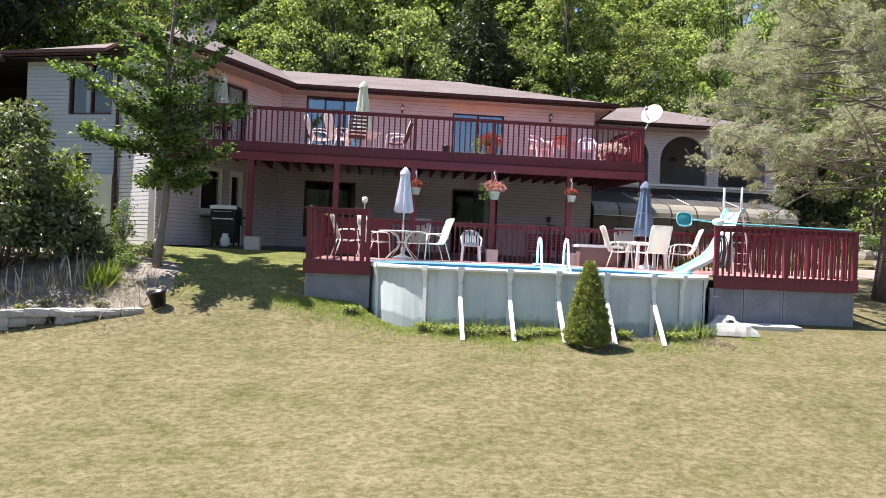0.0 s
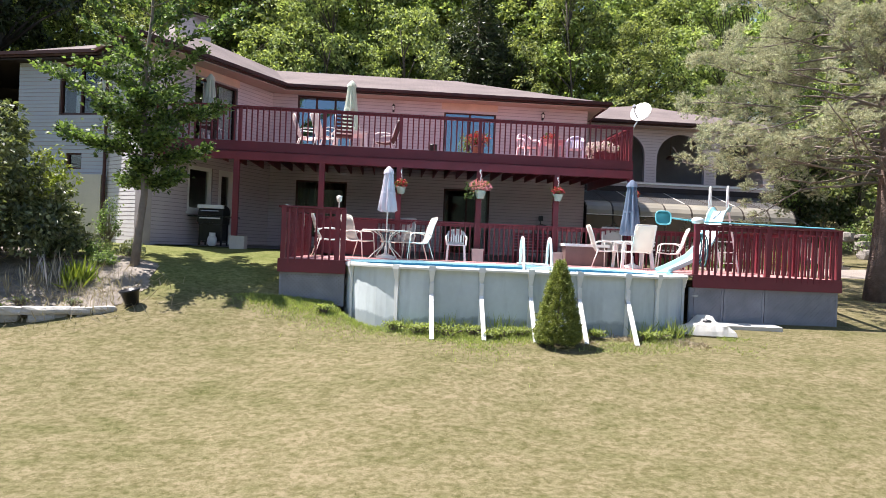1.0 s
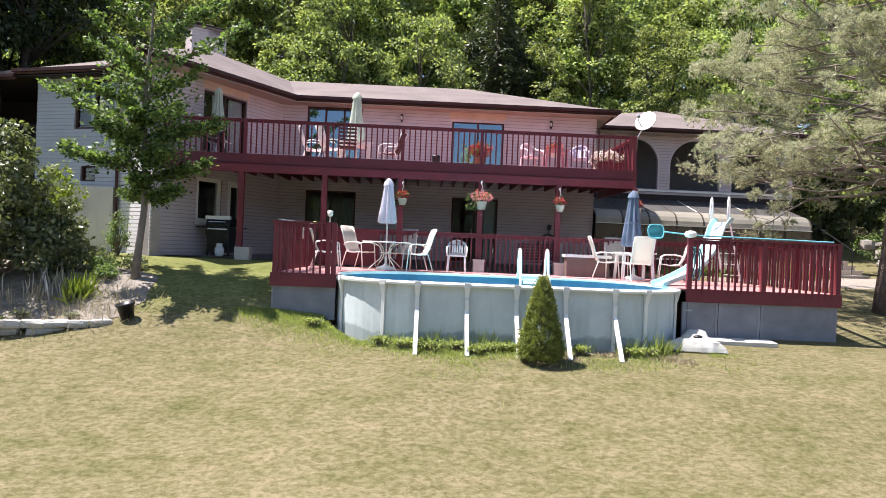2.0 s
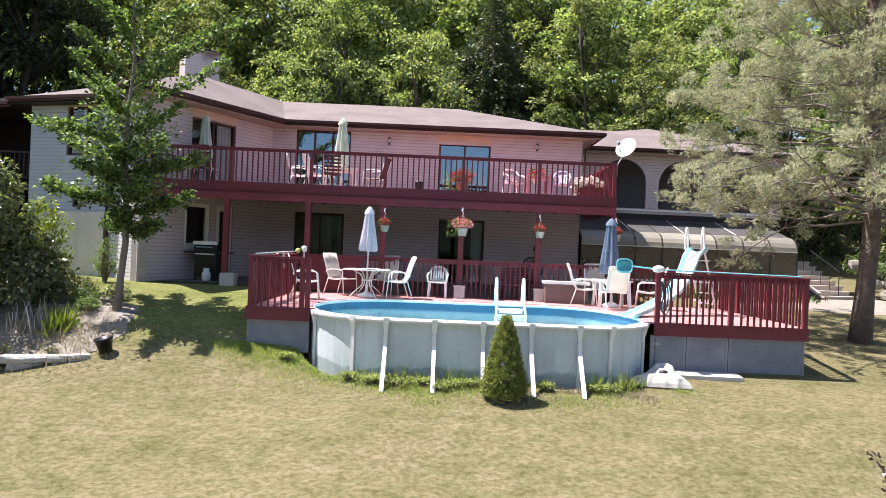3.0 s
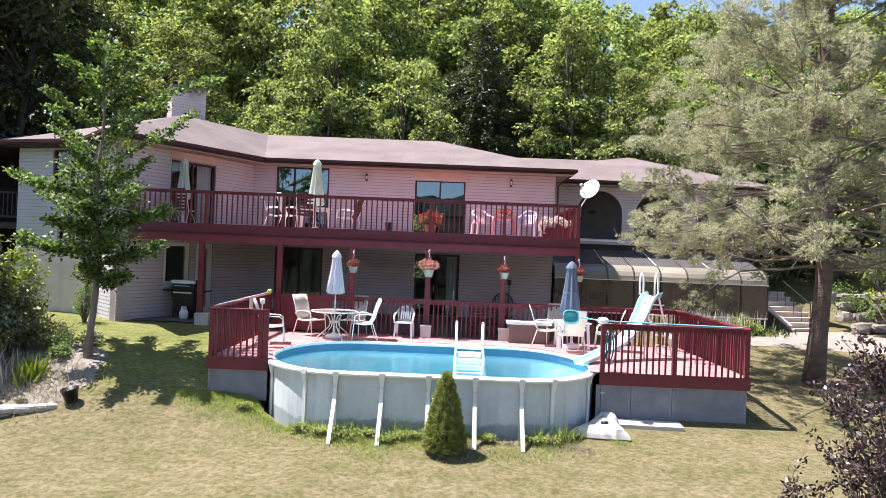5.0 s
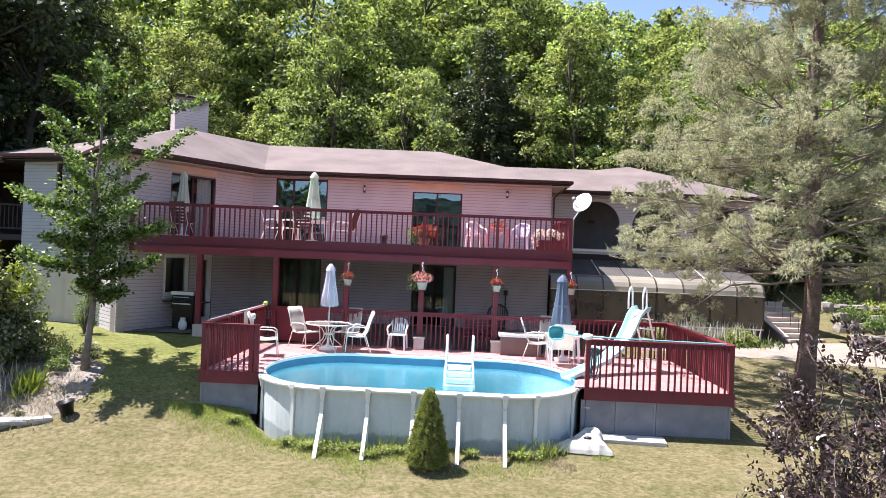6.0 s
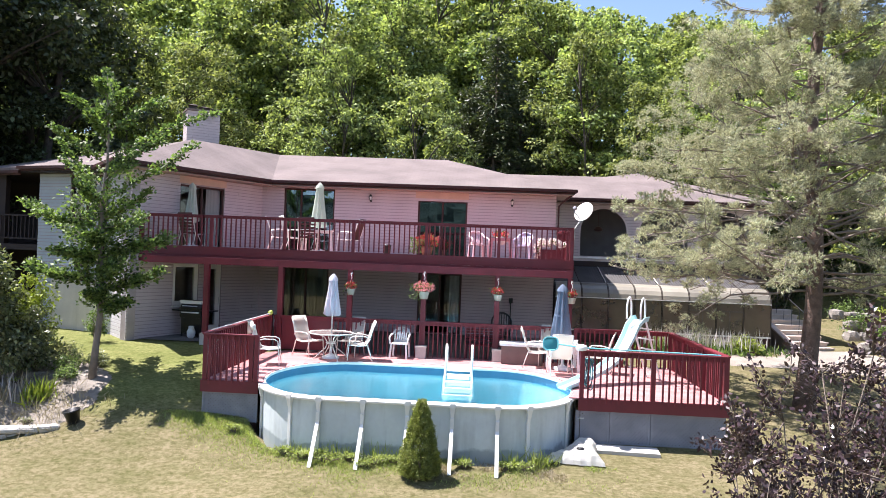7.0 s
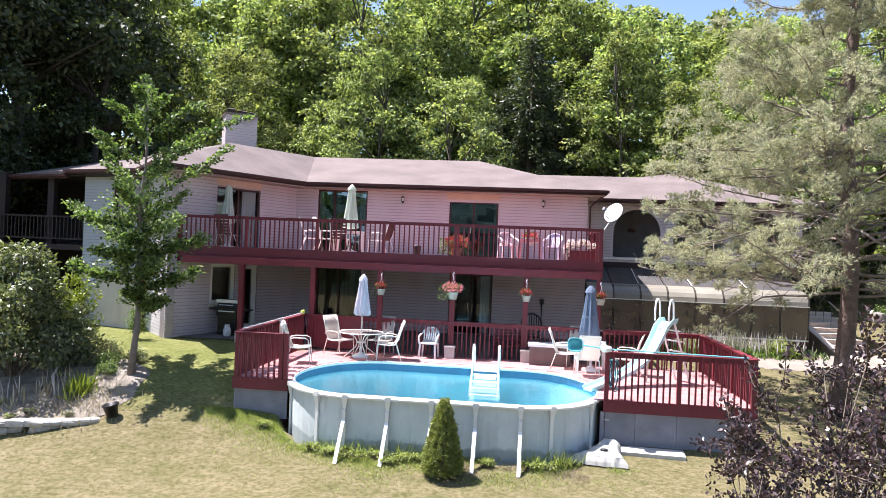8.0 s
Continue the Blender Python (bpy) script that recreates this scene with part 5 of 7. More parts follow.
# garden furniture
def sling_chair(at, frame=None, sling=None, label="cream metal patio chair with woven sling seat", group="patio chairs"):
    frame, sling = frame or FRAME, sling or SLING
    ch = thing("patio_chair", label, "chair", at @ Matrix.Scale(1.07, 4), group)
    for x in (-0.27, 0.27):
        b = bm_new()
        tube(b, [(x, 0.30, 0.0), (x, 0.27, 0.35), (x, 0.24, 0.60), (x, 0.16, 0.645), (x, -0.10, 0.65), (x, -0.24, 0.62), (x, -0.30, 0.56)], 0.014, 7)
        part("arm", b, frame, ch, smooth=True)
        b = bm_new()
        tube(b, [(x * 0.93, 0.27, 0.42), (x * 0.93, 0.0, 0.39), (x * 0.93, -0.18, 0.40), (x * 0.93, -0.27, 0.55), (x * 0.93, -0.36, 0.85), (x * 0.93, -0.43, 1.02)], 0.014, 7)
        part("side_rail", b, frame, ch, smooth=True)
        b = bm_new()
        tube(b, [(x, -0.36, 0.0), (x * 0.97, -0.22, 0.42), (x, -0.05, 0.40)], 0.014, 7)
        part("rear_leg", b, frame, ch, smooth=True)
    for yy, zz in ((0.27, 0.41), (-0.43, 1.02)):
        b = bm_new(); tube(b, [(-0.25, yy, zz), (0.25, yy, zz)], 0.013, 6)
        part("cross_bar", b, frame, ch)
    for nm, pts in (("seat", [(0.28, 0.425), (0.14, 0.40), (0.0, 0.39), (-0.17, 0.405)]), ("backrest", [(-0.19, 0.41), (-0.265, 0.55), (-0.32, 0.72), (-0.36, 0.87), (-0.44, 1.05)])):
        b = bm_new()
        rows = [[b.verts.new((x, y, z + 0.006 * math.cos(x * 6) - 0.004)) for x in (-0.25, -0.12, 0.0, 0.12, 0.25)] for y, z in pts]
        for r0, r1 in zip(rows, rows[1:]):
            for j in range(4):
                b.faces.new((r0[j], r0[j + 1], r1[j + 1], r1[j]))
        bmesh.ops.solidify(b, geom=b.faces[:], thickness=0.008)
        part(nm, b, sling, ch, smooth=True)
    return ch


def tub_chair(at, mat_=None, label="white moulded plastic garden chair"):
    mat_ = mat_ or PLASTIC
    ch = thing("plastic_chair", label, "chair", at)
    for x in (-0.22, 0.22):
        for y in (0.22, -0.22):
            b = bm_new(); beam(b, (x * 1.12, y * 1.15, 0), (x, y, 0.42), 0.05, 0.05, (0, 1, 0)); bevel(b, 0.01)
            part("leg", b, mat_, ch)
        b = bm_new(); tube(b, [(x * 1.15, 0.24, 0.42), (x * 1.25, 0.22, 0.60), (x * 1.25, 0.0, 0.66), (x * 1.15, -0.20, 0.68), (x * 0.9, -0.30, 0.80)], 0.025, 7)
        part("arm", b, mat_, ch, smooth=True)
    b = bm_new(); box(b, -0.24, 0.24, -0.24, 0.25, 0.41, 0.435); bevel(b, 0.012)
    part("seat", b, mat_, ch)
    b = bm_new()
    for i in range(5):
        x = -0.13 + i * 0.065
        beam(b, (x, -0.23, 0.50), (x, -0.32, 0.72), 0.044, 0.014, (0, 1, 0))
        part("back_slat", b, mat_, ch)
        b = bm_new()
    # solid crest and foot of the moulded back
    for nm, lo, hi in (("back_foot", 0.435, 0.505), ("back_crest", 0.715, 0.86)):
        rows = []
        for z in np.linspace(lo, hi, 4):
            w = 0.205 if z < 0.74 else 0.205 * math.sqrt(max(0.05, 1 - ((z - 0.74) / 0.135) ** 2))
            yb = -0.23 - 0.09 * (z - 0.5) / 0.22
            rows.append([b.verts.new((w * u, yb + 0.03 * u * u, z)) for u in np.linspace(-1, 1, 9)])
        for r0, r1 in zip(rows, rows[1:]):
            for j in range(8):
                b.faces.new((r0[j], r0[j + 1], r1[j + 1], r1[j]))
        bmesh.ops.solidify(b, geom=b.faces[:], thickness=0.016)
        part(nm, b, mat_, ch, smooth=True)
        b = bm_new()
    tube(b, [(-0.21, -0.24, 0.44), (-0.21, -0.32, 0.74), (-0.13, -0.345, 0.84), (0, -0.35, 0.865), (0.13, -0.345, 0.84), (0.21, -0.32, 0.74), (0.21, -0.24, 0.44)], 0.02, 7)
    part("back_frame", b, mat_, ch, smooth=True)
    return ch


def umbrella(x, y, base, top, fabric, label, canopy=1.15, r=0.20, lean=(0, 0), foot=True):
    um = thing("patio_umbrella", label, "umbrella", pose(x, y, base))
    h = top - base
    b = bm_new(); tube(b, [(0, 0, 0.05), (lean[0], lean[1], h - 0.05)], 0.02, 8)
    part("pole", b, FRAME, um)
    b = bm_new()
    M = Matrix.Translation((lean[0], lean[1], 0))
    lathe(b, ((r * 0.75, h - canopy), (r * 1.0, h - canopy + 0.05), (r * 0.85, h - canopy * 0.75), (r * 0.62, h - canopy * 0.45), (r * 0.48, h - canopy * 0.22), (r * 0.40, h - 0.14)), 48, M, 8, 0.24)
    part("canopy", b, fabric, um, smooth=True)
    b = bm_new(); lathe(b, ((r * 0.62, h - 0.20), (r * 0.50, h - 0.11), (r * 0.18, h - 0.02), (0.015, h)), 24, M, 8, 0.10)
    part("vent_cap", b, fabric, um, smooth=True)
    b = bm_new(); lathe(b, ((r * 0.80, h - canopy * 0.60), (r * 0.80, h - canopy * 0.56)), 24, M)
    part("tie_strap", b, fabric, um)
    if foot:
        b = bm_new(); lathe(b, ((0.25, 0.0), (0.25, 0.05), (0.10, 0.10), (0.04, 0.14), (0.035, 0.32), (0.0, 0.32)), 20)
        part("base", b, PLASTIC, um, smooth=True)
    return um


def glass_table(at, r=0.62, h=0.72):
    ta = thing("glass_table", "round glass patio table with curved cream legs", "table", at)
    b = bm_new(); lathe(b, ((0.0, h), (r - 0.02, h), (r - 0.02, h + 0.008), (0.0, h + 0.008)), 32)
    part("tabletop", b, TABLEGLASS, ta)
    b = bm_new(); tube(b, [(r * math.cos(a), r * math.sin(a), h + 0.003) for a in (2 * math.pi * i / 32 for i in range(33))], 0.016, 6, cap=False)
    part("rim", b, FRAME, ta, smooth=True)
    for k in range(4):
        c, s = math.cos(k * math.pi / 2 + 0.6), math.sin(k * math.pi / 2 + 0.6)
        b = bm_new(); tube(b, [(c * q, s * q, z) for q, z in ((0.52, 0.0), (0.34, 0.16), (0.16, 0.30), (0.11, 0.45), (0.20, 0.60), (0.42, 0.71))], 0.016, 7)
        part("leg", b, FRAME, ta, smooth=True)
    b = bm_new(); lathe(b, ((0.13, 0.42), (0.15, 0.43), (0.15, 0.45), (0.13, 0.46)), 20)
    part("brace_ring", b, FRAME, ta)
    return ta


def square_table(at, w=0.9, h=0.72, m_=None):
    m_ = m_ or PLASTIC
    ta = thing("plastic_table", "white plastic garden table", "table", at)
    b = bm_new(); box(b, -w / 2, w / 2, -w / 2, w / 2, h - 0.03, h); bevel(b, 0.015, 2); 
    part("tabletop", b, m_, ta)
    b = bm_new(); box(b, -w / 2 + 0.05, w / 2 - 0.05, -w / 2 + 0.05, w / 2 - 0.05, h - 0.09, h - 0.031)
    part("apron", b, m_, ta)
    for x in (-1, 1):
        for y in (-1, 1):
            b = bm_new(); beam(b, (x * (w / 2 - 0.05), y * (w / 2 - 0.05), 0), (x * (w / 2 - 0.09), y * (w / 2 - 0.09), h - 0.09), 0.07, 0.07, (0, 1, 0)); bevel(b, 0.012)
            part("leg", b, m_, ta)
    return ta


sling_chair(pose(0.18, 16.75, LF, 0, 0, -78))
sling_chair(pose(0.80, 18.62, LF, 0, 0, -122))
sling_chair(pose(1.95, 18.98, LF, 0, 0, 166))
sling_chair(pose(2.32, 18.25, LF, 0, 0, 104))
glass_table(pose(1.52, 18.3, LF))
umbrella(1.52, 18.3, LF + 0.002, 3.93, LAVFAB, "closed pale lavender patio umbrella with white pole", 1.2, 0.21)
tub_chair(pose(3.42, 19.0, LF, 0, 0, 176))
square_table(pose(8.08, 18.22, LF))
umbrella(8.08, 18.22, LF + 0.002, 3.89, BLUEFAB, "closed dusty blue patio umbrella", 1.5, 0.245, (-0.05, 0.1))
sling_chair(pose(7.38, 18.42, LF, 0, 0, -95))
sling_chair(pose(7.78, 18.9, LF, 0, 0, 172))
sling_chair(pose(7.9, 17.3, LF, 0, 0, 4))
sling_chair(pose(9.0, 18.0, LF, 0, 0, 75))
boxt = thing("deck_box", "dark storage box with a white lid", "storage box", pose(6.97, 19.0, LF))
b = bm_new(); box(b, -0.58, 0.58, -0.30, 0.30, 0.0, 0.52); bevel(b, 0.02)
part("body", b, mat("brown_plastic", (0.15, 0.10, 0.09), 0.6), boxt)
b = bm_new(); box(b, -0.63, 0.63, -0.34, 0.34, 0.525, 0.60); bevel(b, 0.02)
part("lid", b, PLASTIC, boxt, "white lid")
cup = bm_new(); lathe(cup, ((0.03, 0.0), (0.03, 0.005), (0.045, 0.02), (0.07, 0.14), (0.06, 0.14)), 14)
single("flower_pot", cup, PLASTIC, "small white pot on the plastic table", "pot", pose(8.4, 18.0, LF + 0.72))
for x in (4.03, 6.28):
    pl = thing("planter", "square pale concrete planter at a deck post", "planter", pose(x, 19.17, LF))
    b = bm_new(); box(b, -0.15, 0.15, -0.14, 0.14, 0.0, 0.30); bevel(b, 0.02)
    part("body", b, CONC, pl)
    b = bm_new(); box(b, -0.165, 0.165, -0.155, 0.155, 0.30, 0.35); bevel(b, 0.02)
    part("rim", b, CONC, pl)
towel = bm_new()
rows = [[towel.verts.new((x, y + 0.006 * math.sin(x * 30), z)) for x in np.linspace(-0.16, 0.16, 9)] for y, z in ((-0.085, -0.34), (-0.08, -0.2), (-0.08, 0.0), (-0.06, 0.03), (0.06, 0.03), (0.085, 0.0), (0.085, -0.25))]
for r0, r1 in zip(rows, rows[1:]):
    for j in range(8):
        towel.faces.new((r0[j], r0[j + 1], r1[j + 1], r1[j]))
bmesh.ops.solidify(towel, geom=towel.faces[:], thickness=0.008)
single("towel", towel, WHITE, "white towel hung over the deck rail", "towel", pose(-0.58, 17.2, LF + 1.06, 0, 0, 90), smooth=True)
lamp = thing("solar_lamp", "small pale lamp on the rail post", "lamp", pose(0.56, 14.27, LF + 1.06))
b = bm_new(); tube(b, [(0, 0, 0), (0, 0, 0.13)], 0.012, 7)
part("stem", b, FRAME, lamp)
b = bm_new(); lathe(b, ((0.02, 0.12), (0.05, 0.14), (0.06, 0.24), (0.0, 0.26)), 14)
part("shade", b, FRAME, lamp, smooth=True)
gl = thing("net_head", "lime green skimmer head and pole on the side rail", "pool brush", pose(-0.55, 0, 0))
b = bm_new(); tube(b, [(0, 14.6, 2.62), (0.05, 19.0, 2.65)], 0.014, 7)
part("pole", b, PLASTIC, gl)
b = bm_new(); lathe(b, ((0.02, 0), (0.07, 0.02), (0.06, 0.12), (0.02, 0.16)), 12, Matrix.Translation((0.05, 19.0, 2.66)) @ Matrix.Rotation(radians(-80), 4, "X"))
part("head", b, mat("lime_plastic", (0.45, 0.6, 0.1), 0.4), gl, smooth=True)


# flowers
def bouquet(rng, n, r, h, leaf=0.07, petal=0.05, flowers=0.45, flat=0.6):
    P = rng.normal(0, 1, (n, 3)); P = unit(P) * rng.uniform(0.3, 1, (n, 1)) * np.array([r, r, h]); P[:, 2] += h * 0.4
    out = unit(P + np.array([0, 0, 0.05]))
    k = int(n * (1 - flowers))
    L = leaves(rng, P[:k], out[:k], leaf, leaf * 0.7)
    m = n - k
    Q = P[k:] * 1.15
    F = []
    for _ in range(5):
        F.append(leaves(rng, Q + rng.normal(0, petal * 0.35, Q.shape), out[k:], petal, petal * 0.9, spread=0.9))
    return L, np.concatenate(F)


def flower_thing(name, label, at, pot, seed, n=160, r=0.25, h=0.2, lift=0.2, petal=None, trail=0):
    rng = np.random.default_rng(seed)
    th = thing(name, label, "flowers", at)
    part("pot", pot, None, th) if isinstance(pot, bpy.types.Mesh) else None
    L, F = bouquet(rng, n, r, h)
    L[..., 2] += lift; F[..., 2] += lift
    if trail:
        T = np.stack([rng.uniform(-r * 1.6, -r * 0.2, trail), rng.normal(0, r * 0.4, trail), rng.uniform(-0.28, 0.2, trail)], 1) + np.array([0, 0, lift])
        L = np.concatenate([L, leaves(rng, T, np.tile([[-0.3, 0, -0.8]], (trail, 1)), 0.06, 0.04)])
    part("leaves", cards("leaves", L, LEAF_YOUNG), None, th)
    part("blossoms", cards("blossoms", F, petal or REDFLOWER), None, th)
    return th


potm = bm_new(); lathe(potm, ((0.0, -0.2), (0.11, -0.2), (0.155, 0.0), (0.165, 0.0), (0.165, 0.02), (0.14, 0.02), (0.13, -0.02)), 20)
basket_pot = mesh_of("pot", potm.copy(), mat("grey_green_plastic", (0.36, 0.40, 0.36), 0.5, var=0.2), True)
potm = mesh_of("pot", potm, PLASTIC, True)
for i, (x, tr, pet) in enumerate(((1.86, 40, REDFLOWER), (4.05, 130, PINKFLOWER), (6.24, 30, REDFLOWER), (8.40, 60, REDFLOWER))):
    fb = flower_thing("hanging_basket", "hanging grey-green basket of red geraniums under the deck edge", pose(x, 19.22, 3.46) @ (Matrix.Scale(0.82, 4) if i != 1 else Matrix()), basket_pot, 20 + i, 170 if i != 1 else 300, 0.19 if i != 1 else 0.28, 0.14, 0.08, REDFLOWER if i != 1 else PINKFLOWER, tr)
    b = bm_new()
    for a in range(3):
        tube(b, [(0.15 * math.cos(a * 2.1), 0.15 * math.sin(a * 2.1), 0.0), (0, 0, 0.40)], 0.004, 4)
    tube(b, [(0, 0, 0.38), (0.02, 0, 0.43), (0.0, 0, 0.48), (-0.03, 0.05, 0.55), (0, 0.12, 0.58)], 0.010, 6)
    part("hanger", b, PLASTIC, fb)
    b = bm_new(); box(b, -0.022, 0.022, 0.09, 0.14, 0.55, 0.61)
    part("hook_plate", b, PLASTIC, fb)

bigpot = bm_new(); lathe(bigpot, ((0.0, 0.0), (0.13, 0.0), (0.18, 0.26), (0.20, 0.28), (0.16, 0.27)), 20)
bigpot = mesh_of("pot", bigpot, mat("terracotta", (0.34, 0.17, 0.12), 0.8, var=0.3), True)
flower_thing("geranium_pot", "pot of red geraniums on the upper deck", pose(4.02, 20.05, UF), bigpot, 40, 420, 0.34, 0.20, 0.40, REDFLOWER, 190)

# upper deck furniture
umbrella(0.27, 21.45, UF, 6.82, GREENFAB, "closed pale green umbrella over the upper deck table", 1.5, 0.23)
square_table(pose(0.27, 21.45, UF, 0, 0, 10), 1.0)
BROWN = mat("brown_strap", (0.10, 0.04, 0.035), 0.7, var=0.2)
sling_chair(pose(-0.95, 21.2, UF, 0, 0, -75), PLASTIC, PLASTIC, "white metal chair on the upper deck", "upper deck chairs")
sling_chair(pose(1.35, 21.3, UF, 0, 0, 75), PLASTIC, BROWN, "white chair with brown seat on the upper deck", "upper deck chairs")
def strap_chair(at, label):
    fold = thing("strap_chair", label, "chair", at, "upper deck chairs")
    for x in (-0.26, 0.26):
        b = bm_new(); tube(b, [(x, 0.30, 0.0), (x, -0.05, 0.42), (x, -0.12, 0.45)], 0.014, 6); tube(b, [(x, -0.32, 0.0), (x, -0.18, 0.42), (x, -0.30, 0.75), (x, -0.40, 1.08)], 0.014, 6); tube(b, [(x, 0.25, 0.43), (x, -0.18, 0.42)], 0.014, 6)
        part("side_frame", b, PLASTIC, fold, smooth=True)
    for k in range(7):
        t = k / 6
        b = bm_new(); beam(b, (-0.26, -0.19 - 0.21 * t, 0.46 + 0.6 * t), (0.26, -0.19 - 0.21 * t, 0.46 + 0.6 * t), 0.012, 0.06)
        part("back_strap", b, BROWN, fold)
    for k in range(5):
        b = bm_new(); beam(b, (-0.26, 0.22 - 0.09 * k, 0.44), (0.26, 0.22 - 0.09 * k, 0.44), 0.06, 0.012)
        part("seat_strap", b, BROWN, fold)


strap_chair(pose(0.15, 20.55, UF, 0, 0, 5), "folding chair with brown straps on a white frame")
strap_chair(pose(-3.55, 20.3, UF, 0, 0, -8), "brown strap chair beside the closed umbrella")
sling_chair(pose(-0.35, 20.85, UF, 0, 0, -60), PLASTIC, PLASTIC, "white metal chair drawn up to the upper deck table", "upper deck chairs")
umbrella(-3.75, 20.75, UF, 6.62, GREENFAB, "closed pale umbrella beside the sliding door", 1.3, 0.20)
b = bm_new(); lathe(b, ((0.0, 0), (0.10, 0), (0.13, 0.30), (0.11, 0.32), (0.0, 0.32)), 14)
single("dark_pot", b, DARK, "dark empty pot on the upper deck", "pot", pose(2.75, 20.3, UF))
LILAC = mat("pale_lilac_plastic", (0.60, 0.52, 0.66), 0.4, var=0.06)
PINKISH = mat("pale_pink_plastic", (0.68, 0.50, 0.54), 0.4, var=0.06)
PINK = mat("pink_paint", (0.60, 0.28, 0.32), 0.5, var=0.08)
square_table(pose(6.3, 20.7, UF), 0.75, 0.66, PINK)["label"] = "small pink garden table on the upper deck"
flower_thing("flower_pot", "pot of red and yellow flowers on the pink table", pose(6.3, 20.7, UF + 0.66), potm, 44, 120, 0.26, 0.12, 0.06, REDFLOWER, 0)
tub_chair(pose(7.0, 20.5, UF, 0, 0, 165), LILAC, "pale lilac plastic chair on the upper deck")
tub_chair(pose(5.6, 20.6, UF, 0, 0, 200), PINKISH, "pale pink plastic chair on the upper deck")
tub = thing("flower_tub", "red wooden tub of white and pink petunias at the deck corner", "planter", pose(7.85, 20.65, UF))
b = bm_new(); box(b, -0.40, 0.40, -0.26, 0.26, 0.04, 0.36); bevel(b, 0.02)
part("box", b, RED_PLAIN, tub)
for z in (0.12, 0.31):
    b = bm_new(); box(b, -0.42, 0.42, -0.285, 0.285, z - 0.035, z + 0.035); bevel(b, 0.01)
    part("batten", b, RED_PLAIN, tub)
b = bm_new()
for sx, sy in ((-0.34, -0.2), (0.34, -0.2), (-0.34, 0.2), (0.34, 0.2)):
    box(b, sx - 0.04, sx + 0.04, sy - 0.04, sy + 0.04, 0.0, 0.042)
part("foot", b, RED_PLAIN, tub)
PETUNIA = leaf_mat("white_petal", (0.66, 0.52, 0.50), (0.88, 0.80, 0.76), 0.3, gain_rgb=(1.0, 0.95, 0.95))
prng = np.random.default_rng(47)
m = 520
P = np.stack([prng.uniform(-0.46, 0.44, m), prng.uniform(-0.34, 0.30, m), np.zeros(m)], 1)
P[:, 2] = 0.40 + 0.26 * np.sqrt(np.maximum(0.0, 1 - (P[:, 0] / 0.5) ** 2)) * prng.uniform(0.35, 1, m) + 0.05 * np.sin(P[:, 0] * 16)
spill = prng.uniform(0, 1, m) < 0.16
P[spill] = np.stack([prng.normal(-0.40, 0.05, m), prng.uniform(-0.36, -0.2, m), prng.uniform(0.1, 0.5, m)], 1)[spill]
out = unit(P - np.array([0, 0.1, 0.25]))
part("leaves", cards("leaves", leaves(prng, P[:210] - out[:210] * 0.03, out[:210], 0.07, 0.045), LEAF_YOUNG), None, tub)
part("blossoms", cards("blossoms", np.concatenate([broad_leaves(prng, P[150:] + prng.normal(0, 0.018, P[150:].shape), out[150:], 0.06, 0.055, 0.7) for _ in range(3)]), PETUNIA), None, tub)

# satellite dish
dish = thing("satellite_dish", "grey-white satellite dish on the deck corner", "satellite dish", look((8.72, 19.9, 6.08), (-1.0, 10.0, 13.0)))
b = bm_new(); lathe(b, ((0.0, 0.0), (0.12, -0.008), (0.18, -0.022), (0.275, -0.055), (0.285, -0.05), (0.285, -0.07), (0.18, -0.045), (0.0, -0.02)), 28, Matrix.Scale(-1, 4, (0, 0, 1)) @ Matrix.Translation((0, 0, 0.02)) @ Matrix.Scale(1.12, 4))
bmesh.ops.recalc_face_normals(b, faces=b.faces)
part("reflector", b, WHITE, dish, smooth=True)
b = bm_new(); box(b, -0.12, 0.12, 0.02, 0.08, -0.012, -0.006)
part("mark", b, LATTICE, dish, "grey maker's mark as a plain bar")
b = bm_new(); tube(b, [(0, -0.28, -0.02), (0, -0.24, -0.32), (0, -0.14, -0.38)], 0.014, 6); lathe(b, ((0.0, 0), (0.05, 0.01), (0.05, 0.10), (0.0, 0.12)), 12, Matrix.Translation((0, -0.12, -0.42)))
part("feed_arm", b, LATTICE, dish)
inv = dish.matrix_basis.inverted()
b = bm_new(); tube(b, [inv @ Vector(p) for p in ((8.72, 19.92, 6.05), (8.70, 19.95, 5.85), (8.46, 19.72, 5.5), (8.46, 19.72, 5.2))], 0.022, 8)
part("mast", b, STEEL, dish)

# grill
bbq = thing("gas_grill", "black gas grill with a white-trimmed lid", "grill", pose(-3.5, 20.75, gz(-3.5, 20.75) + 0.02, 0, 0, 172))
b = bm_new(); box(b, -0.36, 0.36, -0.28, 0.28, 0.62, 0.86); bevel(b, 0.02)
part("firebox", b, DARK, bbq)
b = bm_new()
pts = [(-0.29, 0.865), (-0.29, 0.98), (-0.20, 1.12), (0.05, 1.18), (0.22, 1.10), (0.29, 0.95), (0.29, 0.865)]
lo = [b.verts.new((-0.37, y, z)) for y, z in pts]; hi = [b.verts.new((0.37, y, z)) for y, z in pts]
b.faces.new(lo); b.faces.new(hi[::-1])
for i in range(7):
    b.faces.new((lo[i], hi[i], hi[(i + 1) % 7], lo[(i + 1) % 7]))
bmesh.ops.recalc_face_normals(b, faces=b.faces); bevel(b, 0.015)
part("lid", b, DARK, bbq)
b = bm_new(); tube(b, [(-0.26, 0.34, 1.0), (0.26, 0.34, 1.0)], 0.014, 7)
part("lid_handle", b, STEEL, bbq)
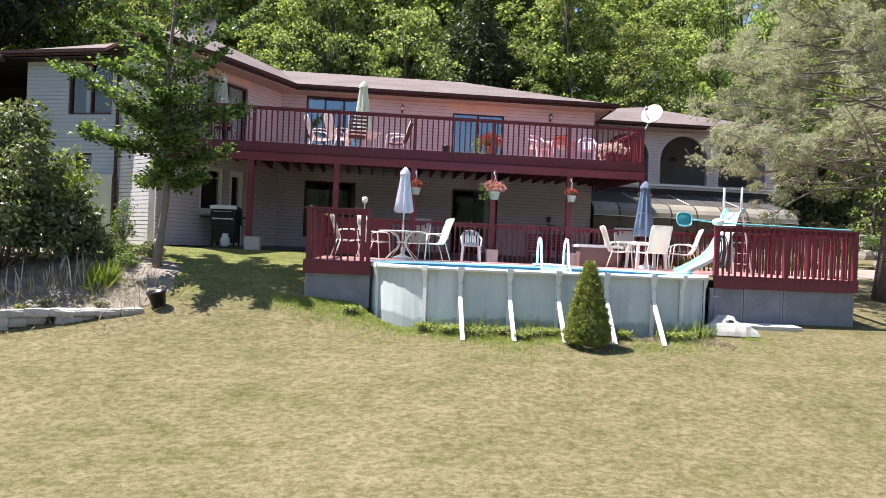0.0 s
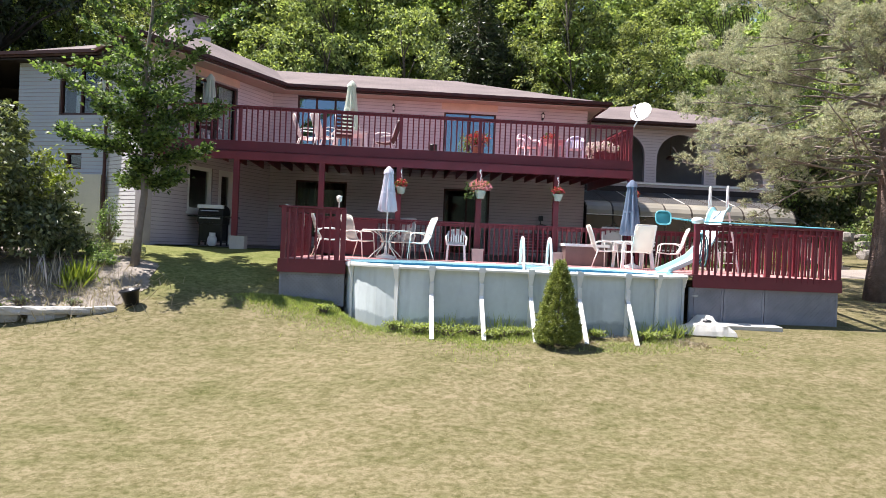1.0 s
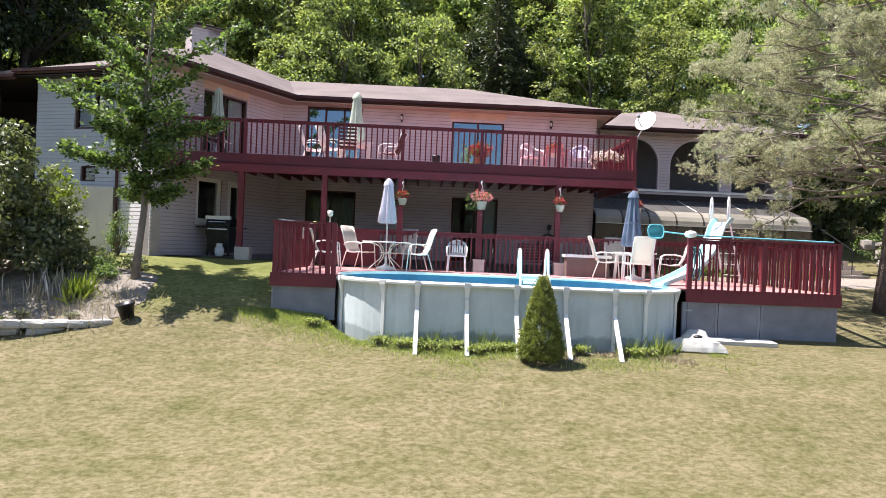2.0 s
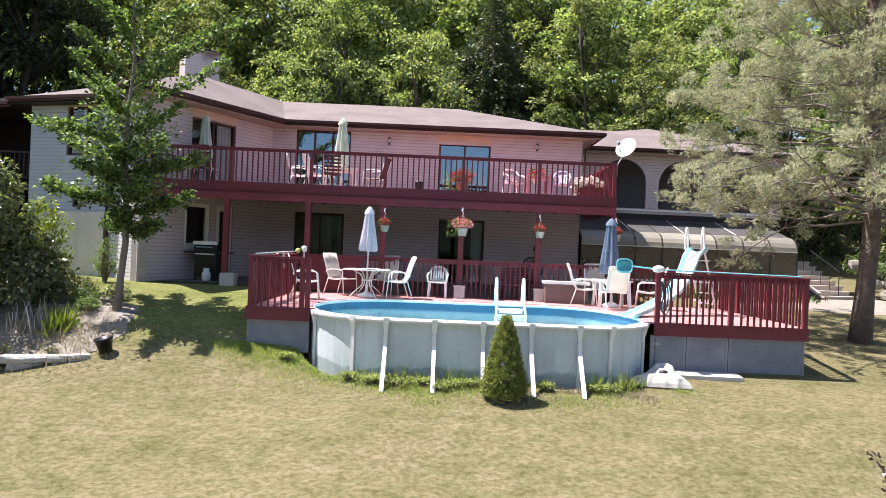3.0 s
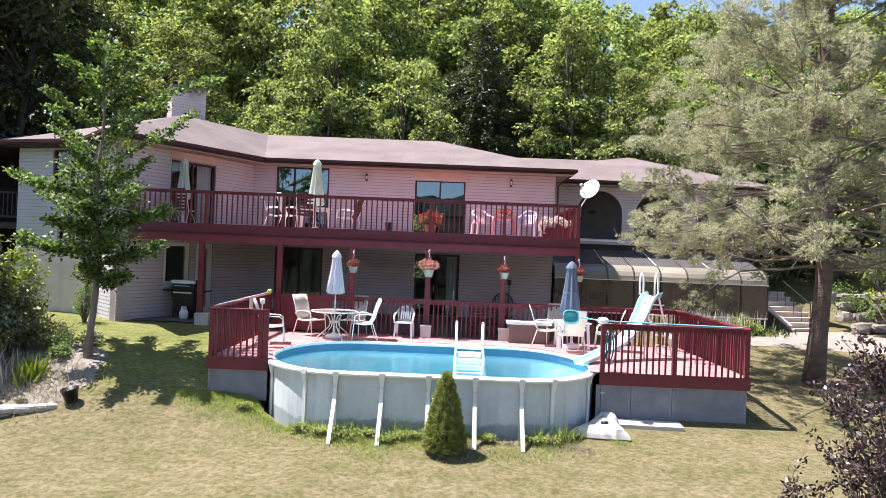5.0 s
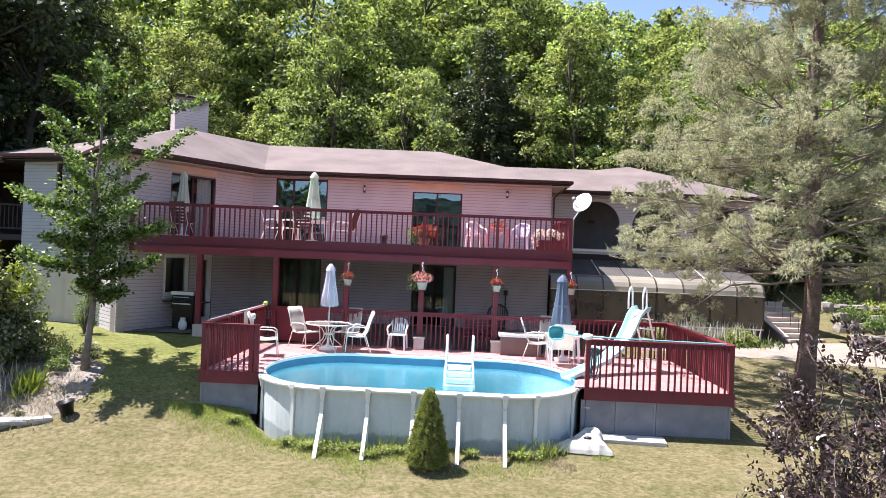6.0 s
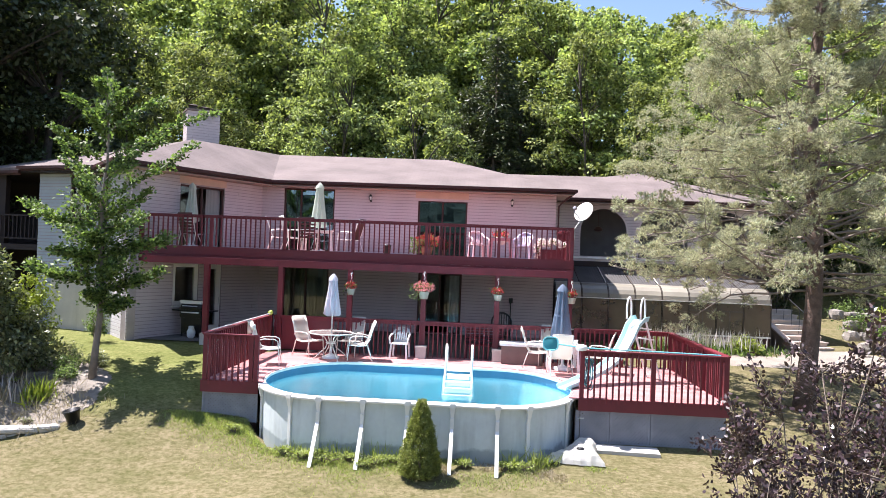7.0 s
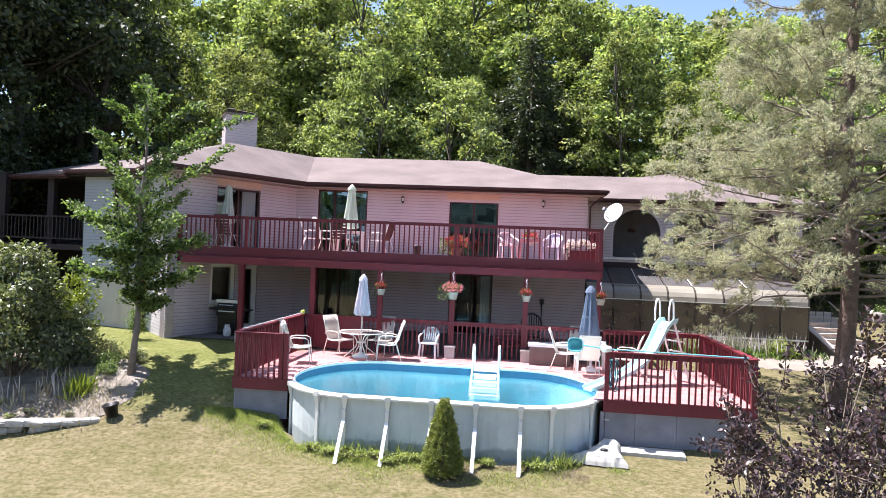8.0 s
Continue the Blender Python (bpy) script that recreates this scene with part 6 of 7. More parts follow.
for sx in (-1, 1):
    b = bm_new(); box(b, sx * 0.39 if sx > 0 else -0.68, 0.68 if sx > 0 else -0.39, -0.24, 0.26, 0.82, 0.86); bevel(b, 0.01)
    part("side_shelf", b, DARK, bbq)
    for y in (-0.22, 0.22):
        b = bm_new(); box(b, sx * 0.32 - 0.02, sx * 0.32 + 0.02, y - 0.02, y + 0.02, 0.0, 0.62)
        part("leg", b, DARK, bbq)
b = bm_new(); box(b, -0.37, 0.37, 0.285, 0.30, 0.66, 0.80); bevel(b)
part("control_panel", b, DARK, bbq)
b = bm_new(); box(b, -0.31, 0.31, -0.22, 0.25, 0.135, 0.615); bevel(b, 0.01)
part("cabinet", b, DARK, bbq)
b = bm_new(); box(b, -0.375, 0.375, 0.215, 0.315, 1.07, 1.175); bevel(b, 0.015)
part("lid_trim", b, PLASTIC, bbq, "white band along the lid")
b = bm_new(); box(b, -0.30, 0.30, 0.302, 0.325, 0.775, 0.81); bevel(b, 0.006)
part("edge_trim", b, PLASTIC, bbq, "white trim of the control panel")
b = bm_new(); box(b, -0.34, 0.34, -0.24, 0.24, 0.10, 0.13)
part("bottom_shelf", b, DARK, bbq)
tank = thing("propane_tank", "white propane tank beside the grill", "gas tank", pose(-3.42, 20.3, gz(-3.42, 20.3) + 0.02) @ Matrix.Scale(0.85, 4))
b = bm_new(); lathe(b, ((0.0, 0.02), (0.10, 0.0), (0.11, 0.03), (0.15, 0.07), (0.155, 0.25), (0.12, 0.33), (0.03, 0.36), (0.0, 0.36)), 20)
part("body", b, PLASTIC, tank, smooth=True)
b = bm_new(); lathe(b, ((0.10, 0.34), (0.10, 0.45), (0.085, 0.45), (0.085, 0.34)), 18)
part("collar", b, PLASTIC, tank)
# things in the shade of the lower terrace
rc = thing("round_back_chair", "dark round-backed wicker chair on the terrace", "chair", pose(6.45, 21.8, gz(6.4, 21.8) + 0.03))
b = bm_new(); tube(b, [(0.33 * math.sin(a), 0.26 - 0.12 * math.cos(a), 0.86 - 0.34 * math.cos(a)) for a in (math.pi * (0.12 + 1.76 * i / 20) for i in range(21))], 0.03, 7)
part("back_hoop", b, DARK, rc, smooth=True)
for k in range(7):
    x = -0.24 + 0.08 * k
    b = bm_new(); tube(b, [(x, 0.22, 0.44), (x, 0.30, 0.86 + 0.33 * math.sqrt(1 - (x / 0.33) ** 2))], 0.018, 6)
    part("back_slat", b, DARK, rc)
b = bm_new(); lathe(b, ((0.0, 0.40), (0.29, 0.40), (0.31, 0.43), (0.29, 0.47), (0.0, 0.47)), 20)
part("seat", b, DARK, rc, smooth=True)
for k in range(4):
    c, s_ = math.cos(k * math.pi / 2 + 0.78), math.sin(k * math.pi / 2 + 0.78)
    b = bm_new(); tube(b, [(0.27 * c, 0.27 * s_, 0), (0.22 * c, 0.22 * s_, 0.41)], 0.022, 6)
    part("leg", b, DARK, rc)
meter = thing("wall_conduit", "dark meter box with a conduit on the lower wall", "conduit", pose(6.81, FY - 0.02, 0))
b = bm_new(); box(b, -0.07, 0.07, -0.11, 0.0, 2.92, 3.1); bevel(b, 0.012)
part("box", b, DARK, meter)
b = bm_new(); tube(b, [(0, -0.04, 2.92), (0, -0.04, 1.66)], 0.02, 7)
part("pipe", b, DARK, meter, smooth=True)
bench = thing("terrace_bench", "dark red slatted bench on the terrace", "bench", pose(5.9, 20.3, gz(5.9, 20.3) + 0.03))
for i in range(6):
    b = bm_new(); box(b, -0.6, 0.6, 0.28 + 0.02 * i, 0.31 + 0.02 * i, 0.50 + i * 0.085, 0.56 + i * 0.085)
    part("back_slat", b, RED, bench)
for i in range(4):
    b = bm_new(); box(b, -0.6, 0.6, -0.2 + i * 0.12, -0.1 + i * 0.12, 0.42, 0.45)
    part("seat_slat", b, RED, bench)
for x in (-0.55, 0.55):
    for y in (-0.18, 0.28):
        b = bm_new(); box(b, x - 0.03, x + 0.03, y - 0.03, y + 0.03, 0, 0.42)
        part("leg", b, RED, bench)

# tarp and slab by the pool
def crumpled_sheet(cx, cy, rx, ry, height, seed, n=44):
    """A sheet thrown down in sharp folds, with an uneven outline."""
    b, vs = bm_new(), {}
    for i in range(n):
        for j in range(n):
            u, v = i / (n - 1) * 2 - 1, j / (n - 1) * 2 - 1
            a = math.atan2(v, u)
            q = max(abs(u), abs(v))
            out = 1 + 0.22 * noise.noise((math.cos(a) * 1.6, math.sin(a) * 1.6, seed))
            x = cx + u * rx * out + 0.05 * noise.noise((u * 4, v * 4, seed + 2))
            y = cy + v * ry * out + 0.05 * noise.noise((u * 4, v * 4, seed + 5))
            fold = 1 - abs(noise.noise((u * 1.2 + v * 0.7, v * 0.9 - u * 0.4, seed))) * 1.8
            crease = 1 - abs(noise.noise((u * 2.1 - v * 1.0, v * 1.7 + u * 0.7, seed + 9))) * 2.0
            h = max(0.0, 0.62 + 0.22 * fold + 0.16 * crease) * min(1.0, (1 - q) * 5.0) ** 0.6 * height
            vs[i, j] = b.verts.new((x, y, gz(x, y) + 0.03 + h))
    for i in range(n - 1):
        for j in range(n - 1):
            b.faces.new((vs[i, j], vs[i + 1, j], vs[i + 1, j + 1], vs[i, j + 1]))
    bmesh.ops.solidify(b, geom=b.faces[:], thickness=0.006)
    return b


single("tarp", crumpled_sheet(7.80, 13.6, 0.60, 0.50, 0.21, 1.3), TARP, "crumpled white tarpaulin on the grass", "tarpaulin")
b = bm_new()
bmesh.ops.create_icosphere(b, subdivisions=2, radius=1)
for v in b.verts:
    v.co = Vector((v.co.x * 0.085, v.co.y * 0.05, v.co.z * 0.035)) + noise.noise_vector(v.co * 1.7) * 0.02
single("rubber_scrap", b, DARK, "small black rubber scrap lying on the tarpaulin", "scrap", pose(7.98, 13.4, gz(7.98, 13.4) + 0.235, 20, 0, -25), smooth=True)
b = bm_new(); box(b, -0.72, 0.62, -0.22, 0.20, -0.06, 0.05); bevel(b, 0.015)
single("stone_slab", b, CONC, "pale stone slab lying in the grass", "slab", pose(9.12, 13.95, gz(9.12, 13.95) + 0.01, 4, 0, -3))

# stones of the garden bed, pot
def stone_mesh(k, cuts=2, amp=0.09):
    b = bm_new()
    bmesh.ops.create_cube(b, size=1)
    bmesh.ops.subdivide_edges(b, edges=b.edges[:], cuts=cuts, use_grid_fill=True)
    for v in b.verts:
        q = v.co.copy()
        v.co = q.normalized() * 0.22 + q * 0.66 + noise.noise_vector(q * 2.1 + Vector((k * 3.7, 0, 0))) * amp
    return b


rng = random.Random(11)
pts = [(-9.0, 11.7), (-7.4, 12.2), (-6.0, 12.6), (-4.9, 12.98), (-4.2, 13.25), (-3.5, 13.52)]
k = 0
edging = []
for (x0, y0), (x1, y1) in zip(pts, pts[1:]):
    m_ = max(1, round(math.hypot(x1 - x0, y1 - y0) / 0.45))
    for i in range(m_):
        t = (i + 0.5) / m_
        x, y = x0 + (x1 - x0) * t, y0 + (y1 - y0) * t
        b = bm_new()
        bmesh.ops.create_cube(b, size=1)
        bmesh.ops.subdivide_edges(b, edges=b.edges[:], cuts=2, use_grid_fill=True)
        for v in b.verts:
            q = v.co.copy()
            v.co = q.normalized() * 0.22 + q * 0.66
            v.co += noise.noise_vector(q * 2.1 + Vector((k * 3.7, 0, 0))) * 0.09
        sz = rng.uniform(0.46, 0.50)
        yaw = math.degrees(math.atan2(y1 - y0, x1 - x0))
        zt = 0.47 + rng.uniform(-0.015, 0.015)
        single("edging_stone", b, STONE, "flat pale stone edging the garden bed", "stone", pose(x, y, zt - 0.06, rng.uniform(-4, 4), rng.uniform(-3, 3), yaw + rng.uniform(-5, 5)) @ Matrix.Diagonal((sz * 0.86, 0.36, rng.uniform(0.13, 0.16), 1)), "stones of the garden bed")
        low = max(0.12, zt - 0.12 - gz(x, y))
        single("edging_stone", stone_mesh(k + 40), STONE, "rough dark stone under the edging", "stone", pose(x + rng.uniform(-0.15, 0.15), y + 0.02, zt - 0.13 - low / 2, 0, 0, yaw + rng.uniform(-6, 6)) @ Matrix.Diagonal((sz * 0.9, 0.32, low * 1.1, 1)), "stones of the garden bed")
        k += 1
b = bm_new(); lathe(b, ((0.0, 0.0), (0.12, 0.0), (0.17, 0.26), (0.185, 0.26), (0.185, 0.30), (0.165, 0.30), (0.12, 0.03), (0.0, 0.03)), 20)
single("black_pot", b, DARK, "black plastic plant pot on the garden edge", "pot", pose(-3.22, 13.62, gz(-3.22, 13.62) + 0.01, 8, -10, 0), smooth=True)
WALLSTONE = mat("terrace_stone", (0.21, 0.19, 0.165), 0.9, var=0.3, scale=2, fine=14, bump=0.8, dist=0.03, piece=0.2)
rng = random.Random(3)
for r in range(5):
    for i in range(9):
        b = bm_new()
        bmesh.ops.create_cube(b, size=1)
        bmesh.ops.subdivide_edges(b, edges=b.edges[:], cuts=1, use_grid_fill=True)
        for v in b.verts:
            v.co = v.co.normalized() * 0.38 + v.co * 0.42 + noise.noise_vector(v.co * 2 + Vector((k * 3.1, r, 0))) * 0.16
        k += 1
        x = 19.0 + i * 0.62 + (r % 2) * 0.3
        single("wall_stone", b, WALLSTONE, "rough stone of the garden terrace wall", "stone", pose(x, 23.4 + r * 0.55, 1.55 + gz(x, 22) * 0 + r * 0.34, 0, 0, rng.uniform(-12, 12)) @ Matrix.Diagonal((rng.uniform(0.35, 0.62), 0.45, rng.uniform(0.22, 0.36), 1)), "stones of the terrace wall")


# plants
def limb_path(rng, p, d, length, n=5, bend=0.15, rise=0.0):
    p, d = np.array(p, float), np.array(d, float)
    d = d / np.linalg.norm(d)
    out = [p.copy()]
    for _ in range(n):
        d = d + rng.normal(0, bend, 3) + np.array([0, 0, rise])
        d = d / np.linalg.norm(d)
        p = p + d * length / n
        out.append(p.copy())
    return np.array(out)


def clump_leaves(rng, C, R, per, size, flat=0.75, width=0.62, shell=0.55, lift=0.0):
    """Leaves on the outer side of clumps with centres C and radii R."""
    n = len(C) * per
    c = np.repeat(C, per, 0)
    r = np.repeat(R, per)[:, None]
    d = unit(rng.normal(0, 1, (n, 3)))
    d = unit(d + np.array([0, 0, lift]))
    P = c + d * r * (rng.uniform(shell ** 3, 1, (n, 1)) ** (1 / 3)) * np.array([1, 1, flat])
    return leaves(rng, P, d * 0.8 + np.array([0, 0, -0.25]), size, size * width, 0.2, 0.55, up=d * 0.6 + np.array([0, 0, 0.7]))


def broadleaf(seed, height, radius, low, clumps, per, size, leaf, bark, name, label, at, trunk=0.22):
    """A woodland tree: trunk, limbs, and a crown of many leafy clumps."""
    rng = np.random.default_rng(seed)
    tr = thing(name, label, "tree", at)
    b = bm_new()
    stem = limb_path(rng, (0, 0, -0.3), (0, 0, 1), height * 0.9, 8, 0.05)
    tube(b, stem, trunk, 8, trunk * 0.2)
    C, R = [], []
    for k in range(clumps):
        t = rng.uniform(0, 1) ** 0.8
        z = low + (height - low) * t
        prof = math.sin(math.pi * (0.12 + 0.83 * t)) ** 0.7
        a = rng.uniform(0, 2 * math.pi)
        q = radius * prof * rng.uniform(0.35, 1.0) ** 0.6 * (1 + 0.24 * math.sin(3 * a + seed) + 0.2 * math.sin(2.3 * z + seed * 1.7 + a))
        C.append((q * math.cos(a), q * math.sin(a), z + rng.normal(0, 0.45)))
        R.append(rng.uniform(0.5, 1.3) * radius * 0.235)
    C, R = np.array(C), np.array(R)
    for k in range(0, clumps, 4):
        i = min(7, int(max(0, (C[k][2] - 1.2)) / (height * 0.9) * 8))
        tube(b, [stem[i], (stem[i] + C[k]) / 2 + np.array([0, 0, 0.2]), C[k]], trunk * 0.28, 5, 0.02)
    part("trunk", b, bark, tr, smooth=True)
    part("crown", cards("crown", clump_leaves(rng, C, R, per, size, 0.60, 0.66, 0.45, 0.6), leaf), None, tr)
    return tr


def wood(n, clumps, per, size, seed):
    """Differing leafy trees from which the wood is planted."""
    return [broadleaf(seed + i, h_, r_, lo_, clumps, per, size, LEAF_FOREST, WOODBARK, "woodland_tree", "tall leafy tree in the wood behind the house", pose(0, 0, 0), 0.13) for i, (h_, r_, lo_) in enumerate(((15, 3.4, 1.5), (17, 3.8, 2.0), (13.5, 3.6, 1.0), (16, 3.0, 2.5))[:n])]


near_wood, far_trees = wood(4, 110, 76, 0.25, 100), wood(3, 110, 56, 0.34, 120)
rng = random.Random(21)
spots = []
for row, (yy, x0, x1, dx) in enumerate(((37.5, -14, 34, 4.0), (42.0, -22, 42, 4.4), (47.5, -30, 50, 4.8), (54, -36, 60, 5.4), (62, -34, 64, 5.6))):
    x = x0
    while x < x1:
        spots.append((x + rng.uniform(-1.3, 1.3), yy + rng.uniform(-1.8, 1.8), rng.uniform(0.85, 1.12) * (0.74 if row == 0 else 1)))
        x += dx
for x, y in ((3.0, 48.0), (6.5, 47.5), (9.5, 49.0), (5.0, 51.5)):
    spots.append((x, y, 1.16))
for x, y in ((-9.0, 43.0), (-4.5, 44.5), (-12.5, 47.0), (0.5, 44.0), (10.5, 44.0), (14.0, 43.0)):
    spots.append((x, y, rng.uniform(0.9, 1.05)))
for x, y in ((24, 31), (28, 33), (33, 30), (38, 26), (31, 24), (44, 32)):
    spots.append((x, y, rng.uniform(0.7, 0.95)))
spots = [s for s in spots if not (abs(s[0] - 6.0) < 2.3 and s[1] < 44) and -0.8 * s[1] - 1 < s[0] < 0.78 * s[1] + 5.5]
# the hill's skyline, as heights over a viewer's level by bearing: dips where sky shows over the crowns
SKYLINE = ((-60, 0.40), (-23.6, 0.40), (-23.0, 0.310), (-22.2, 0.40), (-17, 0.40), (4, 0.40), (6.5, 0.345), (18, 0.34), (28, 0.37), (60, 0.37))


def crown_limit(x, y, width):
    """How high a tree at x, y may stand to keep the hill's skyline."""
    b0, d = math.degrees(math.atan2(x - 6.2, y + 1.9)), math.hypot(x - 6.2, y + 1.9)
    spread = math.degrees(width / d)
    low = min(np.interp(b0 + spread * q, *np.array(SKYLINE).T) for q in (-1, -0.5, 0, 0.5, 1))
    return 4.65 + low * d * math.cos(math.radians(b0 + 6.7))


planted = []
for k, (x, y, s) in enumerate(spots):
    kinds = far_trees if y > 45 and x < 24 else near_wood
    p = kinds[rng.randrange(len(kinds))]
    z = gz(x, y) - 0.2
    m = pose(x, y, z, 0, 0, rng.uniform(0, 360))
    tall = max(v[2] for v in p.children[1].bound_box)
    room = (crown_limit(x, y, 2.6) - z) / tall
    up = s * rng.uniform(0.92, 1.1)
    up = min(up, room) if y < 52 else min(1.25, max(0.7, room * rng.uniform(0.9, 1.02)))
    if p not in planted:
        planted.append(p)
        p.matrix_basis = m
        p.scale = (s, s, up)
        tagged(p, group="woodland trees")
    else:
        o = copy_thing(p, m)
        o.scale = (s, s, up)
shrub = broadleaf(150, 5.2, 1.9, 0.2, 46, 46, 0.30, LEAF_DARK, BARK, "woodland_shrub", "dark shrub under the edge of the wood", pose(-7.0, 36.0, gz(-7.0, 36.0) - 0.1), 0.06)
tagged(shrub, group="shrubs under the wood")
for k in range(15):
    x, y = -4.4 + k * 2.1, 35.6 + rng.uniform(-0.6, 2.2)
    o = copy_thing(shrub, pose(x, y, gz(x, y) - 0.1, 0, 0, rng.uniform(0, 360)))
    s = rng.uniform(0.75, 1.15)
    o.scale = (s, s, s)
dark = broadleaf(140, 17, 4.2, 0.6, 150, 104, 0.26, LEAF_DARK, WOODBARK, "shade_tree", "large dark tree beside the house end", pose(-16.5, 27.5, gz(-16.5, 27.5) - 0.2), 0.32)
# left copies, some out of view, are added to shade the house end
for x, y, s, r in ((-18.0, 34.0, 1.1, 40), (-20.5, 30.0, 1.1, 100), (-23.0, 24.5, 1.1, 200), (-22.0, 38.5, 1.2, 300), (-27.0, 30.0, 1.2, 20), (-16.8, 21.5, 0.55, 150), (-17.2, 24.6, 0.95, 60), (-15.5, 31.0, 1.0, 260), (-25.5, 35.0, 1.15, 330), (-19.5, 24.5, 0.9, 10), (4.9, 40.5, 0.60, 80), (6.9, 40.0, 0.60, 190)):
    # the last two put shade into a gap of the wood by dark leaves
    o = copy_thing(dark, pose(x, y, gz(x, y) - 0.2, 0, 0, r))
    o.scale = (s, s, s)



def conifer(x, y, h, r, seed, leaf):
    """A forest conifer: straight stem, drooping tiers of short needle sprays."""
    rng = np.random.default_rng(seed)
    tr = thing("forest_conifer", "tall dark conifer among the leafy trees", "tree", pose(x, y, gz(x, y) - 0.2))
    b = bm_new(); tube(b, [(0, 0, 0), (0, 0, h * 0.98)], 0.2, 7, 0.02)
    P, D = [], []
    for k in range(190):
        t = (k + 0.5) / 190
        a = k * 2.39996 + rng.normal(0, 0.2)
        R_ = r * (1 - t) ** 0.8 * rng.uniform(0.7, 1.1) + 0.12
        o = np.array([math.cos(a), math.sin(a), -0.25])
        tip = np.array([0, 0, h * (0.08 + 0.9 * t)]) + o * R_
        tube(b, [(0, 0, h * (0.08 + 0.9 * t)), tip], 0.03, 4, 0.006)
        m = int(20 + 45 * (1 - t))
        s = rng.uniform(0.2, 1, (m, 1)) ** 0.6
        P.append(np.array([0, 0, h * (0.08 + 0.9 * t)]) + o * R_ * s + rng.normal(0, 0.14, (m, 3)))
        D.append(np.tile(o + np.array([0, 0, -0.2]), (m, 1)))
    part("trunk", b, BARK, tr, smooth=True)
    part("crown", cards("crown", leaves(rng, np.concatenate(P), np.concatenate(D), 0.30, 0.11, 0.2, 0.45), leaf), None, tr)


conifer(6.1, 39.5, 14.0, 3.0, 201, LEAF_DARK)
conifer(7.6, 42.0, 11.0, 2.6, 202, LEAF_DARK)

# unseen ridge behind the camera, added to darken what the window panes mirror
FARWOOD = mat("far_canopy", (0.030, 0.042, 0.030), 0.9, var=0.5, scale=0.25, fine=1.2, bump=1.0, dist=0.5, spec=0.1)
xs, vs_ = np.linspace(-300, 320, 240), np.linspace(0, 1, 26)
XX, VV = np.meshgrid(xs, vs_)
crest = np.array([21.0 + 2.2 * noise.noise((x / 22.0, 0.0, 5.0)) for x in xs])[None, :]
YY = -150 - 30 * VV
ZZ = -10 + (crest + 10) * np.sin(VV * math.pi / 2)
bump_ = np.array([[noise.noise((x / 5.0, v * 9.0, 2.0)) + 0.6 * noise.noise((x / 2.2, v * 19.0, 7.0)) for x in xs] for v in vs_])
YY, ZZ = YY + bump_ * 2.0, ZZ + bump_ * 1.6 * (VV > 0.1)
pts = np.stack([XX, YY, ZZ], 2)
quads = np.stack([pts[:-1, :-1], pts[:-1, 1:], pts[1:, 1:], pts[1:, :-1]], 2).reshape(-1, 4, 3)
single("far_wood", cards("far_wood", quads[:, ::-1], FARWOOD), None, "unseen dark ridge behind the viewer, added for the panes to mirror", "wood", kind="stuff")


